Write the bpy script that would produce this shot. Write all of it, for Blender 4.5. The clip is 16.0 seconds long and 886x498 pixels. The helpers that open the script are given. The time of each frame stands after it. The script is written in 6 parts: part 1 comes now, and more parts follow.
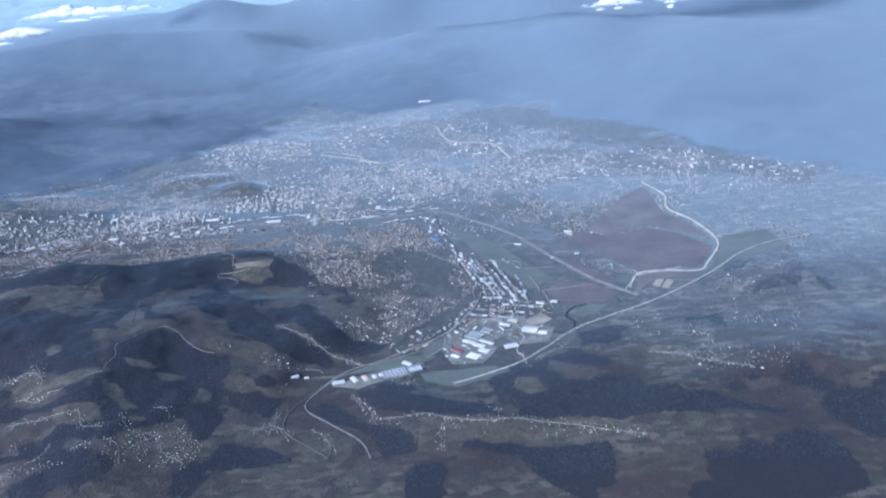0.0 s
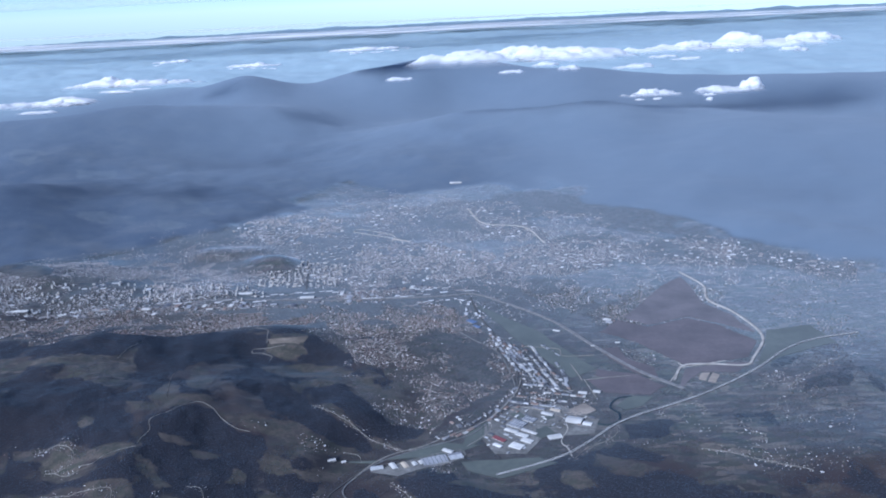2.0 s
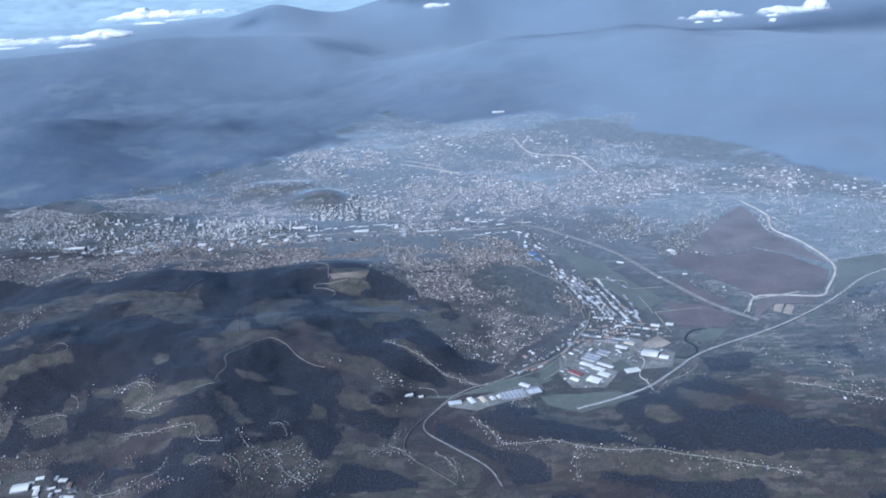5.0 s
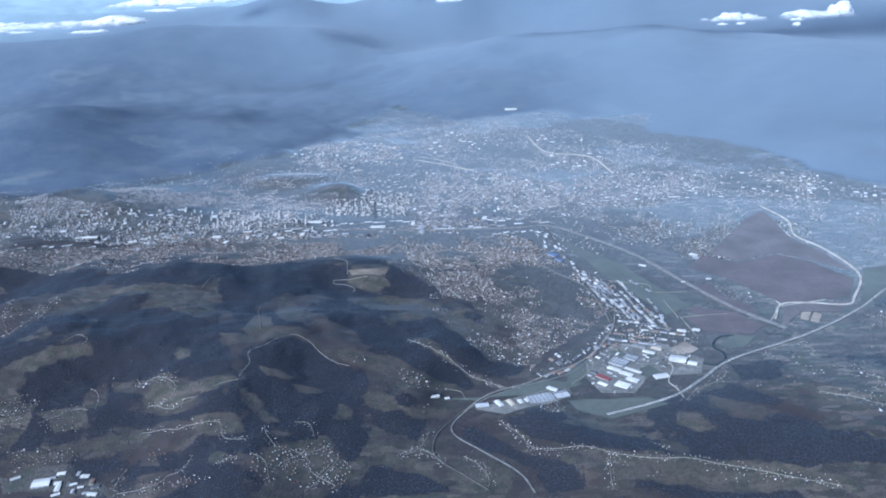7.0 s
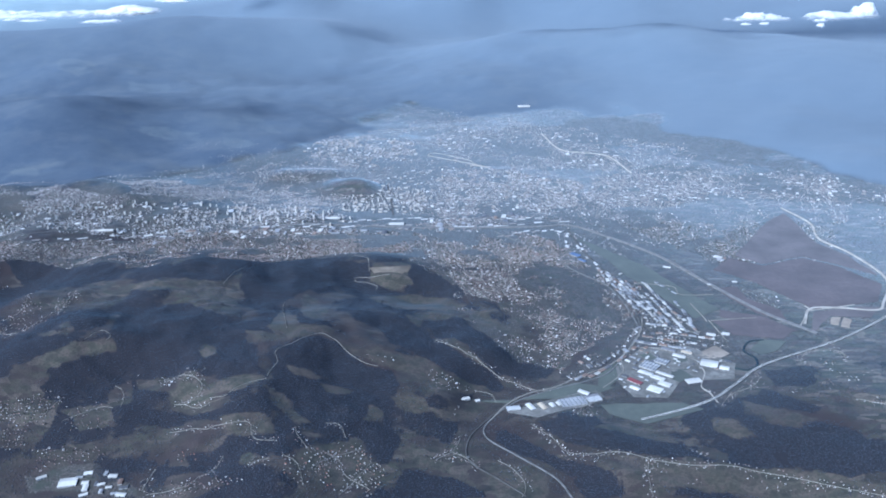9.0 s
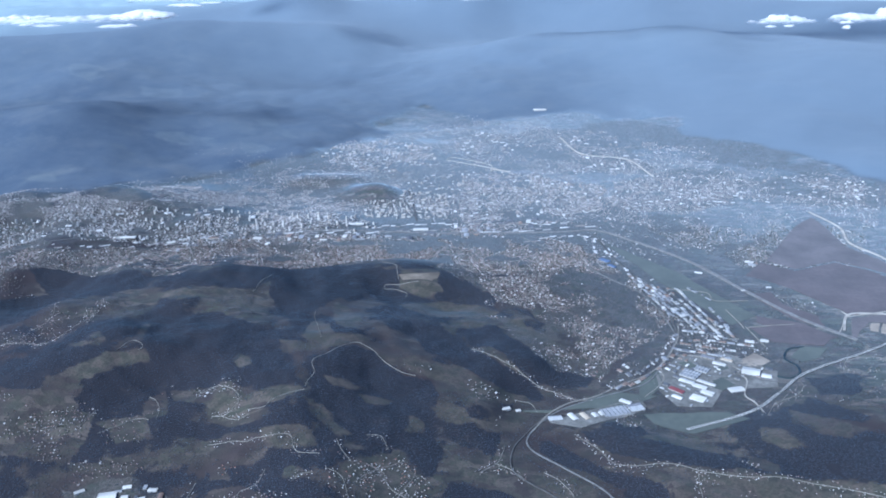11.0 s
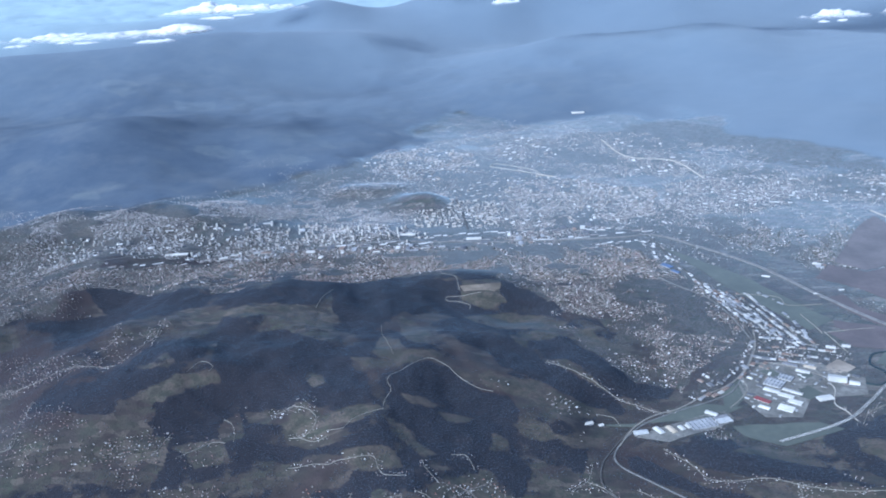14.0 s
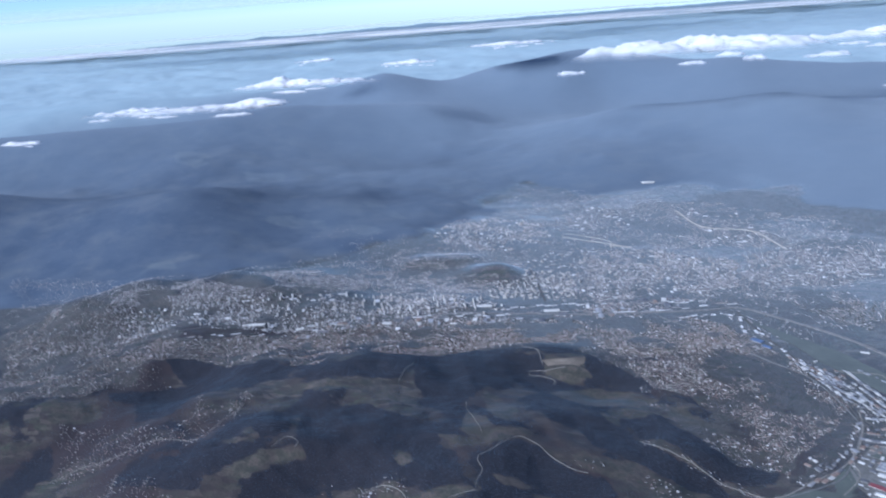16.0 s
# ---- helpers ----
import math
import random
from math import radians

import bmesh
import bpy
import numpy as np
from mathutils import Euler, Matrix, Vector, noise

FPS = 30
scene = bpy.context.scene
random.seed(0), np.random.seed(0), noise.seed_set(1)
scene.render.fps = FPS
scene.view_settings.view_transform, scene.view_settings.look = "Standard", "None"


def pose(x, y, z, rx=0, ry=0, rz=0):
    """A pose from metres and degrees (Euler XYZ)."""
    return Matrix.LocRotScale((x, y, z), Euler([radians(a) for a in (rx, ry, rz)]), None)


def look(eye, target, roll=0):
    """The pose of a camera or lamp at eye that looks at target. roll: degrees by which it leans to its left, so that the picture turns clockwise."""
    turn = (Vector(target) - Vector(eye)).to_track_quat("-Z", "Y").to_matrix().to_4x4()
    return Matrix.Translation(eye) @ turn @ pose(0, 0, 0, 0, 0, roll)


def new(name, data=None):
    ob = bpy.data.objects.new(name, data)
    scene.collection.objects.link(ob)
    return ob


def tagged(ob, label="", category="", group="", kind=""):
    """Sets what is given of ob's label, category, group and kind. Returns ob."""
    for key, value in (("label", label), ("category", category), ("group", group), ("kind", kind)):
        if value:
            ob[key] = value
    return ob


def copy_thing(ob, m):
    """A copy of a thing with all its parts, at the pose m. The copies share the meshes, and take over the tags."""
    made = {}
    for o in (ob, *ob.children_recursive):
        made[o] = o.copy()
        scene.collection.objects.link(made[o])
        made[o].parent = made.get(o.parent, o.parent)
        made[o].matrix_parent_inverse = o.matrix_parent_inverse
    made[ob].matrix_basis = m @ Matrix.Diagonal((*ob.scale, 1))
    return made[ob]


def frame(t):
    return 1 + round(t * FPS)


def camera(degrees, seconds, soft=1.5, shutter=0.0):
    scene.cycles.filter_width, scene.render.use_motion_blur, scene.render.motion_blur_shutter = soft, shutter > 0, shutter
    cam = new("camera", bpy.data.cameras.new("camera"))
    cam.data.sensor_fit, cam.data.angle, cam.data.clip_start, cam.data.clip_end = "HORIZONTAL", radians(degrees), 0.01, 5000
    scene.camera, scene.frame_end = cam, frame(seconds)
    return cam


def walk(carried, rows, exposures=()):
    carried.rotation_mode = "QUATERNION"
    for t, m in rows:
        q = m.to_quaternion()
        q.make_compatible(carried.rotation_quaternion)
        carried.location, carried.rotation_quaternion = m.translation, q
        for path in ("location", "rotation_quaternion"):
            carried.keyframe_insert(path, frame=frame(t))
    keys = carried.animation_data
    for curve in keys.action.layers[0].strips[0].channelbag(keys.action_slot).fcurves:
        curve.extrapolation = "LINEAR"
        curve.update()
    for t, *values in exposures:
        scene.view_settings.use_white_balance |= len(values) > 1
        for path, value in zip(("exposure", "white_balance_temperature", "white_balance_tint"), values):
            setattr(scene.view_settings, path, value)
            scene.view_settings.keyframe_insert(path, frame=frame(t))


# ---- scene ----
from mathutils.geometry import delaunay_2d_cdt

cam = camera(55.3, 16.0, soft=1.9, shutter=0.5)
METRES, EYE, TILT, LEAN, TURN = 100.0, 139.0, -21.9, 4.6, 0.0
ROWS = [
    (0.0, 0.0, 0.0, 0.0, -0.0, 0.0, -0.0),
    (0.5, -0.0273, 0.0138, 0.0038, -0.04, 2.85, -1.55),
    (1.0, -0.0583, 0.0242, 0.0072, 0.01, 4.6, -2.36),
    (1.5, -0.0869, 0.0328, 0.0091, 0.4, 5.29, -2.39),
    (2.0, -0.1149, 0.0431, 0.011, 0.71, 5.36, -2.26),
    (2.5, -0.1424, 0.0531, 0.0112, 0.97, 4.55, -2.22),
    (3.0, -0.1726, 0.0626, 0.0143, 1.42, 3.56, -2.15),
    (3.5, -0.2018, 0.0724, 0.0145, 1.82, 2.52, -1.87),
    (4.0, -0.2322, 0.0828, 0.0128, 2.21, 0.56, -1.36),
    (6.5, -0.3778, 0.1322, 0.0248, 1.76, 0.7, -2.76),
    (7.0, -0.4072, 0.1421, 0.0264, 1.65, 0.29, -3.07),
    (7.5, -0.434, 0.1517, 0.0277, 1.56, -0.07, -3.36),
    (8.0, -0.4647, 0.1614, 0.0298, 1.5, -0.31, -3.65),
    (8.5, -0.4947, 0.1706, 0.0314, 1.41, -0.21, -3.78),
    (9.0, -0.5237, 0.1811, 0.0341, 1.3, -0.03, -3.91),
    (11.5, -0.6737, 0.2314, 0.0429, 1.34, 0.23, -3.55),
    (12.0, -0.7032, 0.2416, 0.0464, 1.43, 0.35, -3.41),
    (12.5, -0.7316, 0.2509, 0.0487, 1.56, 0.39, -3.34),
    (13.0, -0.7609, 0.2624, 0.0515, 1.68, 0.35, -3.14),
    (13.5, -0.7907, 0.2709, 0.0536, 1.93, 0.33, -2.86),
    (14.0, -0.8205, 0.2803, 0.0568, 2.42, 0.38, -2.22),
    (14.5, -0.8462, 0.2872, 0.0607, 3.12, 1.21, -1.81),
    (15.0, -0.8793, 0.3017, 0.0638, 3.79, 1.68, -2.13),
    (15.5, -0.9091, 0.3088, 0.0673, 4.3, 2.95, -2.58),
    (16.0, -0.9418, 0.3236, 0.0677, 5.88, 4.86, -2.62),
]
EXPOSURES = [(0.0, 1.29, 5050, 8), (0.5, 1.51, 5250, 8), (1.0, 1.09, 5200, 11), (2.0, 0.87, 5120, 13), (2.5, 0.77, 5100, 13), (3.0, 0.79, 5080, 12), (3.5, 0.87, 5080, 10), (4.0, 1.01, 5100, 9), (6.5, 1.25, 5050, 6), (9.0, 1.31, 5030, 6), (13.5, 1.27, 5060, 6), (14.0, 1.29, 5060, 6), (15.0, 1.15, 5050, 5), (15.5, 1.21, 5120, 7), (16.0, 0.89, 5200, 12)]
walk(cam, [(t, pose(0, 0, EYE, TILT, LEAN, TURN) @ pose(METRES * x, METRES * y, METRES * z, 90 + pitch, roll, yaw)) for t, x, y, z, yaw, pitch, roll in ROWS],
     EXPOSURES)

# ---- sky and sun: a winter sun veiled by thin high cloud, to the left of the eye ----
SUN_AZIMUTH, SUN_HEIGHT = -132.0, 32.0   # degrees from +y towards +x, degrees above the horizon
world = bpy.data.worlds.new("sky")
scene.world = world
world.use_nodes = True
wn = world.node_tree
sky = wn.nodes.new("ShaderNodeTexSky")
sky.sky_type = "NISHITA"
sky.sun_disc = False
sky.sun_elevation, sky.sun_rotation = radians(SUN_HEIGHT), radians(SUN_AZIMUTH)
sky.altitude, sky.air_density, sky.dust_density, sky.ozone_density = 3500, 0.9, 0.6, 4.0
wn.links.new(sky.outputs["Color"], wn.nodes["Background"].inputs["Color"])
wn.nodes["Background"].inputs["Strength"].default_value = 0.074
sun_data = bpy.data.lights.new("sun", "SUN")
sun_data.energy, sun_data.angle, sun_data.color = 3.5, radians(32.0), (1.0, 0.95, 0.88)
sun = new("sun", sun_data)
_a, _e = radians(SUN_AZIMUTH), radians(SUN_HEIGHT)
sun.matrix_world = look((0, 0, 400), (-math.sin(_a) * math.cos(_e), -math.cos(_a) * math.cos(_e), 400 - math.sin(_e)))

# ---- materials ----
class Nodes:
    """A short way to write a node tree."""

    def __init__(self, name):
        self.mat = bpy.data.materials.new(name)
        self.mat.use_nodes = True
        self.tree = self.mat.node_tree
        self.bsdf = self.tree.nodes["Principled BSDF"]
        self.out = self.tree.nodes["Material Output"]

    def add(self, kind, **settings):
        node = self.tree.nodes.new(kind)
        if "operation" in settings:
            node.operation = settings["operation"]
        if "data_type" in settings:
            node.data_type, node.blend_type = settings["data_type"], settings["blend_type"]
        if "attribute_name" in settings:
            node.attribute_name = settings["attribute_name"]
        if "offset" in settings:
            node.offset = settings["offset"]
        return node

    def link(self, a, b):
        self.tree.links.new(a, b)

    def noise(self, scale, detail=4.0, rough=0.55, space="Position"):
        geo = self.add("ShaderNodeNewGeometry")
        tex = self.add("ShaderNodeTexNoise")
        tex.inputs["Scale"].default_value = scale
        tex.inputs["Detail"].default_value = detail
        tex.inputs["Roughness"].default_value = rough
        self.link(geo.outputs[space], tex.inputs["Vector"])
        return tex.outputs["Fac"]

    def ramp(self, fac, *stops):
        node = self.add("ShaderNodeValToRGB")
        els = node.color_ramp.elements
        while len(els) < len(stops):
            els.new(0.5)
        for el, (at, col) in zip(els, stops):
            el.position, el.color = at, (*col, 1)
        self.link(fac, node.inputs["Fac"])
        return node.outputs["Color"]

    def band(self, fac, lo, hi):
        node = self.add("ShaderNodeMapRange")
        node.inputs["From Min"].default_value, node.inputs["From Max"].default_value = lo, hi
        self.link(fac, node.inputs["Value"])
        return node.outputs["Result"]

    def mix(self, fac, a, b, blend="MIX"):
        node = self.add("ShaderNodeMix", data_type="RGBA", blend_type=blend)
        for value, slot in ((fac, node.inputs["Factor"]), (a, node.inputs[6]), (b, node.inputs[7])):
            if hasattr(value, "is_output"):
                self.link(value, slot)
            elif isinstance(value, tuple):
                slot.default_value = (*value, 1)
            else:
                slot.default_value = value
        return node.outputs[2]

    def maths(self, op, a, b):
        node = self.add("ShaderNodeMath", operation=op)
        for value, slot in ((a, node.inputs[0]), (b, node.inputs[1])):
            if hasattr(value, "is_output"):
                self.link(value, slot)
            else:
                slot.default_value = value
        return node.outputs[0]

    def attribute(self, name):
        return self.add("ShaderNodeAttribute", attribute_name=name).outputs["Fac"]

    def bump(self, height, strength, distance):
        node = self.add("ShaderNodeBump")
        node.inputs["Strength"].default_value, node.inputs["Distance"].default_value = strength, distance
        self.link(height, node.inputs["Height"])
        self.link(node.outputs["Normal"], self.bsdf.inputs["Normal"])

    def finish(self, colour, rough=0.8, specular=0.3, metal=0.0, sheen=0.0, tint=(1, 1, 1), sheen_rough=0.5):
        slot = self.bsdf.inputs["Base Color"]
        if isinstance(colour, tuple):
            slot.default_value = (*colour, 1)
        else:
            self.link(colour, slot)
        self.bsdf.inputs["Roughness"].default_value = rough
        self.bsdf.inputs["Specular IOR Level"].default_value = specular
        self.bsdf.inputs["Metallic"].default_value = metal
        self.bsdf.inputs["Sheen Weight"].default_value = sheen
        self.bsdf.inputs["Sheen Roughness"].default_value = sheen_rough
        self.bsdf.inputs["Sheen Tint"].default_value = (*tint, 1)
        return self.mat


HAZE_SHEEN, HAZE_TINT = 0.22, (0.79, 0.9, 1.0)   # bluish sheen put on land and plants in place of distance haze


def ground_material():
    m = Nodes("winter_land")
    broad, mid, fine = m.noise(0.025, 5), m.noise(0.2, 6, 0.65), m.noise(1.5, 5, 0.65)
    ragged = m.noise(0.4, 7, 0.68)

    def crisp(key, soft=0.07):
        """An edge broken up as hedges and spinneys break it."""
        shift = m.maths("ADD", m.maths("MULTIPLY", m.maths("SUBTRACT", ragged, 0.5), 2.2), 1.0)
        return m.band(m.maths("MULTIPLY", m.attribute(key), shift), 0.5 - soft, 0.5 + soft)

    def parcels(turn, sx, sy, pick, *stops):
        cells = m.add("ShaderNodeTexVoronoi")
        cells.inputs["Scale"].default_value = 1.0
        lay = m.add("ShaderNodeMapping")
        lay.inputs["Rotation"].default_value, lay.inputs["Scale"].default_value = (0, 0, turn), (sx, sy, 0.0)
        m.link(m.add("ShaderNodeNewGeometry").outputs["Position"], lay.inputs["Vector"])
        m.link(lay.outputs[0], cells.inputs["Vector"])
        draw = m.add("ShaderNodeSeparateColor")
        m.link(cells.outputs["Color"], draw.inputs[0])
        return m.ramp(draw.outputs[pick], *stops)

    heath = m.ramp(mid, (0.34, (0.022, 0.023, 0.025)), (0.44, (0.037, 0.033, 0.035)), (0.52, (0.053, 0.044, 0.043)), (0.6, (0.055, 0.06, 0.047)), (0.7, (0.036, 0.039, 0.034)))
    plots = parcels(0.6, 0.22, 0.5, 0, (0.0, (0.036, 0.037, 0.034)), (0.25, (0.085, 0.09, 0.068)), (0.45, (0.075, 0.058, 0.057)), (0.66, (0.05, 0.05, 0.045)), (0.82, (0.17, 0.145, 0.122)))
    heath = m.mix(m.maths("ADD", 0.35, m.maths("MULTIPLY", m.attribute("farmed"), 0.45)), heath, plots)
    heath = m.mix(m.band(broad, 0.46, 0.62), heath, (0.04, 0.031, 0.033))
    heath = m.mix(m.band(fine, 0.48, 0.75), heath, (0.03, 0.03, 0.029))
    litter = m.ramp(fine, (0.3, (0.019, 0.02, 0.027)), (0.7, (0.031, 0.029, 0.034)))
    col = m.mix(crisp("wood"), heath, litter)
    dry = m.ramp(mid, (0.36, (0.05, 0.052, 0.045)), (0.47, (0.075, 0.076, 0.06)), (0.54, (0.11, 0.09, 0.079)), (0.6, (0.062, 0.054, 0.05)), (0.68, (0.07, 0.076, 0.056)))
    dry = m.mix(m.band(fine, 0.45, 0.75), dry, (0.042, 0.043, 0.03))
    col = m.mix(m.maths("MULTIPLY", crisp("bare", 0.3), 0.5), col, dry)
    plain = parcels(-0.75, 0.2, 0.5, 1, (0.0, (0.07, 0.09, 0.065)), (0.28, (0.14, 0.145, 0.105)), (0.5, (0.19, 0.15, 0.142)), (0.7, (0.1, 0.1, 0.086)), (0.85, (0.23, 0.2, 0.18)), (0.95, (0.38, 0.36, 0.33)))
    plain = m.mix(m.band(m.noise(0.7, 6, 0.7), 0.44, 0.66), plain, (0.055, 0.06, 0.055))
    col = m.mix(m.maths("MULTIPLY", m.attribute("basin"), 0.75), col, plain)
    street = m.ramp(m.noise(3.0, 6, 0.75), (0.38, (0.03, 0.034, 0.032)), (0.5, (0.062, 0.058, 0.054)), (0.58, (0.12, 0.108, 0.104)), (0.66, (0.3, 0.28, 0.27)), (0.75, (0.6, 0.59, 0.58)))
    street = m.mix(m.band(mid, 0.52, 0.66), street, (0.05, 0.055, 0.048))
    col = m.mix(crisp("town", 0.2), col, street)
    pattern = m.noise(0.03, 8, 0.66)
    # mountain base colours carry painted haze: bluish, then paler the farther off
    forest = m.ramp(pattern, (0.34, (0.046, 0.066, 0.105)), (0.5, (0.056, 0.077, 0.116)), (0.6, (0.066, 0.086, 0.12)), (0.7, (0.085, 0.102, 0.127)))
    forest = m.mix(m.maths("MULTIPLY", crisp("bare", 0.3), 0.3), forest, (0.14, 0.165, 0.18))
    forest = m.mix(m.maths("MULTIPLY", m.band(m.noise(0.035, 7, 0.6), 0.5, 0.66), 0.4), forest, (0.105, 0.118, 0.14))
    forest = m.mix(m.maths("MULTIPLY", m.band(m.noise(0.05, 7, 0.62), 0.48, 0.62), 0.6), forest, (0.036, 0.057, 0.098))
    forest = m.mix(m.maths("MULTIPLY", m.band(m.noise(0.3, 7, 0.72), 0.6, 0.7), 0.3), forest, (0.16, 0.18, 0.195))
    hazed_far = m.ramp(pattern, (0.3, (0.08, 0.112, 0.158)), (0.7, (0.09, 0.123, 0.168)))
    hazed_hills = m.mix(m.attribute("far"), forest, hazed_far)
    hazed_hills = m.mix(m.attribute("beyond"), hazed_hills, m.ramp(pattern, (0.35, (0.225, 0.31, 0.355)), (0.65, (0.27, 0.355, 0.395))))
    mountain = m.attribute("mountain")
    col = m.mix(mountain, col, hazed_hills)
    m.bump(fine, 0.4, 0.4)
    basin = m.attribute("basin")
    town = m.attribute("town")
    # sheen imitates haze: basin floor and far mountains get most, towns less
    haze_weight = m.maths("MULTIPLY", m.maths("MULTIPLY", basin, 0.78), m.maths("SUBTRACT", 1.0, m.maths("MULTIPLY", town, 0.5)))
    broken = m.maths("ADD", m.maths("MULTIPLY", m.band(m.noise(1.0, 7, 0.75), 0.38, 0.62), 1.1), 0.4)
    haze_weight = m.maths("MULTIPLY", haze_weight, broken)
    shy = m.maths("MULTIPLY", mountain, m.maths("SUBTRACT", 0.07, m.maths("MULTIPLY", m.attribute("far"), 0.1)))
    m.link(m.maths("SUBTRACT", m.maths("ADD", m.maths("ADD", haze_weight, 0.075), m.maths("MULTIPLY", mountain, 0.07)), m.maths("ADD", shy, m.maths("MULTIPLY", m.attribute("beyond"), 0.03))), m.bsdf.inputs["Sheen Weight"])
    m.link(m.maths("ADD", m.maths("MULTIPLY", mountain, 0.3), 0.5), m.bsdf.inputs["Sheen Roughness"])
    m.link(m.mix(m.maths("MAXIMUM", basin, mountain), (0.5, 0.74, 1.0), HAZE_TINT), m.bsdf.inputs["Sheen Tint"])
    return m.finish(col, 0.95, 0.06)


def speckled(name, a, b, scale, rough=0.8, specular=0.3, sheen=0.0, bump=0.0, metal=0.0):
    m = Nodes(name)
    n = m.noise(scale, 5, 0.6)
    wide = m.noise(scale * 0.12, 3)
    col = m.mix(m.band(n, 0.3, 0.7), a, b)
    col = m.mix(m.band(wide, 0.35, 0.75), col, tuple(0.6 * c for c in a))
    if bump:
        m.bump(n, bump, 0.2)
    # any sheen here is stand-in haze, tinted blue, as on the fields
    return m.finish(col, rough, specular, metal, sheen, HAZE_TINT)


def varied(name, stops, rough=0.7, specular=0.4, island=True, grime=6.0, sheen=0.0, tint=HAZE_TINT):
    """A colour drawn from the ramp, one draw a piece, with dirt over it."""
    m = Nodes(name)
    if island:
        pick = m.add("ShaderNodeNewGeometry").outputs["Random Per Island"]
    else:
        pick = m.add("ShaderNodeObjectInfo").outputs["Random"]
    col = m.ramp(pick, *stops)
    col = m.mix(m.band(m.noise(grime, 4), 0.35, 0.85), col, tuple(0.35 for _ in range(3)), "MULTIPLY")
    # sheen, where given, lays a hazy blue over the pieces
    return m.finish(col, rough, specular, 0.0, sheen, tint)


def crown_material(name, *stops):
    """Bare twigs, one draw a crown, with wide drifts of older wood."""
    m = Nodes(name)
    pick = m.add("ShaderNodeNewGeometry").outputs["Random Per Island"]
    col = m.ramp(pick, *stops)
    col = m.mix(m.band(m.noise(0.09, 6, 0.65), 0.42, 0.68), col, (0.55, 0.57, 0.62), "MULTIPLY")
    # the blue sheen paints haze over the woods; bare twigs have none
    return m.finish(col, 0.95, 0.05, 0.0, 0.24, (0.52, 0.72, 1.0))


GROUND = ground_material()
ROAD = speckled("pale_asphalt", (0.085, 0.084, 0.082), (0.12, 0.117, 0.114), 3.0, 0.6, 0.5)
PALE_ROAD = speckled("raw_gravel_roadbed", (0.4, 0.38, 0.35), (0.5, 0.475, 0.43), 2.0, 0.8, 0.3)
RAIL = speckled("railway_ballast", (0.15, 0.152, 0.155), (0.22, 0.222, 0.225), 4.0)
TRACKBED = speckled("dark_trackbed", (0.19, 0.192, 0.195), (0.25, 0.252, 0.255), 4.0)
TRACK = speckled("farm_track_gravel", (0.23, 0.22, 0.2), (0.33, 0.315, 0.29), 3.0, 0.9, 0.2)
LINE = speckled("road_paint", (0.75, 0.75, 0.72), (0.8, 0.8, 0.78), 5.0)
WATER = speckled("river_water", (0.03, 0.045, 0.05), (0.05, 0.07, 0.07), 0.5, 0.12, 0.5)
PLOUGH = speckled("ploughed_red_earth", (0.08, 0.061, 0.066), (0.108, 0.083, 0.087), 0.5, 0.9, 0.2, 0.22, 0.3)
STUBBLE = speckled("dry_stubble", (0.1, 0.083, 0.089), (0.126, 0.106, 0.108), 0.6, 0.9, 0.2, 0.22, 0.3)
GRASS = speckled("valley_grass", (0.056, 0.066, 0.054), (0.08, 0.088, 0.07), 0.5, 0.9, 0.2, 0.26, 0.3)
EARTH = speckled("bare_yard_earth", (0.28, 0.25, 0.22), (0.36, 0.32, 0.28), 0.8, 0.9, 0.2)
QUARRY = speckled("quarried_stone", (0.15, 0.13, 0.11), (0.25, 0.22, 0.185), 0.6, 0.9, 0.2, 0.0, 0.3)
YARD = speckled("concrete_yard", (0.13, 0.13, 0.125), (0.26, 0.26, 0.25), 0.9, 0.8, 0.3)
WOOD_CROWN = crown_material("dark_winter_crowns", (0.0, (0.018, 0.02, 0.028)), (0.5, (0.024, 0.024, 0.032)), (0.8, (0.034, 0.029, 0.034)), (0.95, (0.017, 0.024, 0.028)))
BROWN_CROWN = crown_material("brown_winter_crowns", (0.0, (0.038, 0.03, 0.031)), (0.5, (0.048, 0.037, 0.037)), (0.8, (0.034, 0.032, 0.031)), (0.95, (0.058, 0.05, 0.043)))
GARDEN_TREE = varied("garden_tree_crowns", [(0.0, (0.03, 0.035, 0.025)), (0.6, (0.05, 0.05, 0.035)), (1.0, (0.07, 0.055, 0.045))], 0.95, 0.1, grime=2.0, sheen=0.3)
WALL = varied("painted_render", [(0.0, (0.56, 0.53, 0.52)), (0.45, (0.42, 0.38, 0.37)), (0.72, (0.33, 0.27, 0.25)), (0.9, (0.78, 0.78, 0.78))], 0.8, 0.3)
ROOF = varied("house_roofs", [(0.0, (0.28, 0.18, 0.165)), (0.3, (0.23, 0.2, 0.195)), (0.55, (0.31, 0.3, 0.3)), (0.75, (0.46, 0.45, 0.445)), (0.88, (0.87, 0.87, 0.87))], 0.6, 0.4)
ROOF_RED = varied("red_tile_roofs", [(0.0, (0.31, 0.165, 0.145)), (0.4, (0.26, 0.18, 0.17)), (0.74, (0.34, 0.29, 0.28)), (0.92, (0.8, 0.78, 0.75))], 0.6, 0.4)
HALL_ROOF = varied("sheet_metal_roofs", [(0.0, (0.72, 0.72, 0.72)), (0.3, (0.52, 0.53, 0.54)), (0.55, (0.36, 0.37, 0.39)), (0.85, (0.24, 0.24, 0.26))], 0.35, 0.5, island=False, grime=2.0)
WHITE_ROOF = speckled("white_sheet_roof", (0.55, 0.54, 0.51), (0.74, 0.73, 0.7), 0.6, 0.4, 0.5)
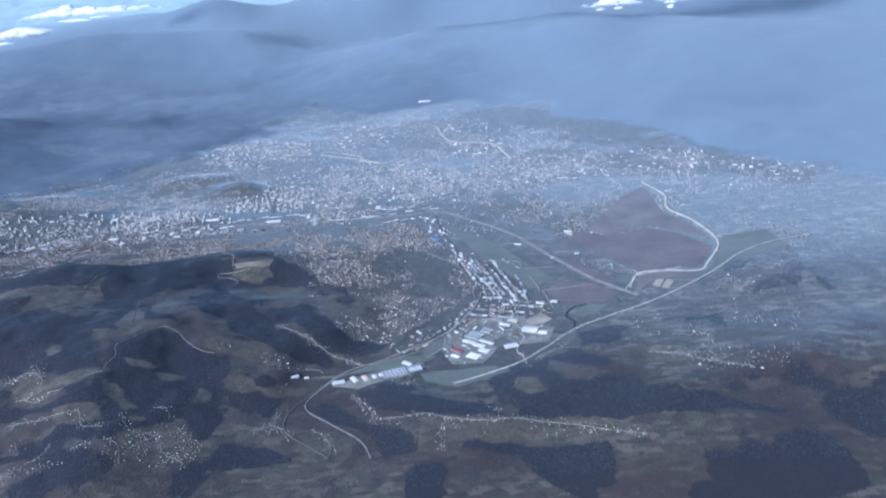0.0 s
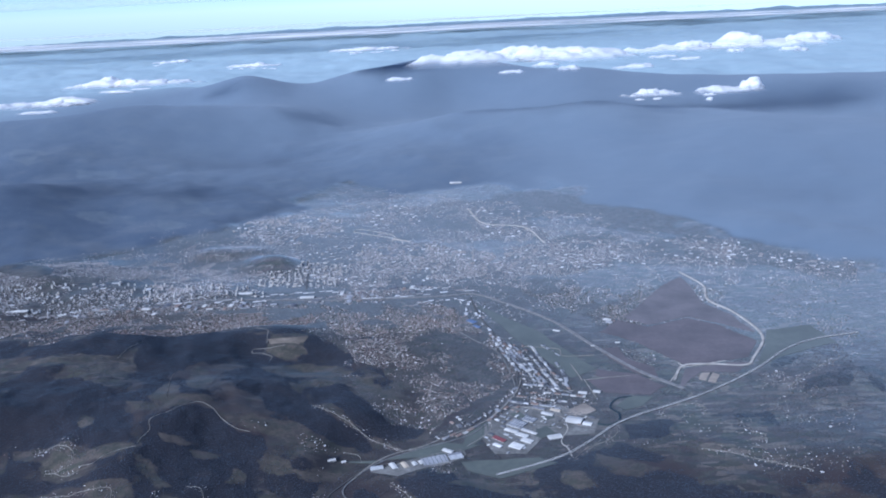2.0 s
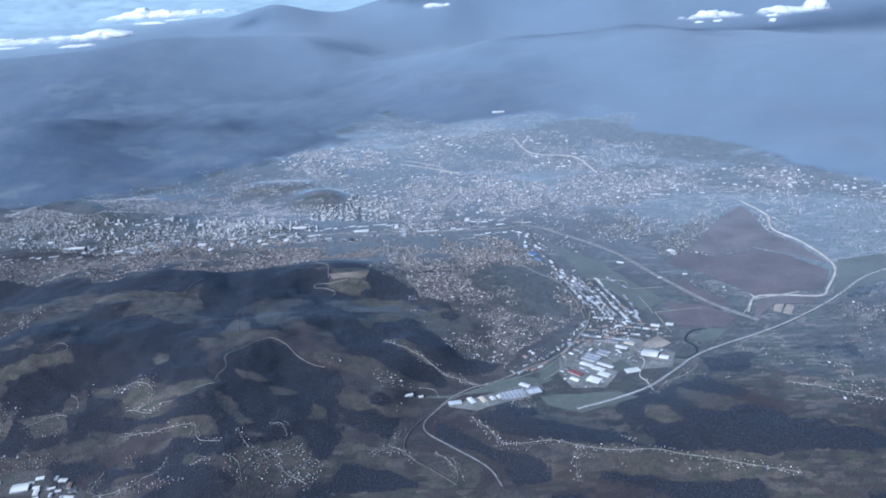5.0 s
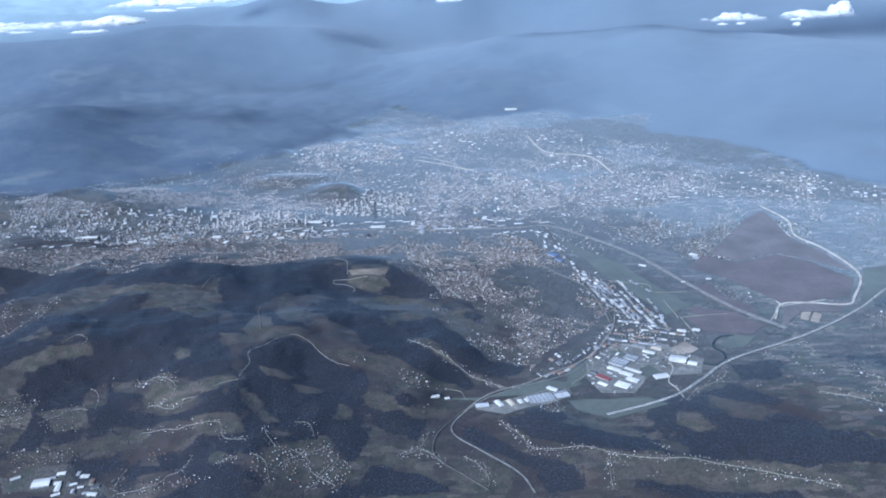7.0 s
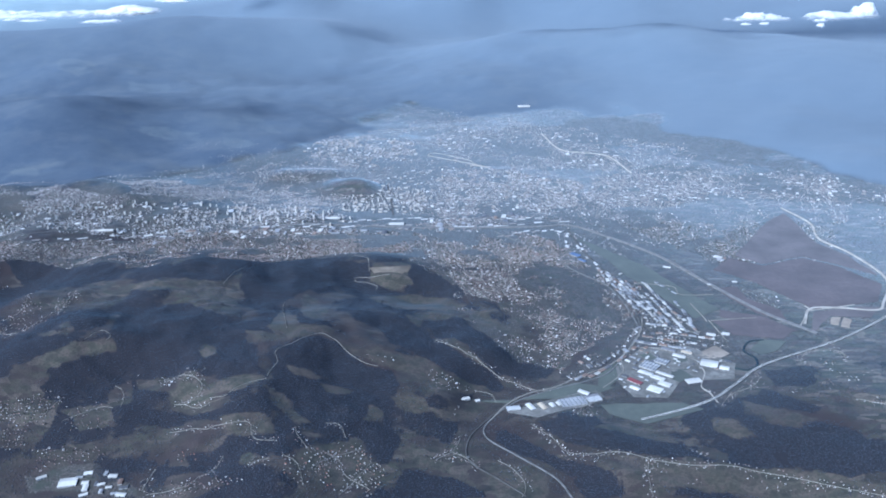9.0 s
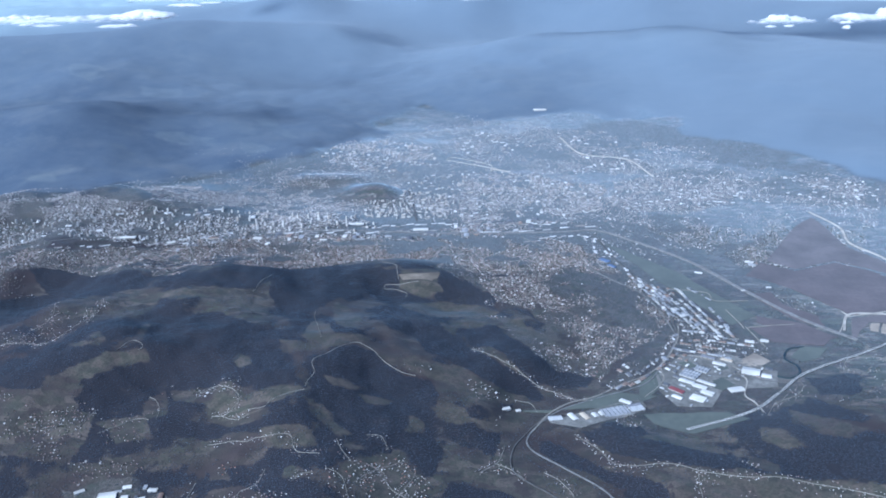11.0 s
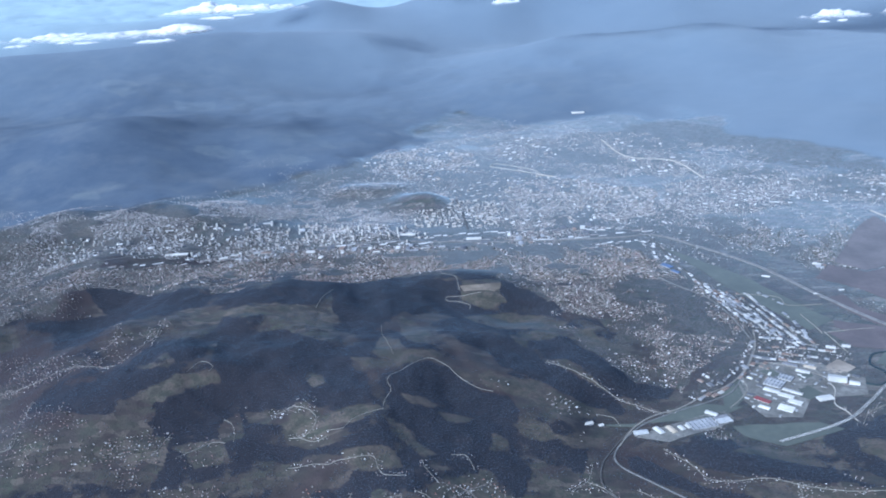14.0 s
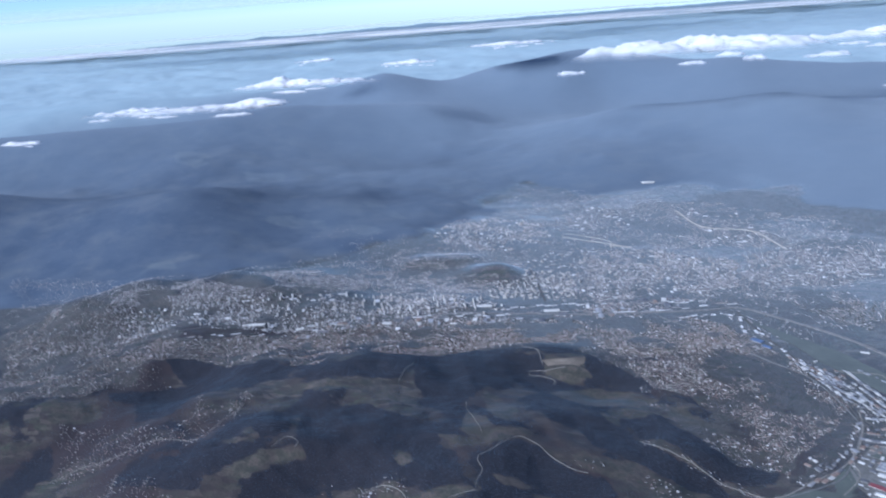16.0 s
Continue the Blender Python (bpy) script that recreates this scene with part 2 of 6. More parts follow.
BIG_ROOF = varied("large_flat_roofs", [(0.0, (0.84, 0.84, 0.84)), (0.3, (0.64, 0.64, 0.64)), (0.5, (0.42, 0.42, 0.42)), (0.75, (0.28, 0.25, 0.24))], 0.5, 0.4, grime=2.0)
GREY_ROOF = speckled("grey_sheet_roof", (0.3, 0.31, 0.33), (0.38, 0.39, 0.41), 1.5, 0.45, 0.5)
RED_ROOF = speckled("dull_red_sheet_roof", (0.2, 0.06, 0.068), (0.26, 0.09, 0.09), 1.5, 0.5, 0.5)
SLATE_ROOF = speckled("dark_sheet_roof", (0.12, 0.125, 0.14), (0.18, 0.185, 0.2), 1.5, 0.5, 0.5)
BROWN_ROOF = speckled("rusty_sheet_roof", (0.24, 0.17, 0.14), (0.32, 0.25, 0.21), 1.5, 0.6, 0.4)
BLUE_ROOF = speckled("blue_sheet_roof", (0.1, 0.15, 0.27), (0.13, 0.19, 0.32), 1.5, 0.45, 0.5)
TAN_ROOF = speckled("tan_sheet_roof", (0.55, 0.47, 0.36), (0.62, 0.54, 0.43), 1.5, 0.5, 0.5)
HALL_WALL = speckled("hall_cladding", (0.3, 0.3, 0.3), (0.4, 0.4, 0.39), 2.0, 0.6, 0.4)
GLASS = speckled("dark_glazing", (0.04, 0.05, 0.06), (0.06, 0.07, 0.08), 2.0, 0.1, 0.6)


def cloud_material(name, thin=False):
    """White cloud: light goes through as well as back; a thin sheet is torn by gaps."""
    m = Nodes(name)
    white = m.add("ShaderNodeBsdfDiffuse")
    white.inputs["Color"].default_value = (0.97, 0.97, 0.97, 1)
    lit = m.add("ShaderNodeBsdfTranslucent")
    lit.inputs["Color"].default_value = (0.97, 0.97, 0.97, 1)
    both = m.add("ShaderNodeMixShader")
    both.inputs[0].default_value = 0.45
    m.link(white.outputs[0], both.inputs[1])
    m.link(lit.outputs[0], both.inputs[2])
    clear = m.add("ShaderNodeBsdfTransparent")
    fade = m.add("ShaderNodeMixShader")
    alpha = m.attribute("body")
    if thin:
        co = m.add("ShaderNodeNewGeometry").outputs["Position"]
        wide = m.add("ShaderNodeMapping")
        wide.inputs["Scale"].default_value = (0.004, 0.012, 0.02)
        m.link(co, wide.inputs["Vector"])
        tex = m.add("ShaderNodeTexNoise")
        tex.inputs["Scale"].default_value, tex.inputs["Detail"].default_value = 1.0, 5.0
        m.link(wide.outputs[0], tex.inputs["Vector"])
        alpha = m.maths("MULTIPLY", alpha, m.band(tex.outputs["Fac"], 0.3, 0.65))
    m.link(alpha, fade.inputs[0])
    m.link(clear.outputs[0], fade.inputs[1])
    m.link(both.outputs[0], fade.inputs[2])
    m.link(fade.outputs[0], m.out.inputs["Surface"])
    return m.mat


CLOUD = cloud_material("cumulus_white")
HIGH_CLOUD = cloud_material("thin_high_cloud", True)
# ---- the lie of the land: 1 m here stands for about 30 m of country, to fit lens range and speed ----
def lattice(ix, iy, seed):
    n = (ix * 374761393 + iy * 668265263 + seed * 974711) & 0x7FFFFFFF
    n = ((n ^ (n >> 13)) * 1274126177) & 0x7FFFFFFF
    return ((n ^ (n >> 16)) & 0xFFFF) / 65535.0


def value_noise(x, y, seed):
    fx, fy = np.floor(x), np.floor(y)
    ix, iy = fx.astype(np.int64), fy.astype(np.int64)
    u, v = x - fx, y - fy
    u, v = u * u * (3 - 2 * u), v * v * (3 - 2 * v)
    a = lattice(ix, iy, seed) * (1 - u) + lattice(ix + 1, iy, seed) * u
    b = lattice(ix, iy + 1, seed) * (1 - u) + lattice(ix + 1, iy + 1, seed) * u
    return a * (1 - v) + b * v


def fbm(x, y, size, octaves=4, seed=1):
    """Layered noise about 0, within about +-1; size is the widest wave in metres."""
    x, y = np.asarray(x, float), np.asarray(y, float)
    total, amp, norm = 0.0, 1.0, 0.0
    for k in range(octaves):
        s = size / 2 ** k
        total = total + amp * (value_noise(x / s + 17.3 * k, y / s - 9.1 * k, seed + k) * 2 - 1)
        norm += amp
        amp *= 0.5
    return total / norm * 1.6


def to_segment(x, y, x0, y0, x1, y1):
    dx, dy = x1 - x0, y1 - y0
    s = np.clip(((x - x0) * dx + (y - y0) * dy) / (dx * dx + dy * dy + 1e-9), 0, 1)
    return np.hypot(x - x0 - s * dx, y - y0 - s * dy)


# broad swells of the near hills: x, y, height; all about 30 m wide
FRONT_SWELLS = [
    (-116, 190, 4.3), (-14, 190, 1.5), (54, 190, 3.1), (88, 190, 1.3), (-218, 224, 5.6), (-184, 224, 3.8), (-150, 224, 2.2), (-116, 224, 7.2),
    (54, 224, 3.3), (88, 224, 3.0), (122, 224, 6.0), (-218, 258, 6.6), (-184, 258, 8.9), (-150, 258, 6.9), (-116, 258, 6.2), (-82, 258, 4.9),
]
RIDGE_SWELLS = [
    (-320, 292, 5.0), (-286, 292, 7.6), (-252, 292, 4.2), (-218, 292, 6.1), (-184, 292, 3.2), (-150, 292, 5.1), (-116, 292, 3.1), (-82, 292, 3.9),
    (-48, 292, 1.2), (122, 292, 2.0), (-320, 326, 1.2), (-286, 326, 3.4), (-252, 326, 5.9), (-218, 326, 1.7), (-184, 326, 9.6), (-150, 326, 6.0),
    (-116, 326, 4.3), (-82, 326, 1.7), (-48, 326, 2.2),
]
BACK_SWELLS = [
    (-320, 360, 3.4), (-252, 360, 7.5), (-320, 394, 7.5), (-286, 394, 1.1), (-252, 394, 2.9), (-218, 394, 3.2), (-184, 394, 4.4), (-150, 394, 3.8),
    (-116, 394, 0.8), (-320, 428, 4.1), (-286, 428, 5.3), (-252, 428, 7.6), (-218, 428, 5.1),
]
# sharper spines: from, to, half width, height
SPURS = [(-62, 268, -48, 256, 8, 1.6), (-30, 224, 8, 206, 7, 2.0), (-40, 212, 0, 200, 6, 1.5), (-112, 246, -104, 262, 9, 1.0), (-78, 234, -66, 230, 8, 1.5), (-165, 476, -138, 474, 9, 3.2)]
GORGE = [(-32, 262, -48, 246), (-48, 246, -54, 230), (-54, 230, -45, 214), (-45, 214, -32, 202), (-32, 202, -36, 180)]
FAR_RIDGES = [
    (-470, 560, -330, 585, 75, 30), (-330, 590, -215, 610, 48, 14), (-620, 800, -330, 840, 120, 44), (-330, 900, -210, 920, 100, 36),
    (10, 800, 140, 800, 95, 27), (120, 800, 430, 540, 150, 31), (-260, 1100, 0, 1120, 120, 58), (0, 1120, 130, 1090, 120, 40),
    (200, 1060, 700, 880, 130, 42), (-900, 1100, -420, 1150, 150, 42), (-700, 480, -520, 520, 90, 36),
]
# smaller knolls and dells of the hills, 17 m wide, and of the mountains, 60 m wide: x, y, height
KNOLLS = [
    (-107, 260, 0.4), (-92, 328, 2.3), (-124, 287, 0.7), (-101, 336, 3.8), (-175, 255, 2.6), (-118, 211, 0.5), (-90, 262, -0.7), (-118, 237, 1.8), (-103, 326, -6.4),
    (-238, 309, -4.4), (-268, 349, 0.4), (-156, 312, 2.3), (-122, 284, 0.6), (-78, 311, -4.3), (-54, 323, 0.4), (19, 224, 2.2), (40, 243, 0.3), (114, 298, 0.7),
]
SHOULDERS = [(-396, 721, 5.3), (-263, 551, -5.5), (-164, 522, 3.8), (-241, 442, 2.3), (-248, 762, -7.7), (-23, 1030, -10.2), (-312, 470, 0.5), (-217, 534, 1.9)]


# where the basin floor ends and the mountains begin, from west round to east
FOOT = [(-700, 470), (-420, 455), (-330, 446), (-281, 447), (-249, 463), (-229, 488), (-196, 508), (-172, 546), (-150, 578), (-130, 625), (-120, 668), (-84, 652), (-36, 646), (26, 626), (66, 598), (89, 560), (124, 500), (160, 448), (260, 360), (420, 230)]


def foot_distance(x, y):
    """Distance to the foot of the mountains, negative on the basin floor."""
    d = np.minimum.reduce([to_segment(x, y, *p, *q) for p, q in zip(FOOT, FOOT[1:])])
    return np.where(inside(x, y, FOOT + [(420, -900), (-700, -900)]), -d, d)


def past_foot(x, y):
    """How far beyond the foot of the mountains a point lies; 0 on the basin floor."""
    return np.maximum(foot_distance(x, y), 0)


def ridged(x, y, rows):
    total = 0.0
    for x0, y0, x1, y1, w, h in rows:
        total = total + (h * np.exp(-(to_segment(x, y, x0, y0, x1, y1) / w) ** 2)) ** 2
    return np.sqrt(total)


def swells(x, y):
    total = 0.0
    for cx, cy, h in FRONT_SWELLS + RIDGE_SWELLS + BACK_SWELLS:
        total = total + h * np.exp(-((x - cx) ** 2 + (y - cy) ** 2) / 900.0)
    return total


def mounds(x, y, rows, width):
    total = 0.0
    for cx, cy, h in rows:
        total = total + h * np.exp(-((x - cx) ** 2 + (y - cy) ** 2) / width ** 2)
    return total


CITY_KNOLLS = [(-121, 451, 6.0), (-134, 455, 3.0)]


def land(x, y):
    """Height of the ground at x, y (arrays or numbers)."""
    x, y = np.asarray(x, float), np.asarray(y, float)
    wx = x + 4 * fbm(x, y, 60, 2, 40)
    wy = y + 4 * fbm(x, y, 60, 2, 50)
    near = swells(wx, wy) + ridged(wx, wy, SPURS)
    gorge = np.minimum.reduce([to_segment(x, y, *s) for s in GORGE])
    g = np.clip(gorge / 17, 0, 1)
    near = near * (0.06 + 0.94 * g * g * (3 - 2 * g))
    near = near * (1 + 0.12 * fbm(x, y, 24, 4, 3)) + np.clip((near - 1.6) / 5, 0, 1) * (1.9 * fbm(x, y, 34, 4, 8) - 0.3)
    bx, by = x + 36 * fbm(x, y, 260, 2, 60), y + 36 * fbm(x, y, 260, 2, 70)
    far = ridged(bx, by, FAR_RIDGES)
    crease = 1 - 1.3 * fbm(x, y, 190, 2, 12) ** 2
    far = far * (0.86 + 0.14 * crease) + np.clip(far / 20, 0, 1) * 1.6 * fbm(x, y, 110, 3, 22)
    foot = past_foot(x + 20 * fbm(x, y, 80, 4, 62), y + 20 * fbm(x, y, 80, 4, 72))
    foot = 11 * (1 - np.exp(-foot / 32)) * (0.8 + 0.45 * fbm(x, y, 80, 4, 61))
    far = np.sqrt(np.maximum(far - 1.2, 0) ** 2 + foot ** 2)
    dist = np.hypot(x + 45, y - 10)
    rolling = np.clip((dist - 1100) / 900, 0, 1) * (9 + 7 * fbm(x, y, 420, 4, 31))
    behind = np.clip((140 - y) / 160, 0, 1) * (6 + 5 * fbm(x, y, 120, 4, 33))
    near = np.maximum(near + mounds(x, y, KNOLLS, 17.0), 0) + mounds(x, y, CITY_KNOLLS, 11.0)
    far = np.maximum(far + mounds(x, y, SHOULDERS, 60.0), 0.4 * far)
    return near + far + rolling + behind + 0.05 * fbm(x, y, 40, 3, 5)


def rot2(dx, dy, a):
    return dx * math.cos(a) - dy * math.sin(a), dx * math.sin(a) + dy * math.cos(a)


def inside(x, y, poly):
    """Which of the points lie in the polygon."""
    x, y = np.asarray(x, float), np.asarray(y, float)
    hit = np.zeros(np.broadcast(x, y).shape, bool)
    for (x0, y0), (x1, y1) in zip(poly, poly[1:] + poly[:1]):
        if y0 != y1:
            hit ^= ((y0 > y) != (y1 > y)) & (x < (x1 - x0) * (y - y0) / (y1 - y0) + x0)
    return hit

# ---- building blocks ----
def mesh_of(name, verts, faces, mats=(), slots=None, smooth=False):
    """A mesh from arrays: verts n x 3, faces n x 3 or n x 4."""
    me = bpy.data.meshes.new(name)
    verts, faces = np.asarray(verts, np.float32), np.asarray(faces, np.int32)
    k = faces.shape[1]
    me.vertices.add(len(verts))
    me.vertices.foreach_set("co", verts.ravel())
    me.loops.add(faces.size)
    me.loops.foreach_set("vertex_index", faces.ravel())
    me.polygons.add(len(faces))
    me.polygons.foreach_set("loop_start", np.arange(len(faces), dtype=np.int32) * k)
    for m in mats:
        me.materials.append(m)
    if slots is not None:
        me.polygons.foreach_set("material_index", np.asarray(slots, np.int32))
    me.polygons.foreach_set("use_smooth", np.full(len(faces), smooth))
    me.update(calc_edges=True)
    me.validate()
    return me


def part(name, data, parent, label="", m=None):
    ob = new(name, data)
    ob.parent = parent
    if m is not None:
        ob.matrix_basis = m
    if label:
        ob["label"] = label
    return ob


def base(name, x, y, z, turn=0.0):
    ob = new(name)
    ob.matrix_basis = pose(x, y, z, 0, 0, turn)
    ob.empty_display_size = 0.2
    return ob


def bm_mesh(name, bm, *mats):
    me = bpy.data.meshes.new(name)
    bm.to_mesh(me)
    bm.free()
    for m in mats:
        me.materials.append(m)
    return me


# ---- plan of the country ----
WOODS, TOWNS, BARE = [], [], []


def wood(*poly):
    WOODS.append(list(poly))


def bare(*poly):
    BARE.append(list(poly))


def town(name, *poly):
    TOWNS.append((name, list(poly)))
    return list(poly)


wood((-173, 251), (-178, 268), (-171, 279), (-159, 284), (-141, 272), (-130, 260), (-124, 251), (-121, 238), (-118, 234), (-122, 233), (-130, 233), (-137, 236), (-145, 241), (-154, 241), (-164, 244), (-168, 249))
wood((-148, 319), (-132, 336), (-104, 336), (-100, 327), (-102, 322), (-118, 310), (-123, 293), (-136, 287), (-144, 299))
wood((-160, 226), (-145, 224), (-135, 220), (-125, 222), (-117, 229), (-112, 216), (-119, 217), (-129, 217), (-143, 218), (-156, 220))
wood((-118, 243), (-114, 253), (-107, 258), (-100, 257), (-92, 249), (-83, 247), (-80, 235), (-81, 227), (-85, 222), (-95, 221), (-104, 222), (-112, 227), (-117, 229), (-117, 236))
wood((-90, 219), (-81, 224), (-78, 216), (-78, 208), (-80, 203), (-84, 209), (-87, 213))
wood((-74, 204), (-62, 204), (-53, 197), (-53, 195), (-78, 193), (-77, 201))
wood((-123, 212), (-116, 208), (-111, 205), (-113, 202), (-122, 202), (-125, 206))
wood((-105, 190), (-112, 192), (-123, 195), (-123, 190), (-113, 187), (-103, 187))
wood((-84, 282), (-77, 282), (-70, 270), (-64, 264), (-57, 258), (-50, 254), (-46, 249), (-50, 247), (-57, 250), (-66, 251), (-71, 255), (-79, 259), (-85, 262), (-90, 272))
wood((-77, 282), (-65, 288), (-59, 288), (-53, 281), (-46, 275), (-38, 270), (-34, 265), (-29, 262), (-35, 254), (-42, 254), (-48, 257), (-55, 263), (-65, 270), (-71, 273))
wood((-83, 365), (-76, 343), (-67, 337), (-58, 333), (-53, 325), (-55, 316), (-45, 307), (-39, 302), (-45, 295), (-53, 301), (-62, 312), (-75, 319), (-85, 315), (-85, 327))
wood((-110, 334), (-101, 336), (-99, 326), (-91, 317), (-101, 315), (-116, 302), (-124, 306), (-127, 329), (-118, 336))
wood((-51, 341), (-44, 349), (-34, 348), (-29, 340), (-37, 331), (-46, 329))
wood((-104, 363), (-84, 371), (-84, 339), (-99, 335))
wood((-38, 231), (-30, 232), (-20, 232), (-18, 225), (-10, 222), (-2, 217), (1, 212), (-1, 208), (-17, 212), (-25, 215), (-33, 219), (-37, 224))
wood((-52, 226), (-47, 227), (-38, 217), (-32, 211), (-26, 208), (-19, 204), (-18, 200), (-18, 194), (-27, 196), (-30, 203), (-34, 206), (-38, 211), (-47, 216))
wood((17, 242), (24, 246), (30, 241), (33, 228), (23, 231), (18, 236))
wood((-4, 200), (4, 198), (9, 195), (-7, 194))
wood((-249, 331), (-227, 335), (-201, 321), (-198, 308), (-223, 317), (-240, 322))
wood((-194, 320), (-169, 314), (-148, 312), (-150, 302), (-166, 300), (-183, 306))
wood((-192, 265), (-187, 279), (-181, 275), (-178, 258), (-185, 254))
wood((-187, 230), (-177, 243), (-168, 247), (-167, 241), (-174, 237), (-179, 229))
wood((15, 228), (20, 227), (27, 222), (44, 223), (49, 219), (48, 210), (65, 207), (75, 202), (83, 199), (82, 197), (10, 202), (10, 217))
wood((26, 242), (32, 247), (44, 233), (42, 229), (30, 235))
wood((35, 260), (51, 258), (45, 244), (38, 243), (35, 251))
wood((95, 278), (111, 290), (126, 294), (119, 279), (107, 280))
wood((-257, 312), (-241, 321), (-223, 292), (-226, 280), (-241, 283))
wood((-214, 258), (-194, 252), (-181, 254), (-185, 246), (-195, 239), (-203, 238))
wood((-101, 322), (-88, 317), (-98, 305), (-109, 306))
wood((-22, 298), (-12, 301), (-5, 293), (-8, 285), (-16, 281), (-21, 287))
bare((-125.5, 252.6), (-132.2, 260.8), (-122.4, 258.5), (-117.6, 262), (-108.6, 263.8), (-102.4, 265.1), (-102.8, 261.8), (-111, 257.2), (-117.5, 253.4))
bare((-120.8, 298.9), (-115.1, 295.9), (-107.6, 280.3), (-107.1, 270.4), (-112.7, 270.1), (-118.5, 281.2))
bare((-123.8, 280.1), (-116.4, 272.3), (-115.7, 262), (-122.5, 259.3), (-125.4, 263.3))
bare((-157.5, 292.7), (-149.1, 298.9), (-143.7, 292.3), (-143, 284.8), (-150.9, 284.6), (-157.5, 289.4))
bare((-98.3, 326.7), (-84.3, 326.9), (-81.6, 321.3), (-90.6, 317.2), (-100.1, 322.2))
bare((-97.8, 305.3), (-83.8, 315.1), (-68.3, 311.8), (-60.5, 301.4), (-69.7, 296.3), (-85.7, 292.2))
bare((-74.5, 292.2), (-64.4, 293), (-66.2, 287.7), (-73, 284.2))
bare((-81.1, 285.9), (-76, 283.8), (-76.3, 275.8), (-79.4, 278.5))
bare((-92.7, 254.2), (-87.7, 258.4), (-82.1, 256.2), (-75, 257.3), (-71.2, 254.3), (-67.4, 250.5), (-63.8, 248.8), (-56.8, 247.9), (-52.9, 246.8), (-60.1, 242.3), (-68.6, 239), (-73.9, 241.7), (-77.7, 246.9), (-85, 249.4), (-90.3, 249.8))
bare((-81.8, 234.7), (-76.7, 234.8), (-71.7, 234.7), (-68.7, 231.5), (-73, 228.7), (-78.1, 230.5))
bare((-103.8, 236.1), (-98.9, 236.3), (-92.5, 236.4), (-94.8, 232), (-99.8, 232))
bare((-114.3, 240.7), (-107.2, 240.8), (-101.9, 239.5), (-104, 237.4), (-109.8, 236.9))
bare((-115, 226.1), (-112, 227.4), (-108, 223.3), (-102.4, 217.6), (-106.5, 216.4), (-112.9, 222.4))
bare((-146.5, 229.8), (-143.9, 235.6), (-138.4, 232.9), (-137.5, 229.7), (-139.6, 226.7), (-131.9, 224.1), (-135.7, 222.5), (-143.2, 224.7))
bare((-131.1, 233.5), (-123.9, 235.7), (-119.6, 233.3), (-125, 227), (-130.8, 228.3))
bare((-192.3, 239.6), (-188.6, 245.2), (-182.8, 248.4), (-171.9, 252.7), (-169.5, 249.1), (-176.9, 246.5), (-184.6, 239.6))
bare((-186.2, 298.6), (-174.8, 300.7), (-168.5, 295.8), (-172.6, 288.9))
bare((-59.7, 292.8), (-54.2, 295.9), (-50.8, 289.8), (-44.3, 284.5), (-38.6, 277.9), (-45.4, 277.5), (-53.2, 284.2))
bare((-70.2, 270.1), (-64.4, 267.4), (-56.9, 261.9), (-51.1, 255.6), (-55, 257.7), (-62.4, 261.9))
bare((-75.1, 214.3), (-68.6, 210.6), (-61.7, 208.7), (-65.3, 204.9), (-71.4, 206.3), (-77.5, 211.4))
bare((-70.7, 232.3), (-63.2, 232.4), (-52.9, 240.1), (-54.9, 231.9), (-63.1, 227.7))
bare((-51.7, 211.3), (-42.6, 209.1), (-38, 205), (-37.3, 198.2), (-38.9, 195.7), (-50.4, 195.3), (-53.6, 204.9))
bare((-22.7, 224.5), (-14, 229), (-4.6, 223.1), (0.4, 217.1), (-7.7, 219.6), (-16.5, 223.6))
bare((12.7, 230), (17.4, 226.8), (22, 217.7), (14.7, 217), (11.5, 223.3))
bare((22.6, 239.8), (29.1, 234.3), (37.7, 229.2), (35.3, 222.1), (27.4, 223.9), (21.7, 232.1))
bare((-101.4, 205.9), (-87.6, 214.4), (-82.8, 203.3), (-83, 196.3), (-96.3, 193.9), (-103.7, 198.9))
bare((-127.3, 216.9), (-114.5, 217.2), (-111.3, 211.4), (-117.3, 209), (-124.6, 212.8))
bare((-11, 209.3), (26.1, 205.4), (45.4, 195.7), (43.6, 191.2), (8.9, 194.7), (-11.2, 200.2))
bare((-88, 230.6), (-82.7, 227.4), (-83, 223.4), (-87.3, 222.1))
bare((-143.1, 253.4), (-138.5, 253.1), (-135.8, 247.1), (-139.6, 244.9), (-143.6, 249.2))
bare((-277.9, 294.4), (-265.8, 303.1), (-256.9, 289.8), (-263.2, 285.6), (-273.7, 284.2))
bare((46.2, 239.7), (49.2, 238.1), (46.9, 228.2), (44.4, 229.4))
bare((63.4, 263.8), (69.9, 260.7), (64.6, 249.5), (58.3, 252.2))
bare((77.1, 215), (86.9, 212.9), (86.8, 209.3), (77.6, 208.6))
bare((52.2, 243), (59.4, 238.3), (69.7, 229), (65, 225), (54.2, 231.8))
bare((24.9, 236.4), (36.8, 228.5), (41.3, 226.9), (33.8, 222.6), (25.1, 228.2))
bare((-283, 558), (-264, 564), (-238, 554), (-239, 543), (-261, 544), (-276, 546))
bare((-223, 548), (-210, 546), (-198, 532), (-208, 524), (-220, 535))
bare((-427, 754), (-396, 746), (-377, 722), (-388, 704), (-414, 720))
bare((-226, 601), (-210, 597), (-188, 562), (-196, 562), (-216, 584))
bare((-251, 776), (-225, 774), (-225, 759), (-247, 759))
bare((-260, 460), (-246, 472), (-229, 490), (-218, 477), (-229, 445), (-237, 418))
bare((-326, 476), (-314, 478), (-305, 466), (-319, 464))
bare((-184, 663), (-152, 688), (-140, 662), (-162, 638))
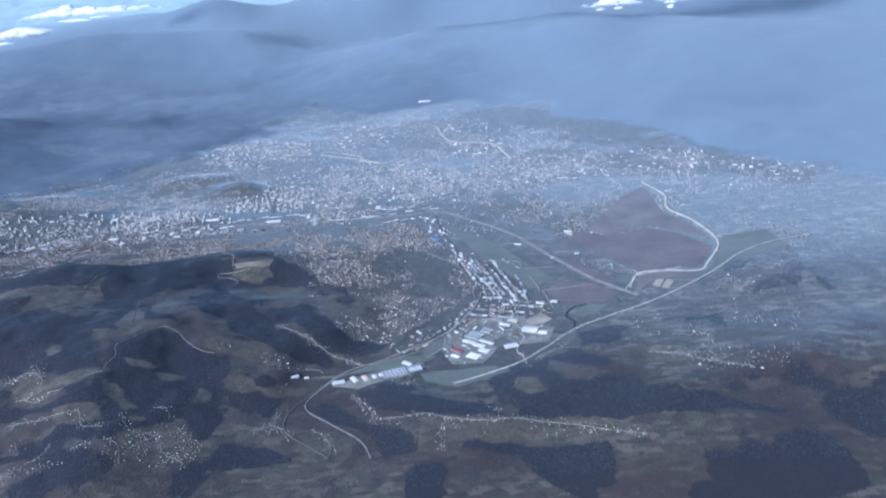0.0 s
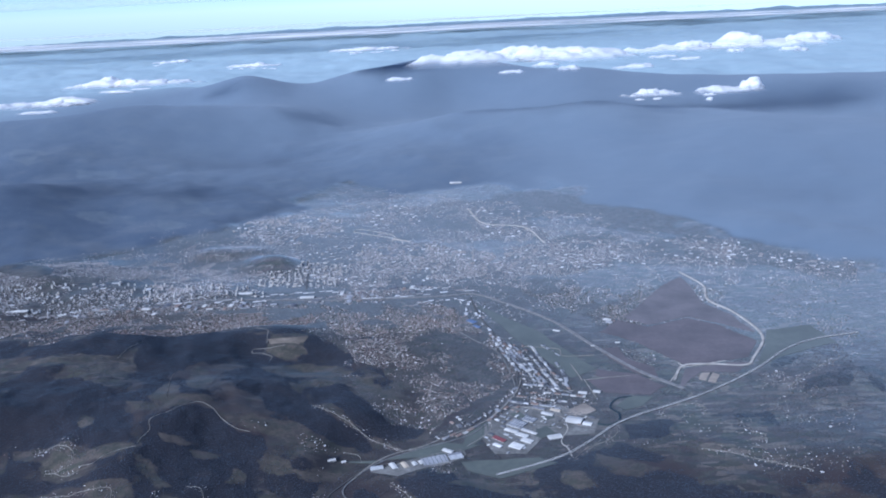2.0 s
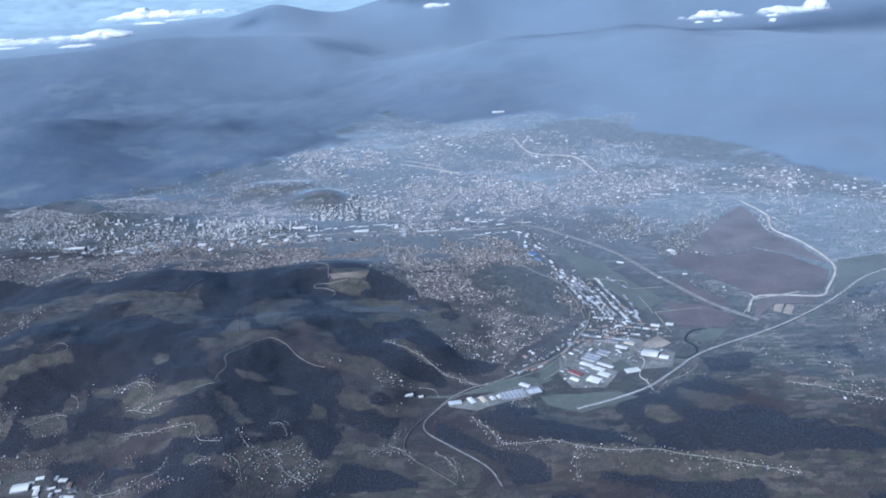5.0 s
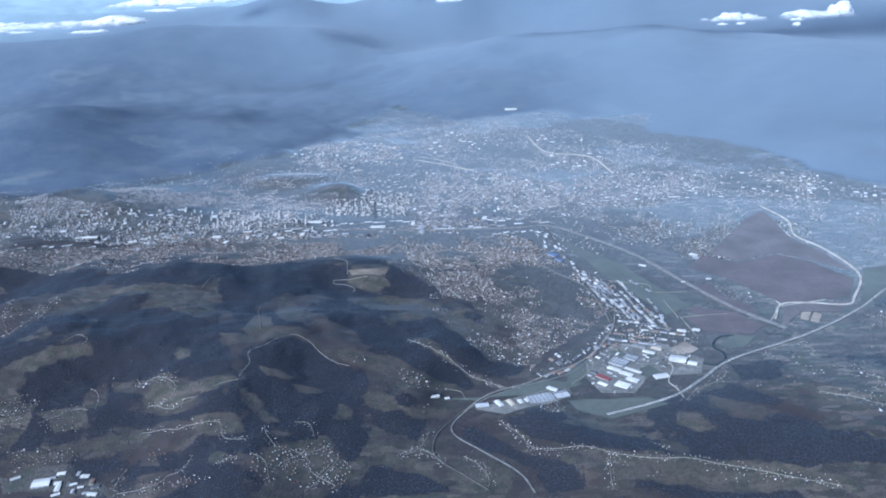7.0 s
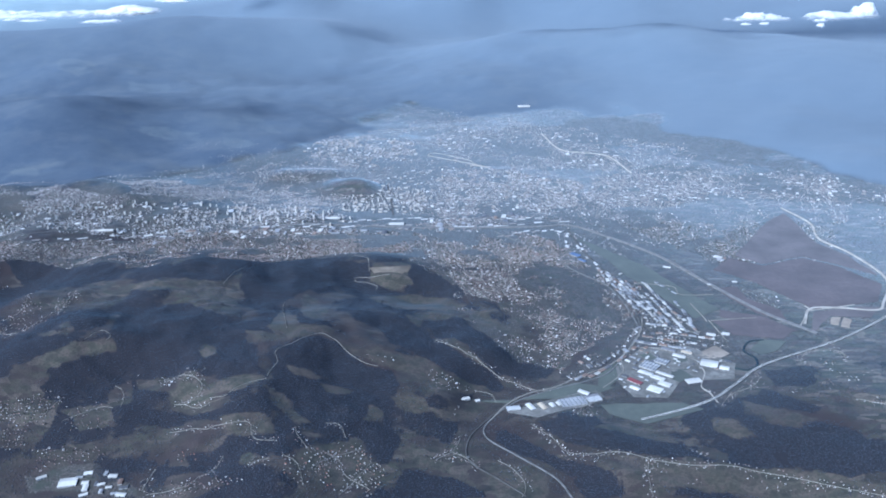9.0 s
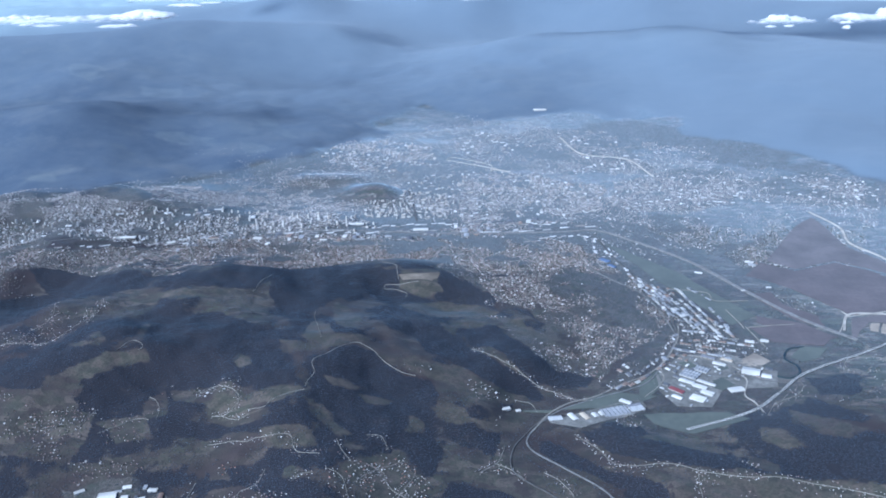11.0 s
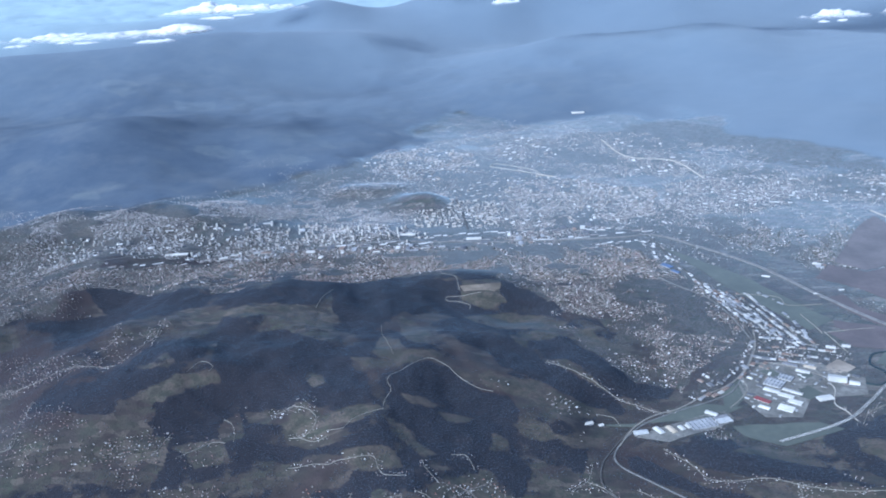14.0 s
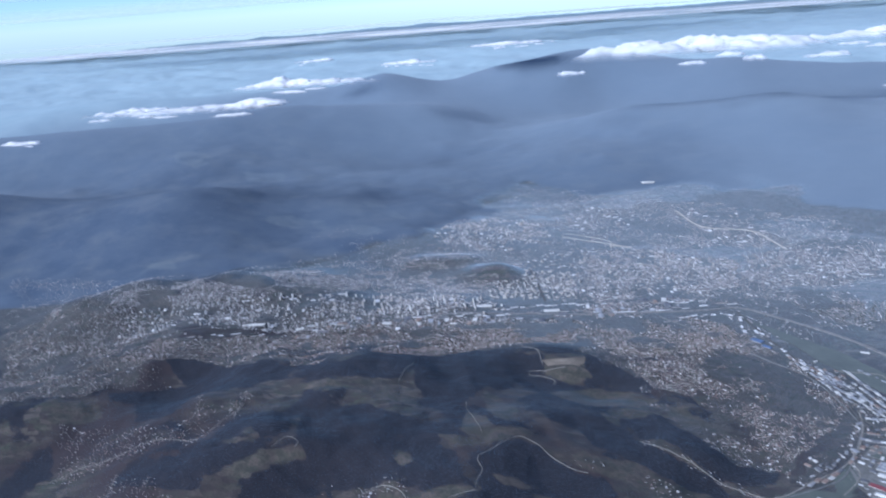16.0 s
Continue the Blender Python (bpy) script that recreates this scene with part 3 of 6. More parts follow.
bare((-206, 505), (-189, 518), (-170, 512), (-179, 494), (-196, 491))
bare((-173, 965), (-128, 977), (-129, 954), (-167, 935))
bare((-40, 1017), (-1, 1010), (-3, 990), (-40, 999))
bare((-347, 701), (-312, 702), (-305, 673), (-335, 674))
TOWERS_OLD = town("built_up", (-306, 397), (-224, 402), (-148, 422), (-118, 408), (-117, 391), (-165, 383), (-213, 370), (-288, 363))
WHITE_STRIP = town("scattered", (-292, 371), (-215, 374), (-114, 389), (-35, 397), (-9, 395), (-10, 386), (-113, 380), (-212, 365), (-283, 355))
WEST_EDGE = town("built_up", (-419, 473), (-372, 466), (-286, 435), (-277, 393), (-294, 370), (-286, 326), (-307, 307))
SLOPE_EAST = town("built_up", (-17, 378), (-10, 348), (-3, 319), (2, 301), (-5, 293), (-11, 302), (-24, 297), (-35, 325), (-29, 335), (-26, 346), (-33, 356), (-43, 356), (-35, 374))
HILL_FOOT = town("built_up", (-165, 345), (-150, 338), (-115, 352), (-96, 357), (-72, 350), (-72, 366), (-110, 374), (-165, 364))
ESTATES = town("built_up", (-125, 458), (-84, 455), (-83, 416), (-121, 415))
HOUSES_NEAR = town("built_up", (-283, 355), (-250, 352), (-213, 368), (-164, 379), (-119, 385), (-77, 387), (-36, 387), (-22, 376), (-18, 352), (-28, 342), (-52, 336), (-72, 350), (-96, 357), (-115, 352), (-140, 332), (-176, 317), (-239, 332), (-270, 332))
HOUSES_FAR = town("built_up", (-314, 413), (-280, 434), (-216, 465), (-153, 467), (-128, 464), (-120, 422), (-158, 426), (-224, 402), (-305, 396))
MID_TOWN = town("built_up", (-124, 464), (-85, 500), (-40, 487), (-5, 464), (-3, 415), (-61, 415), (-83, 414))
WHITE_QUARTER = town("built_up", (-168, 538), (-140, 573), (-101, 549), (-92, 513), (-124, 489), (-159, 505))
WHITE_QUARTER2 = town("built_up", (-227, 505), (-195, 518), (-165, 523), (-159, 503), (-194, 483))
AIRPORT_SIDE = town("built_up", (-94, 574), (-64, 591), (-39, 552), (-58, 529), (-82, 537))
PLATEAU_S = town("built_up", (-22, 582), (21, 548), (30, 490), (4, 482), (-11, 517))
SUBURB_E = town("built_up", (2, 472), (45, 484), (78, 469), (61, 434), (22, 420), (-2, 425))
SUBURB_F = town("built_up", (72, 470), (119, 478), (141, 467), (124, 426), (94, 433), (65, 439))
SUBURB_G = town("built_up", (2, 416), (37, 415), (38, 377), (74, 383), (71, 356), (40, 345), (21, 378))
SLOPE_HOUSES = town("built_up", (-72, 335), (-49, 336), (-29, 321), (-12, 309), (-2, 292), (-10, 276), (-26, 257), (-35, 274), (-48, 277), (-44, 295), (-57, 312))
SLOPE_B = town("built_up", (-64, 301), (-52, 289), (-35, 274), (-27, 261), (-45, 267), (-59, 283))
HALLS = town("built_up", (-19, 346), (-6, 341), (8, 324), (19, 300), (32, 285), (28, 275), (10, 275), (3, 292), (-3, 309))
RAIL_HALLS = town("built_up", (-118, 408), (-61, 413), (-14, 407), (-16, 390), (-62, 390), (-117, 391))
FAR_SUB_R = town("built_up", (117, 462), (149, 457), (185, 424), (172, 396), (141, 417), (114, 439))
SUBURB_H = town("scattered", (116, 360), (136, 362), (144, 334), (128, 298), (102, 282), (94, 293), (117, 311), (128, 332))
LEFT_HALLS = town("built_up", (-177, 200), (-163, 201), (-143, 196), (-139, 191), (-175, 193))
LEFT_TOWN = town("built_up", (-383, 417), (-306, 395), (-254, 354), (-257, 312), (-281, 302), (-297, 292))
VALLEY_HEAD = town("scattered", (-130, 606), (-124, 640), (-106, 648), (-70, 636), (-60, 612), (-92, 606))
BASIN = town("scattered", (-314, 413), (-218, 474), (-172, 502), (-160, 562), (-133, 585), (-76, 616), (-36, 610), (49, 549), (99, 490), (140, 465), (93, 355), (58, 339), (34, 384), (-6, 413), (-119, 412), (-224, 402), (-305, 396))
EAST_PLAIN = town("scattered", (144, 444), (183, 419), (144, 334), (136, 362), (119, 364), (127, 402))
VALLEY_STRIP = town("built_up", (-36, 249), (-19, 259), (-5, 277), (3, 294), (5, 289), (-3, 269), (-14, 256), (-23, 250), (-34, 243))
ESTATE_YARD = town("yard", (-13, 261), (0, 276), (15, 277), (28, 264), (25, 254), (9, 254), (2, 243), (-8, 244), (-12, 254))
HAMLET_PLAIN = town("scattered", (47, 326), (55, 331), (56, 311), (46, 304))
SHEDS_PLAIN = town("scattered", (41, 354), (50, 362), (53, 351), (44, 344))
TOWN_RIGHT = town("built_up", (63, 393), (79, 383), (71, 363), (56, 346), (44, 358), (50, 378))
RIVER_YARD = town("yard", (-47, 235), (-31, 243), (-18, 249), (-17, 244), (-24, 238), (-38, 232))
FAR_HILL_HOUSES = town("scattered", (-273, 523), (-264, 548), (-238, 546), (-208, 542), (-175, 519), (-199, 503), (-239, 525))
MID_GAP = town("built_up", (-116, 389), (-36, 387), (-16, 390), (-14, 405), (-34, 410), (-118, 408))
SLOPE_C = town("scattered", (-89, 358), (-70, 347), (-52, 332), (-42, 313), (-52, 303), (-64, 309), (-55, 322), (-72, 331), (-86, 341))
FILL_A = town("built_up", (-72, 361), (-17, 359), (-15, 340), (-5, 309), (-29, 321), (-49, 336), (-72, 344))
FILL_B = town("built_up", (-165, 381), (-117, 390), (-77, 389), (-116, 384), (-164, 377))

VILLAGE_GREEN = town("scattered", (-99, 205), (-93, 212), (-86, 212), (-83, 203), (-83, 194), (-90, 192), (-94, 196), (-99, 200))
VILLAGE_WEST = town("scattered", (-117, 202), (-110, 201), (-108, 198), (-117, 197))
VILLAGE_LANE = town("scattered", (-106, 202), (-102, 201), (-98, 194), (-100, 191), (-103, 196))
RED_HAMLET = town("scattered", (-139, 208), (-134, 207), (-131, 200), (-137, 201))
RED_HAMLET_LOW = town("scattered", (-137, 197), (-128, 198), (-118, 191), (-125, 188), (-135, 190))
RIDGE_GREEN = town("scattered", (-93, 254), (-82, 256), (-82, 252), (-90, 250))
RIDGE_GREEN_LOW = town("scattered", (-76, 247), (-67, 251), (-53, 247), (-70, 239))
STRIP_EAST = town("scattered", (-12, 210), (4, 209), (4, 198), (-12, 202))
STRIP_SOUTH = town("scattered", (-41, 228), (-36, 226), (-30, 216), (-22, 214), (-23, 210), (-33, 213), (-38, 220))
DELL_HOUSES = town("scattered", (6, 216), (11, 212), (8, 206), (4, 211))
RIVER_HAMLET = town("scattered", (-63, 215), (-55, 213), (-56, 207), (-62, 210))
YARD_HAMLET = town("scattered", (-63, 235), (-60, 237), (-60, 230), (-62, 229))
MEADOW_HAMLET = town("scattered", (-25, 236), (-19, 240), (-18, 235), (-22, 232), (-27, 230))
MOTORWAY_ROW = town("scattered", (15, 241), (21, 245), (31, 253), (29, 248), (19, 239))
EAST_ROW = town("scattered", (-6, 205), (45, 195), (44, 191), (-5, 200))
WEST_TERRACES = town("scattered", (-222, 276), (-214, 284), (-206, 298), (-200, 288), (-203, 274), (-202, 260), (-210, 255))
WEST_SLOPE = town("scattered", (-166, 234), (-162, 240), (-157, 227), (-163, 225))
LOOP_HAMLET = town("scattered", (-160, 239), (-151, 239), (-141, 239), (-139, 235), (-149, 232), (-158, 235))
LOOP_HAMLET_LOW = town("scattered", (-146, 227), (-137, 225), (-132, 226), (-132, 223), (-141, 223))
WEST_RED = town("scattered", (-197, 229), (-188, 228), (-178, 228), (-177, 218), (-179, 210), (-187, 208))
WEST_RED_LOW = town("scattered", (-179, 210), (-170, 208), (-160, 211), (-158, 202), (-175, 202))
WEST_MID = town("scattered", (-177, 225), (-163, 227), (-159, 217), (-169, 215))
WEST_LOW = town("scattered", (-240, 246), (-214, 237), (-189, 230), (-183, 221), (-186, 215), (-224, 216))
WEST_HALF = town("scattered", (-274, 285), (-249, 283), (-211, 263), (-225, 253), (-246, 254), (-255, 251))
WEST_BANK = town("scattered", (-294, 341), (-256, 335), (-237, 317), (-262, 308))
EAST_KNOT = town("scattered", (50, 274), (66, 272), (60, 257), (49, 261))
EAST_CORNER = town("scattered", (94, 301), (103, 295), (108, 287), (100, 278), (89, 284))
EAST_SLOPE = town("scattered", (57, 242), (79, 240), (97, 229), (91, 216), (70, 218), (56, 232))
EAST_SPUR = town("scattered", (34, 247), (44, 247), (61, 257), (81, 262), (77, 248), (56, 243), (36, 240))
EAST_UPPER = town("scattered", (95, 279), (119, 279), (103, 244), (85, 252), (85, 271))


def bare_cover(x, y):
    """1 on the dry clearings."""
    x, y = np.asarray(x, float), np.asarray(y, float)
    wx, wy = x + 1.2 * fbm(x, y, 7, 4, 201), y + 1.2 * fbm(x, y, 7, 4, 211)
    vx, vy = x + 2 * fbm(x, y, 11, 5, 206), y + 2 * fbm(x, y, 11, 5, 216)
    cover = np.zeros(x.shape)
    for poly in BARE:
        cover = np.maximum(cover, 0.55 * inside(wx, wy, poly) + 0.45 * inside(vx, vy, poly))
    return cover


def wood_cover(x, y):
    """0 to 1: how wooded the ground is."""
    x, y = np.asarray(x, float), np.asarray(y, float)
    wx, wy = x + 1.6 * fbm(x, y, 9, 4, 81), y + 1.6 * fbm(x, y, 9, 4, 91)
    vx, vy = x + 3 * fbm(x, y, 14, 5, 86), y + 3 * fbm(x, y, 14, 5, 96)
    cover = np.zeros(x.shape)
    for poly in WOODS:
        cover = np.maximum(cover, 0.6 * inside(wx, wy, poly) + 0.4 * inside(vx, vy, poly))
    high = land(x, y)
    wild = np.clip(np.where((x > 15) & (y > 215), 0.16, 0.4) + 1.5 * fbm(x, y, 22, 5, 101), 0, 0.75) * (high > 1.2) * ((y < 345) | ((x < -255) & (y < 440)))
    cover = np.maximum(cover, wild)
    cover = cover * (1 - 0.95 * bare_cover(x, y))
    for name, poly in TOWNS:
        if len(poly) < 16:
            cover = np.where(inside(wx, wy, poly) & (y < 345), cover * 0.25, cover)
    mountain = (high > 1.2) & (y > 400)
    cover[mountain] = np.clip(0.75 + 1.2 * fbm(x, y, 60, 5, 111), 0, 1)[mountain]
    return cover


def town_cover(x, y):
    x, y = np.asarray(x, float), np.asarray(y, float)
    wx, wy = x + 5 * fbm(x, y, 20, 4, 121), y + 5 * fbm(x, y, 20, 4, 131)
    cover = np.zeros(x.shape)
    for name, poly in TOWNS:
        if name != "built_up":
            continue
        cover = np.maximum(cover, inside(wx, wy, poly) * np.where(y > 430, 0.62, 0.85) * np.clip(0.8 + 0.5 * fbm(x, y, 9, 3, 126), 0, 1))
    basin = (y > 340) & (y < 600) & (land(x, y) < 4.5) & (fbm(x, y, 40, 4, 141) > np.where((x < 10) & (y < 560), -0.55, 0.1)) & ((x < 25) | (y > 430))
    cover[basin & (cover < 0.5)] = 0.58
    cover = cover * (mounds(x, y, CITY_KNOLLS, 11.0) < 1.8)
    return cover


# ---- ground: one sheet round the flight line, out to the horizon ----
def build_ground():
    az = np.concatenate([np.arange(-46, 46.01, 0.16), np.arange(50, 313.9, 4.0)])
    rr = np.concatenate([np.linspace(0.02, 150, 18), 155 * 1.0041 ** np.arange(440), 940 * 1.0125 ** np.arange(133)])
    rr = rr[rr < 4840]
    rr = np.append(rr, 4840.0)
    a, r = np.meshgrid(np.radians(az), rr, indexing="ij")
    x, y = -45 + r * np.sin(a), 10 + r * np.cos(a)
    xf, yf = x.ravel(), y.ravel()
    z = land(xf, yf)
    na, nr = a.shape
    i, j = np.meshgrid(np.arange(na), np.arange(nr - 1), indexing="ij")
    i2 = (i + 1) % na
    faces = np.stack([i * nr + j, i2 * nr + j, i2 * nr + j + 1, i * nr + j + 1], -1).reshape(-1, 4)[:, ::-1]
    verts = np.stack([xf, yf, z], -1)
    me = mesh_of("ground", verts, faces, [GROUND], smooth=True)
    dist = np.hypot(verts[:, 0] + 45, verts[:, 1])
    upland = verts[:, 1] > 150
    rough_x = verts[:, 0] + 20 * fbm(verts[:, 0], verts[:, 1], 80, 4, 62) + 7 * fbm(verts[:, 0], verts[:, 1], 22, 4, 66)
    rough_y = verts[:, 1] + 20 * fbm(verts[:, 0], verts[:, 1], 80, 4, 72) + 7 * fbm(verts[:, 0], verts[:, 1], 22, 4, 76)
    slope = np.where(upland, foot_distance(rough_x, rough_y), -99)
    high = np.clip((slope + np.where(verts[:, 0] < -60, 26, 9) * fbm(verts[:, 0], verts[:, 1], 64, 5, 241) + np.where(verts[:, 0] < -60, 4, 9)) / 9, 0, 1) * np.clip((slope + 34) / 20, 0, 1)
    high = np.maximum(high, np.clip((np.hypot(verts[:, 0] + 45, verts[:, 1]) - 800) / 200, 0, 1))
    lower = np.where((verts[:, 1] < 345) | ((verts[:, 1] < 372) & (verts[:, 0] < -20)), swells(verts[:, 0], verts[:, 1]), 0)
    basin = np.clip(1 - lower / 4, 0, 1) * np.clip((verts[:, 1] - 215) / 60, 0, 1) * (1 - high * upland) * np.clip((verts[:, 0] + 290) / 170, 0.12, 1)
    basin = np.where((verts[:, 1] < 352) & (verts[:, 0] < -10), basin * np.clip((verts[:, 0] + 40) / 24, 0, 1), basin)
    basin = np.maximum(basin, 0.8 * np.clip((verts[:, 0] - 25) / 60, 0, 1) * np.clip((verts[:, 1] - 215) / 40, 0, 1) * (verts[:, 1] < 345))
    # graded with distance, since this mask also sets the floor's painted haze
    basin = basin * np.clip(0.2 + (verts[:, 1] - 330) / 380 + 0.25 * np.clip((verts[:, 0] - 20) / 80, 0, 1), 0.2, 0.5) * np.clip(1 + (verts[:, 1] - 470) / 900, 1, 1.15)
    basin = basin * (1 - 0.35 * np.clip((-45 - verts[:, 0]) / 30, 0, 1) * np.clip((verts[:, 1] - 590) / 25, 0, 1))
    # far and beyond say how much haze is mixed into the mountain colour
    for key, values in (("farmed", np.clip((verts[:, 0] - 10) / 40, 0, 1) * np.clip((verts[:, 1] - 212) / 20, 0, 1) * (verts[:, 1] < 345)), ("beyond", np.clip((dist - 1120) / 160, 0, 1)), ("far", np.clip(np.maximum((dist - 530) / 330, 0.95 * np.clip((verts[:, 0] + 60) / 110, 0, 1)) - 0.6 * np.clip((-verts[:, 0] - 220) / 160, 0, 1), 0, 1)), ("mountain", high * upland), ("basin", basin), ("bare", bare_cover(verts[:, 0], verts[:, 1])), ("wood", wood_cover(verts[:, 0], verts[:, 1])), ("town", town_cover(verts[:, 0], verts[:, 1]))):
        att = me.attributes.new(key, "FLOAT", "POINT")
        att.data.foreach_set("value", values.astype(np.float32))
    ob = new("ground", me)
    return tagged(ob, "hilly winter country of brown woods, meadows and a city basin", "ground", kind="structure")


ground = build_ground()


# ---- roads, railway, river: ribbons with a body, laid on the ground ----
def smooth_line(points, step=1.2):
    p = np.array(points, float)
    p = np.vstack([2 * p[0] - p[1], p, 2 * p[-1] - p[-2]])
    out = []
    for k in range(1, len(p) - 2):
        n = max(2, int(np.hypot(*(p[k + 1] - p[k])) / step))
        for s in np.linspace(0, 1, n, endpoint=False):
            out.append(0.5 * (2 * p[k] + (p[k + 1] - p[k - 1]) * s + (2 * p[k - 1] - 5 * p[k] + 4 * p[k + 1] - p[k + 2]) * s * s
                              + (3 * p[k] - p[k - 1] - 3 * p[k + 1] + p[k + 2]) * s ** 3))
    out.append(p[-2])
    return np.array(out)


LINES = []


def ribbon(name, width, lift, mat, label, category, *points, lines=0, kind="structure", offset=0.0, wander=0.0):
    c = smooth_line(points)
    if wander:
        c = c + wander * np.stack([fbm(c[:, 0], c[:, 1], 9, 3, 7), fbm(c[:, 0], c[:, 1], 9, 3, 9)], -1)
    d = np.gradient(c, axis=0)
    d /= np.linalg.norm(d, axis=1)[:, None] + 1e-9
    side = np.stack([-d[:, 1], d[:, 0]], -1)
    LINES.append((c, width))

    def strip(w0, w1, z0, z1):
        rows = []
        for w, dz in ((w0, z0), (w0, z1), (w1, z1), (w1, z0)):
            q = c + side * (w + offset)
            rows.append(np.column_stack([q, land(c[:, 0], c[:, 1]) + dz]))
        v = np.stack(rows, 1).reshape(-1, 3)
        n = len(c)
        f = [[4 * k + s, 4 * k + s + 1, 4 * k + s + 5, 4 * k + s + 4] for k in range(n - 1) for s in range(3)]
        return v, np.array(f)[:, ::-1]

    v, f = strip(-width / 2, width / 2, -0.4, lift)
    ob = new(name, mesh_of(name, v, f, [mat]))
    tagged(ob, label, category, kind=kind)
    for k in range(lines):
        w = (k + 0.5) / lines * width - width / 2
        v, f = strip(w - 0.045, w + 0.045, lift - 0.02, lift + 0.02)
        part("lane_line", mesh_of("lane_line", v, f, [LINE]), ob)
    return ob


ribbon("road", 0.95, 0.28, PALE_ROAD, "pale raw roadbed winding round a brown field", "road", (92, 419), (98, 397), (95, 377), (102, 359), (105, 332), (94, 309), (89, 303), (76, 306), (66, 305), (60, 293))
ribbon("motorway", 1.05, 0.24, ROAD, "grey asphalt motorway with painted lane lines along the hills", "road", (144, 332), (124, 326), (109, 316), (92, 299), (66, 280), (37, 263), (24, 250), (12, 239), (-8, 231), lines=3)
ribbon("road", 0.9, 0.3, PALE_ROAD, "pale dual road across the far plain", "road", (-16, 568), (-6, 530), (19, 516), (29, 481))
ribbon("railway", 0.42, 0.22, RAIL, "railway on grey ballast along the valley floor", "railway", (-49, 389), (-38, 374), (-16, 340), (-4, 323), (1, 294), (-1, 283), (-12, 261), (-20, 254), (-34, 247), (-45, 240), (-53, 229), (-53, 222), (-45, 214), (-35, 204), (-31, 195))
ribbon("railway", 1.2, 0.22, TRACKBED, "straight railway across the plain into the city", "railway", (62, 286), (48, 304), (35, 329), (21, 358), (2, 382), (-14, 397), (-35, 395), (-117, 393), (-165, 383))
ribbon("road", 0.24, 0.24, RAIL, "grey road running beside the railway", "road", (62, 286), (48, 304), (35, 329), (21, 358), (2, 382), (-14, 397), (-35, 395), (-117, 393), (-165, 383), offset=0.95)
ribbon("road", 0.32, 0.2, ROAD, "grey valley road beside the river bend", "road", (-45, 242), (-53, 231), (-58, 221), (-58, 211), (-50, 203), (-43, 196))
ribbon("road", 0.3, 0.16, PALE_ROAD, "pale slip road curling to the motorway", "road", (16.7, 261), (16.7, 258), (13.7, 249.9), (15.2, 245.1), (15.9, 238.5))
ribbon("road", 0.4, 0.27, TRACK, "pale valley road along the railway", "road", (-52, 230.6), (-46.8, 239.4), (-40, 245.6), (-31.8, 249.2), (-23.2, 255.9), (-14.4, 261.9), (-8.9, 267.9), (-3.4, 276.6), (1.6, 288.4), (3.8, 299.1))
ribbon("road", 0.8, 0.12, ROAD, "broad city avenue between apartment estates", "road", (-99, 411), (-103, 439), (-107, 459))
ribbon("road", 0.8, 0.12, ROAD, "main city road along the valley", "road", (-283, 355), (-260, 360), (-216, 379), (-166, 387), (-117, 399))
ribbon("road", 0.4, 0.13, ROAD, "street through the industrial estate", "road", (3, 294), (10, 277), (19, 261), (29, 256))
ribbon("road", 0.13, 0.13, TRACK, "pale gravel track along the bare ridge", "road", (-117.8, 234.2), (-117.8, 237.4), (-116.7, 241.6), (-118.2, 246.3), (-115.2, 250.9), (-112.3, 254.6), (-106.7, 259.9), (-102.3, 258.5), (-97, 253.1), (-92.1, 249.4), (-86.7, 248.4), wander=0.25)
ribbon("road", 0.13, 0.13, TRACK, "pale lane looping round a hamlet", "road", (-151, 235.4), (-147.3, 237.4), (-144.7, 237.9), (-140.3, 235.5), (-137.5, 232.7), (-137.1, 230.2), (-138.8, 227), (-141, 225.8), (-144, 226), wander=0.25)
ribbon("road", 0.09, 0.13, TRACK, "pale lane below a hamlet", "road", (-141, 225.8), (-136, 223.4), (-132.5, 224.3), wander=0.25)
ribbon("road", 0.09, 0.13, TRACK, "narrow pale lane over a wooded saddle", "road", (-133.3, 226.1), (-128.1, 225.7), (-126.2, 228.1), (-122.7, 230.8), (-117.7, 232.7), wander=0.25)
ribbon("road", 0.11, 0.13, TRACK, "narrow pale lane past scattered farms", "road", (-142, 215.5), (-135.1, 215), (-130.6, 213.8), (-128, 214.6), (-123.3, 213.9), (-118.5, 214), (-116.9, 210.4), (-114.6, 207.5), (-109.2, 207.1), wander=0.25)
ribbon("road", 0.08, 0.13, TRACK, "dark field lane on the ridge", "road", (-125.1, 289.9), (-124.3, 282), (-120.5, 270.7), (-117.8, 261.4), wander=0.25)
ribbon("road", 0.16, 0.13, TRACK, "gravel road to a quarry", "road", (-108.1, 344.4), (-102.4, 340.9), (-100.4, 332.6), (-99.7, 328.7), wander=0.25)
ribbon("road", 0.16, 0.13, TRACK, "zigzag gravel road below a quarry", "road", (-91.4, 326.2), (-98.2, 325.2), (-104.6, 325.5), (-104.4, 322.5), (-100.5, 322.2), (-95.7, 318.9), (-96.2, 315.8), wander=0.25)
ribbon("road", 0.1, 0.13, TRACK, "zigzag gravel lane at a clearing", "road", (-180.2, 250.8), (-177, 256.2), (-173.1, 253.8), (-173.8, 251.8), wander=0.25)
ribbon("road", 0.1, 0.13, TRACK, "pale lane down a wooded slope", "road", (-150.2, 300.3), (-149.3, 307.9), (-146.9, 316.2), wander=0.25)
ribbon("road", 0.1, 0.13, TRACK, "village lane", "road", (-105.7, 214), (-104.3, 210.5), (-100.6, 205.5), wander=0.25)
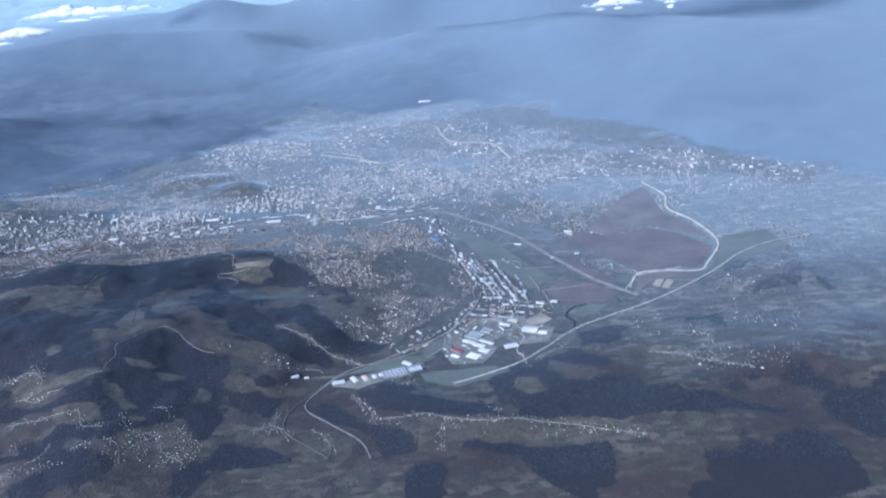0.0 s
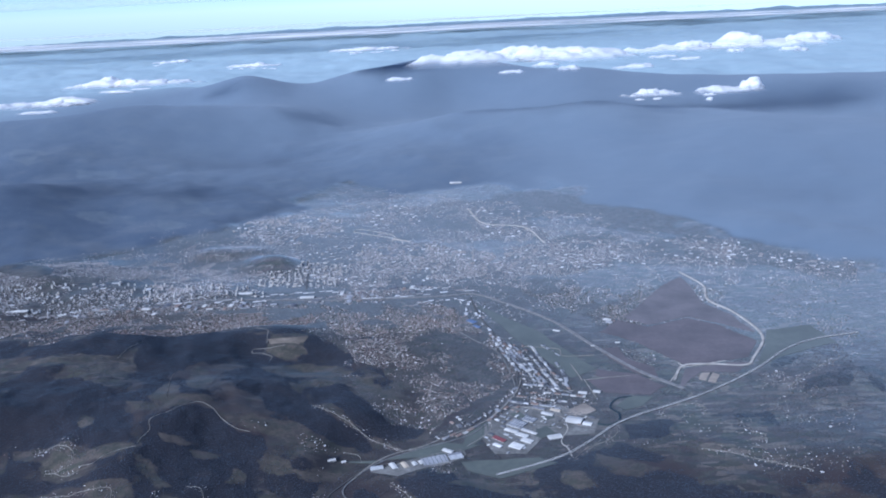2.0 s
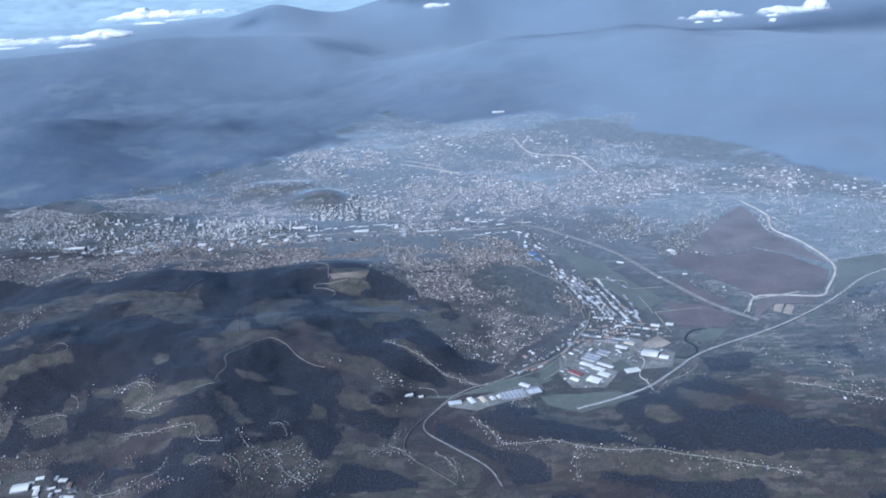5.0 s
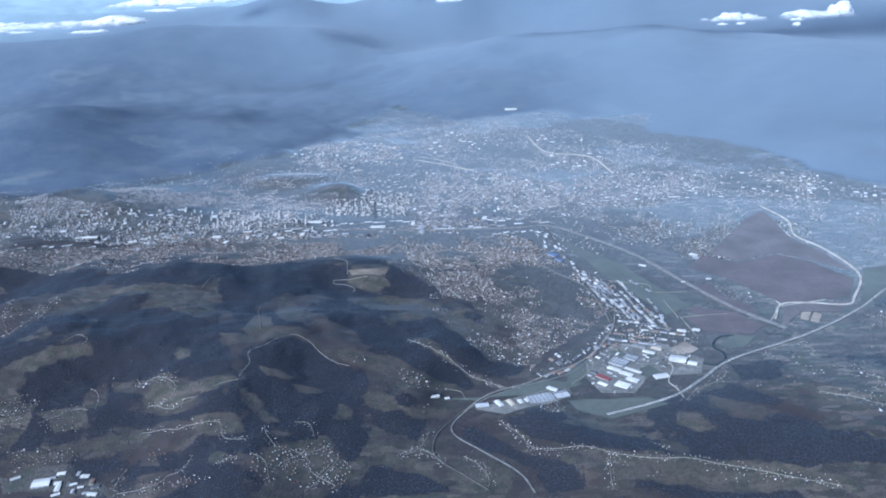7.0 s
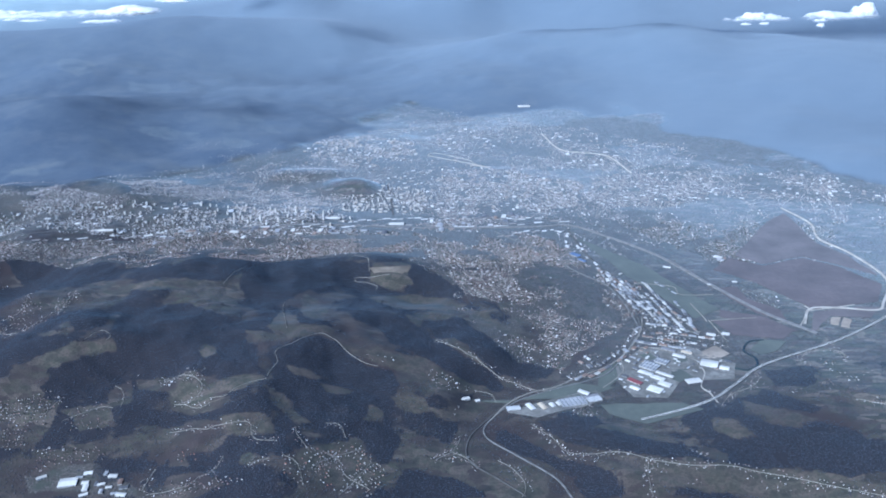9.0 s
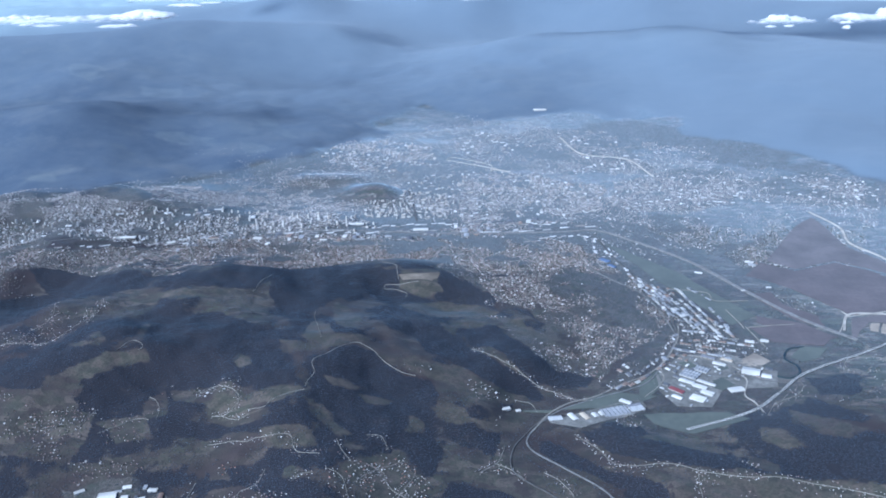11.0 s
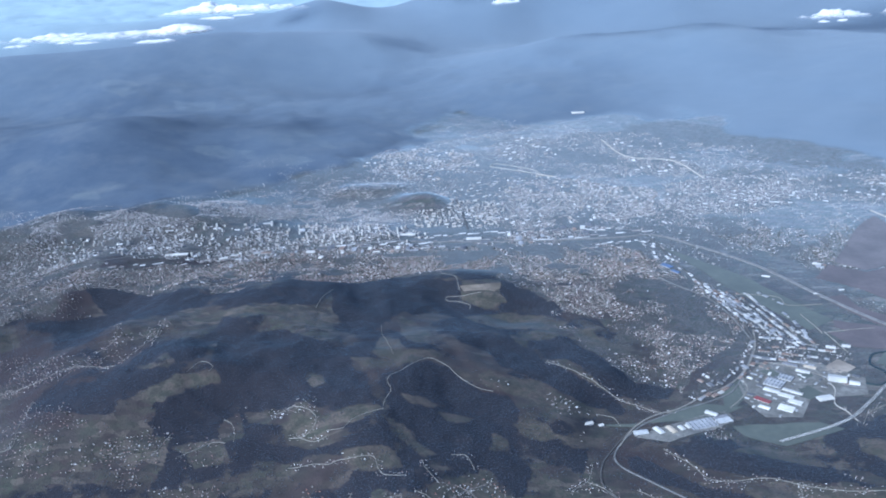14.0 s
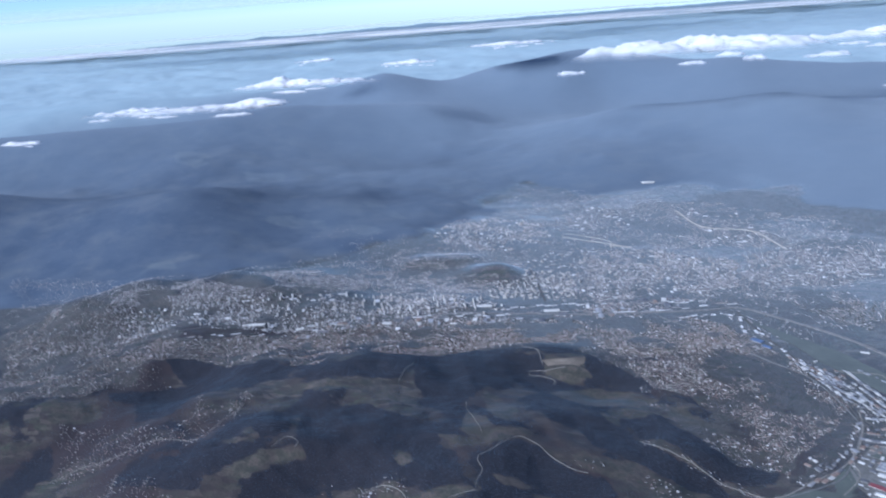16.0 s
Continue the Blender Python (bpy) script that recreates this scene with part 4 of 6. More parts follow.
ribbon("road", 0.1, 0.13, TRACK, "village lane", "road", (-98.2, 217.8), (-94.3, 218.1), (-91.9, 213.9), wander=0.25)
ribbon("road", 0.1, 0.13, TRACK, "village lane", "road", (-96.3, 206.3), (-92.3, 204.7), (-90, 199.3), (-82.9, 195), wander=0.25)
ribbon("road", 0.1, 0.13, TRACK, "village lane", "road", (-99.2, 198.3), (-94.6, 204.9), (-87.1, 210.6), wander=0.25)
ribbon("road", 0.1, 0.13, TRACK, "village lane", "road", (-90.2, 191.1), (-87.4, 196.8), (-84.1, 205.2), wander=0.25)
ribbon("road", 0.1, 0.13, TRACK, "village lane", "road", (-106.4, 201.4), (-102.4, 199.5), (-99.5, 191.9), wander=0.25)
ribbon("road", 0.09, 0.13, TRACK, "village lane", "road", (-114.2, 196.7), (-112.6, 199.1), (-109.3, 199.8), wander=0.25)
ribbon("road", 0.11, 0.13, TRACK, "lane to a works yard", "road", (-56.7, 245.8), (-51.8, 245.4), (-50.1, 241), wander=0.25)
ribbon("road", 0.12, 0.13, TRACK, "pale lane along a wooded ridge", "road", (-70.2, 268.7), (-57.8, 260.5), (-49.6, 254.4), (-43.4, 251.6), (-38.3, 247.9), (-33.1, 247.1), wander=0.25)
ribbon("road", 0.07, 0.13, TRACK, "pale ridge lane lined with houses", "road", (-40.1, 228.8), (-34.1, 221.1), (-30.1, 213.5), (-16.5, 212.4), (-8.2, 208.4), (2.9, 205.5), (14.5, 205), (27.3, 200.4), (43.7, 191.6), wander=0.25)
ribbon("road", 0.1, 0.13, TRACK, "pale side lane between houses", "road", (-10.4, 208.6), (-11.2, 200.2), (-11.3, 194.4), wander=0.25)
ribbon("road", 0.12, 0.13, TRACK, "lane on the river meadow", "road", (-50.2, 211.4), (-46.4, 208.2), (-43.6, 202.8), (-43.1, 197.9), (-44.1, 195.5), wander=0.25)
ribbon("road", 0.11, 0.13, TRACK, "lane to a river hamlet", "road", (-67, 209.4), (-62.6, 214), (-60.9, 219.2), (-60.5, 222.3), wander=0.25)
ribbon("road", 0.11, 0.13, TRACK, "lane through a river hamlet", "road", (-62.6, 214), (-58.7, 211.9), (-54.8, 207.2), wander=0.25)
ribbon("road", 0.11, 0.13, TRACK, "village lane on a western slope", "road", (-165, 235.2), (-162.6, 233.9), (-160.4, 229.9), (-159.7, 225.7), wander=0.25)
ribbon("road", 0.09, 0.13, TRACK, "village lane on a western slope", "road", (-174.6, 219.7), (-169.6, 223.5), (-165.5, 225.8), (-162, 225.4), wander=0.25)
ribbon("road", 0.1, 0.13, TRACK, "lane along a western village", "road", (-212.8, 260.2), (-207, 269.3), (-202.8, 281.3), (-204.3, 294.6), wander=0.25)
ribbon("road", 0.1, 0.13, TRACK, "lane along a western village", "road", (-220, 273), (-216.2, 279.7), (-220, 293.1), wander=0.25)
ribbon("road", 0.14, 0.13, TRACK, "lane from the western estate", "road", (-142, 193.4), (-141.9, 197.9), (-141.4, 202.1), wander=0.25)
ribbon("road", 0.1, 0.13, TRACK, "lane along a red-roofed village", "road", (-140.2, 191.8), (-129.7, 193.1), (-127.6, 196), (-124.4, 197.6), (-122.8, 202.8), wander=0.25)
ribbon("road", 0.12, 0.13, TRACK, "long street of a western village", "road", (-257.4, 254.3), (-248.9, 259), (-236.5, 259.1), (-229.8, 262.1), (-222.9, 264.2), (-207.9, 261.2), wander=0.25)
ribbon("road", 0.12, 0.13, TRACK, "long street of a western village", "road", (-230.6, 223.9), (-224.2, 225.2), (-227.1, 234.2), (-229.5, 247.7), wander=0.25)
ribbon("road", 0.1, 0.13, TRACK, "village lane on a western slope", "road", (-181.1, 220.8), (-179.6, 225.1), (-178.6, 228), wander=0.25)
ribbon("road", 0.1, 0.13, TRACK, "lane among hillside houses", "road", (74, 248.7), (77.2, 246.2), (75.7, 240.2), wander=0.25)
ribbon("road", 0.1, 0.13, TRACK, "lane among hillside houses", "road", (98.2, 282.3), (104.2, 287.8), (113.3, 295.6), (122.5, 303), wander=0.25)
ribbon("road", 0.12, 0.13, TRACK, "lane beside the motorway", "road", (16.3, 236.1), (20.9, 243.7), (28.8, 248.4), (32.4, 253.3), (32.4, 257.7), wander=0.25)
ribbon("road", 0.1, 0.13, TRACK, "lane among hillside houses", "road", (48.9, 265.4), (54.3, 271.9), (64, 272.4), (63.4, 263.8), wander=0.25)
ribbon("road", 0.1, 0.13, TRACK, "lane among hillside houses", "road", (55.6, 237), (64.3, 232.5), (73.7, 226.6), (82.2, 220), wander=0.25)

ribbon("runway", 0.5, 0.2, PALE_ROAD, "pale concrete airport runway beyond the city", "runway", (-88.7, 520.2), (-77, 513.3), (-60.4, 502.5), (-50.4, 495.2))
ribbon("taxiway", 0.35, 0.2, PALE_ROAD, "pale taxiway looping beside the airport runway", "runway", (-88.7, 520.2), (-87.3, 525.5), (-81, 524.6), (-63.3, 511.1), (-61.1, 503.7))
ribbon("apron", 1.6, 0.2, PALE_ROAD, "pale concrete apron beside the airport runway", "runway", (-62.1, 501.4), (-51.1, 495.2))
ribbon("road", 0.3, 0.2, TRACK, "pale farm road across the valley floor", "road", (5.8, 329.6), (20.2, 325.9), (21.7, 318.5), (34.2, 318.4))
ribbon("road", 0.3, 0.2, TRACK, "pale road past the plain's sheds", "road", (23.8, 310.4), (26, 298.4), (26.1, 295.2))
ribbon("road", 0.3, 0.2, TRACK, "pale road past the plain's sheds", "road", (27.2, 296.6), (29.5, 281.3))
ribbon("road", 0.22, 0.2, TRACK, "narrow pale field road", "road", (27.9, 296.1), (36.7, 297.5), (44.6, 298.3))
ribbon("road", 0.3, 0.2, PALE_ROAD, "pale spur of the raw roadbed", "road", (58.2, 291.9), (63.6, 301.3), (66.6, 304.1), (83.2, 308.1))
ribbon("road", 0.3, 0.2, PALE_ROAD, "pale spur of the raw roadbed", "road", (66.6, 304.1), (65.1, 308))
ribbon("stream", 0.7, 0.2, WATER, "dark meandering stream between fields", "river", (42.2, 281.2), (36.6, 279.6), (33.1, 273), (35.3, 268), (34.3, 262.3), (30.3, 259.3), (26.9, 261.1))
ribbon("road", 0.5, 0.2, ROAD, "grey road beside the estate railway", "road", (-15.3, 392.4), (-11, 365.7), (-2.9, 334.4), (2.1, 311.6), (2.1, 298.7), (2.3, 290.6))
ribbon("road", 0.3, 0.2, TRACK, "pale road skirting the factory yards", "road", (-3.3, 275.5), (-6.2, 271.2), (-8.5, 266.4), (-8.6, 260.6), (-10.2, 257.1), (-13.7, 252.6), (-16.7, 249.3))
ribbon("road", 0.26, 0.2, TRACK, "pale street into the factory yards", "road", (-3.3, 275.5), (3, 275.6), (9.5, 272), (16, 266.5), (17, 260))
ribbon("road", 0.3, 0.2, TRACK, "pale street through the sheds", "road", (9.5, 327.5), (15.7, 303.6), (17.6, 288.6), (22.2, 287.3))


# ---- fields ----
FIELD_PLANS = []


def in_any_field(x, y):
    hit = np.zeros(len(x), bool)
    for poly in FIELD_PLANS:
        hit |= inside(x, y, poly)
    return hit


def field(name, mat, label, *poly, lift=0.1, plan=True):
    poly = list(poly)
    if plan:
        FIELD_PLANS.append(poly)
    ring = []
    for (x0, y0), (x1, y1) in zip(poly, poly[1:] + poly[:1]):
        n = max(2, int(math.hypot(x1 - x0, y1 - y0) / 1.5))
        for s in range(n):
            x, y = x0 + (x1 - x0) * s / n, y0 + (y1 - y0) * s / n
            ring.append((x + 0.4 * float(fbm(x, y, 6, 3, 151)), y + 0.4 * float(fbm(x, y, 6, 3, 161))))
    rx, ry = np.array(ring).T
    gx, gy = np.meshgrid(np.arange(rx.min(), rx.max(), 1.6), np.arange(ry.min(), ry.max(), 1.6))
    keep = inside(gx.ravel(), gy.ravel(), ring)
    flat = ring + list(zip(gx.ravel()[keep].tolist(), gy.ravel()[keep].tolist()))
    rim = [(k, (k + 1) % len(ring)) for k in range(len(ring))]
    spots, rim, faces = delaunay_2d_cdt([Vector(p) for p in flat], rim, [], 1, 1e-4)[:3]
    px, py = np.array([p.x for p in spots]), np.array([p.y for p in spots])
    bm = bmesh.new()
    top = [bm.verts.new(p) for p in zip(px.tolist(), py.tolist(), (land(px, py) + lift).tolist())]
    for f in faces:
        bm.faces.new([top[k] for k in f])
    skirt = bmesh.ops.extrude_edge_only(bm, edges=[e for e in bm.edges if len(e.link_faces) == 1])
    bmesh.ops.translate(bm, vec=(0, 0, -lift - 0.3), verts=[g for g in skirt["geom"] if isinstance(g, bmesh.types.BMVert)])
    bmesh.ops.recalc_face_normals(bm, faces=bm.faces)
    ob = new(name, bm_mesh(name, bm, mat))
    return tagged(ob, label, "field", kind="structure")


field("field", PLOUGH, "large ploughed red-brown field inside a river bend", (50, 355.9), (61.4, 346.5), (80.2, 354.8), (90.9, 346), (101.1, 327.2), (92.9, 310.5), (85, 308.5), (67.5, 305.5), (52.3, 330.9), (40.1, 342.5))
field("field", STUBBLE, "dry pinkish stubble field beside a pale road", (90.4, 411.3), (91.8, 396.2), (91.6, 372.2), (99.7, 357), (103.4, 336.3), (91.6, 347.8), (80.9, 356.6), (61.9, 348.3), (52.9, 357.8), (66.3, 379.7), (80.6, 401.9))
field("field", GRASS, "green meadow in a bend of the pale road", (109, 338), (128, 342), (131, 322), (104, 308), (93, 301), (102, 320))
field("field", GRASS, "flat green meadow on the valley floor", (-19, 240), (6, 240), (11, 235), (-7, 229), (-17, 234))
field("field", EARTH, "bare levelled tan earth lot beside the halls", (16.1, 270.6), (24.9, 277.2), (28.2, 271.2), (20.5, 266.3))
field("field", PLOUGH, "ploughed brown field beside the railway", (33, 305), (48, 299), (56, 288), (45, 285), (32, 300))
field("field", GRASS, "long green strip of meadow along the railway", (-16, 386), (13, 347), (33, 305), (23, 298), (5, 335), (-8, 370))
field("field", GRASS, "green meadow between river and railway", (-59, 241), (-47, 240), (-41, 243), (-31, 250), (-25, 252), (-13, 250), (-24, 243))
field("field", PLOUGH, "small ploughed brown field beside the hamlet", (37, 324), (45, 326), (46, 315), (55, 305), (55, 295), (46, 302), (38, 319))
field("field", PLOUGH, "brown winter field between railway and sheds", (28, 296), (46, 297), (54, 288), (49, 282), (33, 285))
field("field", EARTH, "bare tan earth lot beside the interchange", (71.4, 298.3), (74.5, 298.2), (71.8, 292), (69, 293))
field("field", EARTH, "bare tan earth lot beside the interchange", (75.5, 298.1), (77.5, 296.2), (74.7, 290.1), (72.2, 291.1))
field("field", STUBBLE, "dry ground round the raw interchange", (66.5, 302.6), (84.2, 306.6), (91.6, 304.9), (84.5, 297.4), (71.3, 299.2), (65.3, 292.6), (60.7, 286.1), (61.5, 290.5))
field("field", GRASS, "green meadow beside the stream", (41, 281.7), (49.5, 280.2), (44.8, 273.6), (38.2, 270.4), (35.9, 273.8))
field("field", GRASS, "green meadow west of the works", (-16.2, 260.4), (-9.4, 266.1), (-9.8, 257), (-14.7, 250), (-18.5, 248.2))
field("field", GRASS, "square of grass between halls", (5, 259.6), (11.7, 261.7), (12.7, 255.8), (6.3, 253.1))
field("quarry", QUARRY, "pale stone quarry cut into the wooded hillside", (-100.1, 331.8), (-92, 332.1), (-83.6, 335.5), (-84.6, 330.2), (-86.6, 327.4), (-91.6, 328), (-98, 327.8), lift=0.12)

# ---- woods: bare crowns, one sheet of many small trees for each hillside ----
def crowns(xs, ys, rng, low, high, sides=3):
    """Verts and faces of many small tapered crowns on stems."""
    n = len(xs)
    z = land(xs, ys)
    h = rng.uniform(low, high, n)
    rad = rng.uniform(0.2, 0.36, n)
    turn = rng.uniform(0, 6.28, n)
    lean = rng.normal(0, 0.08, (n, 2)) * h[:, None]
    rings = []
    for level, width in ((-0.05, 0.7), (0.55, 1.0)):
        for s in range(sides):
            a = turn + 6.2832 * s / sides
            wob = rng.uniform(0.7, 1.25, n)
            rings.append(np.stack([xs + np.cos(a) * rad * width * wob + lean[:, 0] * level, ys + np.sin(a) * rad * width * wob + lean[:, 1] * level,
                                   z + h * (level + rng.uniform(-0.12, 0.12, n))], -1))
    rings.append(np.stack([xs + lean[:, 0], ys + lean[:, 1], z + h], -1))
    v = np.stack(rings, 1)
    k = v.shape[1]
    f = []
    for lev in range(1):
        for s in range(sides):
            a, b = lev * sides + s, lev * sides + (s + 1) % sides
            f += [[a, b, b + sides], [a, b + sides, a + sides]]
    for s in range(sides):
        f.append([sides + s, sides + (s + 1) % sides, 2 * sides])
    f = np.array(f)
    faces = (f[None] + (np.arange(n) * k)[:, None, None]).reshape(-1, 3)
    return v.reshape(-1, 3), faces


def clear_of_lines(x, y, gap=0.4):
    ok = np.ones(len(x), bool)
    for c, w in LINES:
        lo, hi = c.min(0) - w - gap, c.max(0) + w + gap
        near = np.where(ok & (x > lo[0]) & (x < hi[0]) & (y > lo[1]) & (y < hi[1]))[0]
        for block in np.array_split(near, max(1, len(near) // 4000)):
            if len(block):
                d = np.hypot(x[block, None] - c[None, :, 0], y[block, None] - c[None, :, 1]).min(1)
                ok[block[d < w / 2 + gap]] = False
    return ok


def woodland(label, x0, x1, y0, y1, step, low, high, seed):
    """Two sheets of crowns: dark closed woods, and browner scrub thinly spread between them."""
    rng = np.random.default_rng(seed)
    gx, gy = np.meshgrid(np.arange(x0, x1, step), np.arange(y0, y1, step))
    xs = (gx + rng.uniform(-0.5, 0.5, gx.shape) * step).ravel()
    ys = (gy + rng.uniform(-0.5, 0.5, gy.shape) * step).ravel()
    cover, chance = wood_cover(xs, ys), rng.random(len(xs))
    dark = (cover + 0.35 * fbm(xs, ys, 3.2, 4, 173) > 0.36 + 0.3 * chance) & (fbm(xs, ys, 5, 3, 171) > -0.8)
    copse = fbm(xs, ys, 15, 5, 181) + 0.25 * (bare_cover(xs, ys) < 0.3)
    scrub = ~dark & (copse > 0.2) & (chance < 0.42)
    free = clear_of_lines(xs, ys, 0.3) & ~in_any_field(xs, ys)
    for name, pick, mat, words in (("woodland", dark & free, WOOD_CROWN, "dark bare winter forest "), ("scrub", scrub & free, BROWN_CROWN, "brown leafless scrub and hedges ")):
        v, f = crowns(xs[pick], ys[pick], rng, low, high)
        tagged(new(name, mesh_of(name, v, f, [mat], smooth=True)), words + label, "woods", kind="stuff")


woodland("on the western hills", -300, -150, 180, 345, 0.7, 0.07, 0.14, 1)
woodland("on the ridge above the valley", -150, -84, 180, 345, 0.56, 0.07, 0.14, 2)
woodland("on the slopes beside the river", -84, -10, 180, 345, 0.56, 0.07, 0.14, 3)
woodland("on the hills beyond the motorway", -10, 130, 180, 330, 0.6, 0.07, 0.14, 4)


# ---- houses ----
def street_turn(x, y, seed=3):
    return 1.2 * fbm(x, y, 70, 2, seed)


def house_shapes(xs, ys, turn, ln, wd, wall, roof, big=None):
    """Verts and faces (quads; slot 0 walls, 1 roofs) of many gabled houses."""
    n = len(xs)
    z = land(xs, ys) - 0.05
    c, s = np.cos(turn), np.sin(turn)
    pts = []
    for u, v, h in ((-1, -1, 0), (1, -1, 0), (1, 1, 0), (-1, 1, 0), (-1, -1, 1), (1, -1, 1), (1, 1, 1), (-1, 1, 1)):
        pts.append((u * ln / 2, v * wd / 2, h * wall))
    for u in (-1, 1):
        pts.append((u * ln / 2, 0 * wd, wall + roof))
    e = 1.12
    for u, v in ((-1, -1), (1, -1), (1, 1), (-1, 1)):
        pts.append((u * ln / 2 * e, v * wd / 2 * e, wall - 0.1 * roof))
    for u in (-1, 1):
        pts.append((u * ln / 2 * e, 0 * wd, wall + roof * 1.06))
    v = np.stack([np.stack([xs + px * c - py * s, ys + px * s + py * c, z + pz], -1) for px, py, pz in pts], 1)
    f = np.array([[0, 1, 5, 4], [1, 2, 6, 5], [2, 3, 7, 6], [3, 0, 4, 7], [4, 8, 7, 7], [6, 9, 5, 5], [10, 11, 15, 14], [12, 13, 14, 15]])
    slots = np.tile([0, 0, 0, 0, 0, 0, 1, 1], (n, 1))
    if n and ys.mean() > 420:   # far off: plain blocks under one low roof
        f, slots = f[[0, 1, 2, 3, 6]], slots[:, [0, 1, 2, 3, 6]]
        f[4] = [4, 5, 6, 7]
    if big is not None:
        slots[big] = np.where(slots[big] == 1, 2, slots[big])
    slots = slots.ravel()
    faces = (f[None] + (np.arange(n) * 16)[:, None, None]).reshape(-1, 4)
    return v.reshape(-1, 3), faces, slots


def quad_mesh(name, v, f, mats, slots):
    """Quads, of which some are triangles with a doubled corner."""
    me = bpy.data.meshes.new(name)
    tri = f[:, 2] == f[:, 3]
    tris = np.concatenate([f[:, :3], f[~tri][:, [0, 2, 3]]])
    sl = np.concatenate([slots, slots[~tri]])
    return mesh_of(name, v, tris, mats, sl)


def scatter(poly, step, seed, fill=0.85):
    rng = np.random.default_rng(seed)
    p = np.array(poly)
    (x0, y0), (x1, y1) = p.min(0) - 2, p.max(0) + 2
    gx, gy = np.meshgrid(np.arange(x0, x1, step), np.arange(y0, y1, step * 1.15))
    mx, my = (x0 + x1) / 2, (y0 + y1) / 2
    a = float(street_turn(mx, my))
    dx, dy = rot2(gx - mx, gy - my, a)
    xs = (mx + dx + rng.normal(0, 0.2, gx.shape) * step).ravel()
    ys = (my + dy + rng.normal(0, 0.2, gy.shape) * step).ravel()
    wx, wy = xs + 5 * fbm(xs, ys, 20, 4, 121), ys + 5 * fbm(xs, ys, 20, 4, 131)
    ok = inside(wx, wy, poly) & (rng.random(len(xs)) < fill) & (fbm(xs, ys, 9, 3, 191 + seed) > -0.55)
    xs, ys = xs[ok], ys[ok]
    ok = clear_of_lines(xs, ys, 0.25) & ~in_any_field(xs, ys) & (mounds(xs, ys, CITY_KNOLLS, 11.0) < 1.8)
    return xs[ok], ys[ok], rng


def quarter(label, poly, step, seed, roof_mat, fill=0.85, size=0.24, blocks=0.04, clump=-0.3):
    size, blocks = (size * 0.8, blocks * 0.8) if np.mean([p[1] for p in poly]) > 300 else (size, blocks)
    xs, ys, rng = scatter(poly, step * 0.93, seed, fill)
    gap = fbm(xs, ys, 24, 3, 221) + 0.6 * fbm(xs, ys, 6, 2, 231) + rng.normal(0, 0.2, len(xs)) > clump
    gap &= land(xs, ys) < 14
    if clump > 0.2:
        gap &= past_foot(xs, ys) < 3
    xs, ys = xs[gap], ys[gap]
    n = len(xs)
    turn = street_turn(xs, ys) + rng.integers(0, 2, n) * 1.5708 + rng.normal(0, 0.12, n)
    ln = size * rng.uniform(0.75, 1.6, n)
    big = rng.random(n) < blocks
    ln = np.where(big, ln * rng.uniform(1.6, 3.2, n), ln)
    wd = np.where(big, rng.uniform(0.3, 0.6, n), ln * rng.uniform(0.6, 0.9, n))
    wall = rng.uniform(0.1, 0.2, n) * np.where(big, 1.7, 1.0)
    v, f, slots = house_shapes(xs, ys, turn, ln, wd, wall, wd * rng.uniform(0.25, 0.45, n) * np.where(big, 0.4, 1.0), big)
    ob = new("houses", quad_mesh("houses", v, f, [WALL, roof_mat, BIG_ROOF], slots))
    tagged(ob, label, "houses", kind="stuff")
    rng2 = np.random.default_rng(seed + 900)
    k = (rng2.random(n) < 0.38) & (ys < 400)
    if k.sum() > 3:
        tx, ty = xs[k] + rng2.normal(0, 0.7, k.sum()), ys[k] + rng2.normal(0, 0.7, k.sum())
        v, f = crowns(tx, ty, rng2, 0.15, 0.4)
        tagged(new("garden_trees", mesh_of("garden_trees", v, f, [GARDEN_TREE])), "bare garden trees among the houses", "trees", kind="stuff")
    return n


def lane_sites(points, step, seed):
    """Sites on both sides of a lane, closer together near its middle."""
    rng = np.random.default_rng(seed)
    c = smooth_line(points, step)
    c = c + 0.6 * np.stack([fbm(c[:, 0], c[:, 1], 9, 3, 7), fbm(c[:, 0], c[:, 1], 9, 3, 9)], -1)
    d = np.gradient(c, axis=0)
    side = np.stack([-d[:, 1], d[:, 0]], -1) / (np.linalg.norm(d, axis=1)[:, None] + 1e-9)
    spots = []
    for s in (-1, 1):
        keep = rng.random(len(c)) < 0.6
        off = 0.35 + np.abs(rng.normal(0, 0.7, len(c)))
        spots.append((c + side * (s * off)[:, None] + rng.normal(0, 0.15, c.shape))[keep])
    spots = np.vstack(spots)
    return spots[:, 0], spots[:, 1], np.arctan2(d[:, 1], d[:, 0]).mean(), rng


quarter("pale houses of a valley town quarter", TOWERS_OLD, 0.7, 1, ROOF, 0.75, blocks=0.4)
quarter("dense red-roofed houses of a valley town quarter", HOUSES_NEAR, 0.58, 2, ROOF_RED, 0.85, clump=-0.5)
quarter("dense red-roofed houses of a valley town quarter", MID_GAP, 0.68, 44, ROOF_RED, 0.85, clump=-0.6, blocks=0.12)
quarter("dense red-roofed houses at the foot of the hill", HILL_FOOT, 0.62, 46, ROOF_RED, 0.85, clump=-0.7)
quarter("dense red-roofed houses on the slope above the railway", SLOPE_EAST, 0.6, 47, ROOF_RED, 0.85, clump=-0.35)
quarter("pale houses along the city railway", WHITE_STRIP, 0.9, 45, ROOF, 0.8, clump=-0.6, blocks=0.3)
quarter("pale houses of a valley town quarter", HOUSES_FAR, 0.58, 3, ROOF, 0.8)
quarter("pale houses of a valley town quarter", MID_TOWN, 0.66, 4, ROOF, 0.75, blocks=0.2)
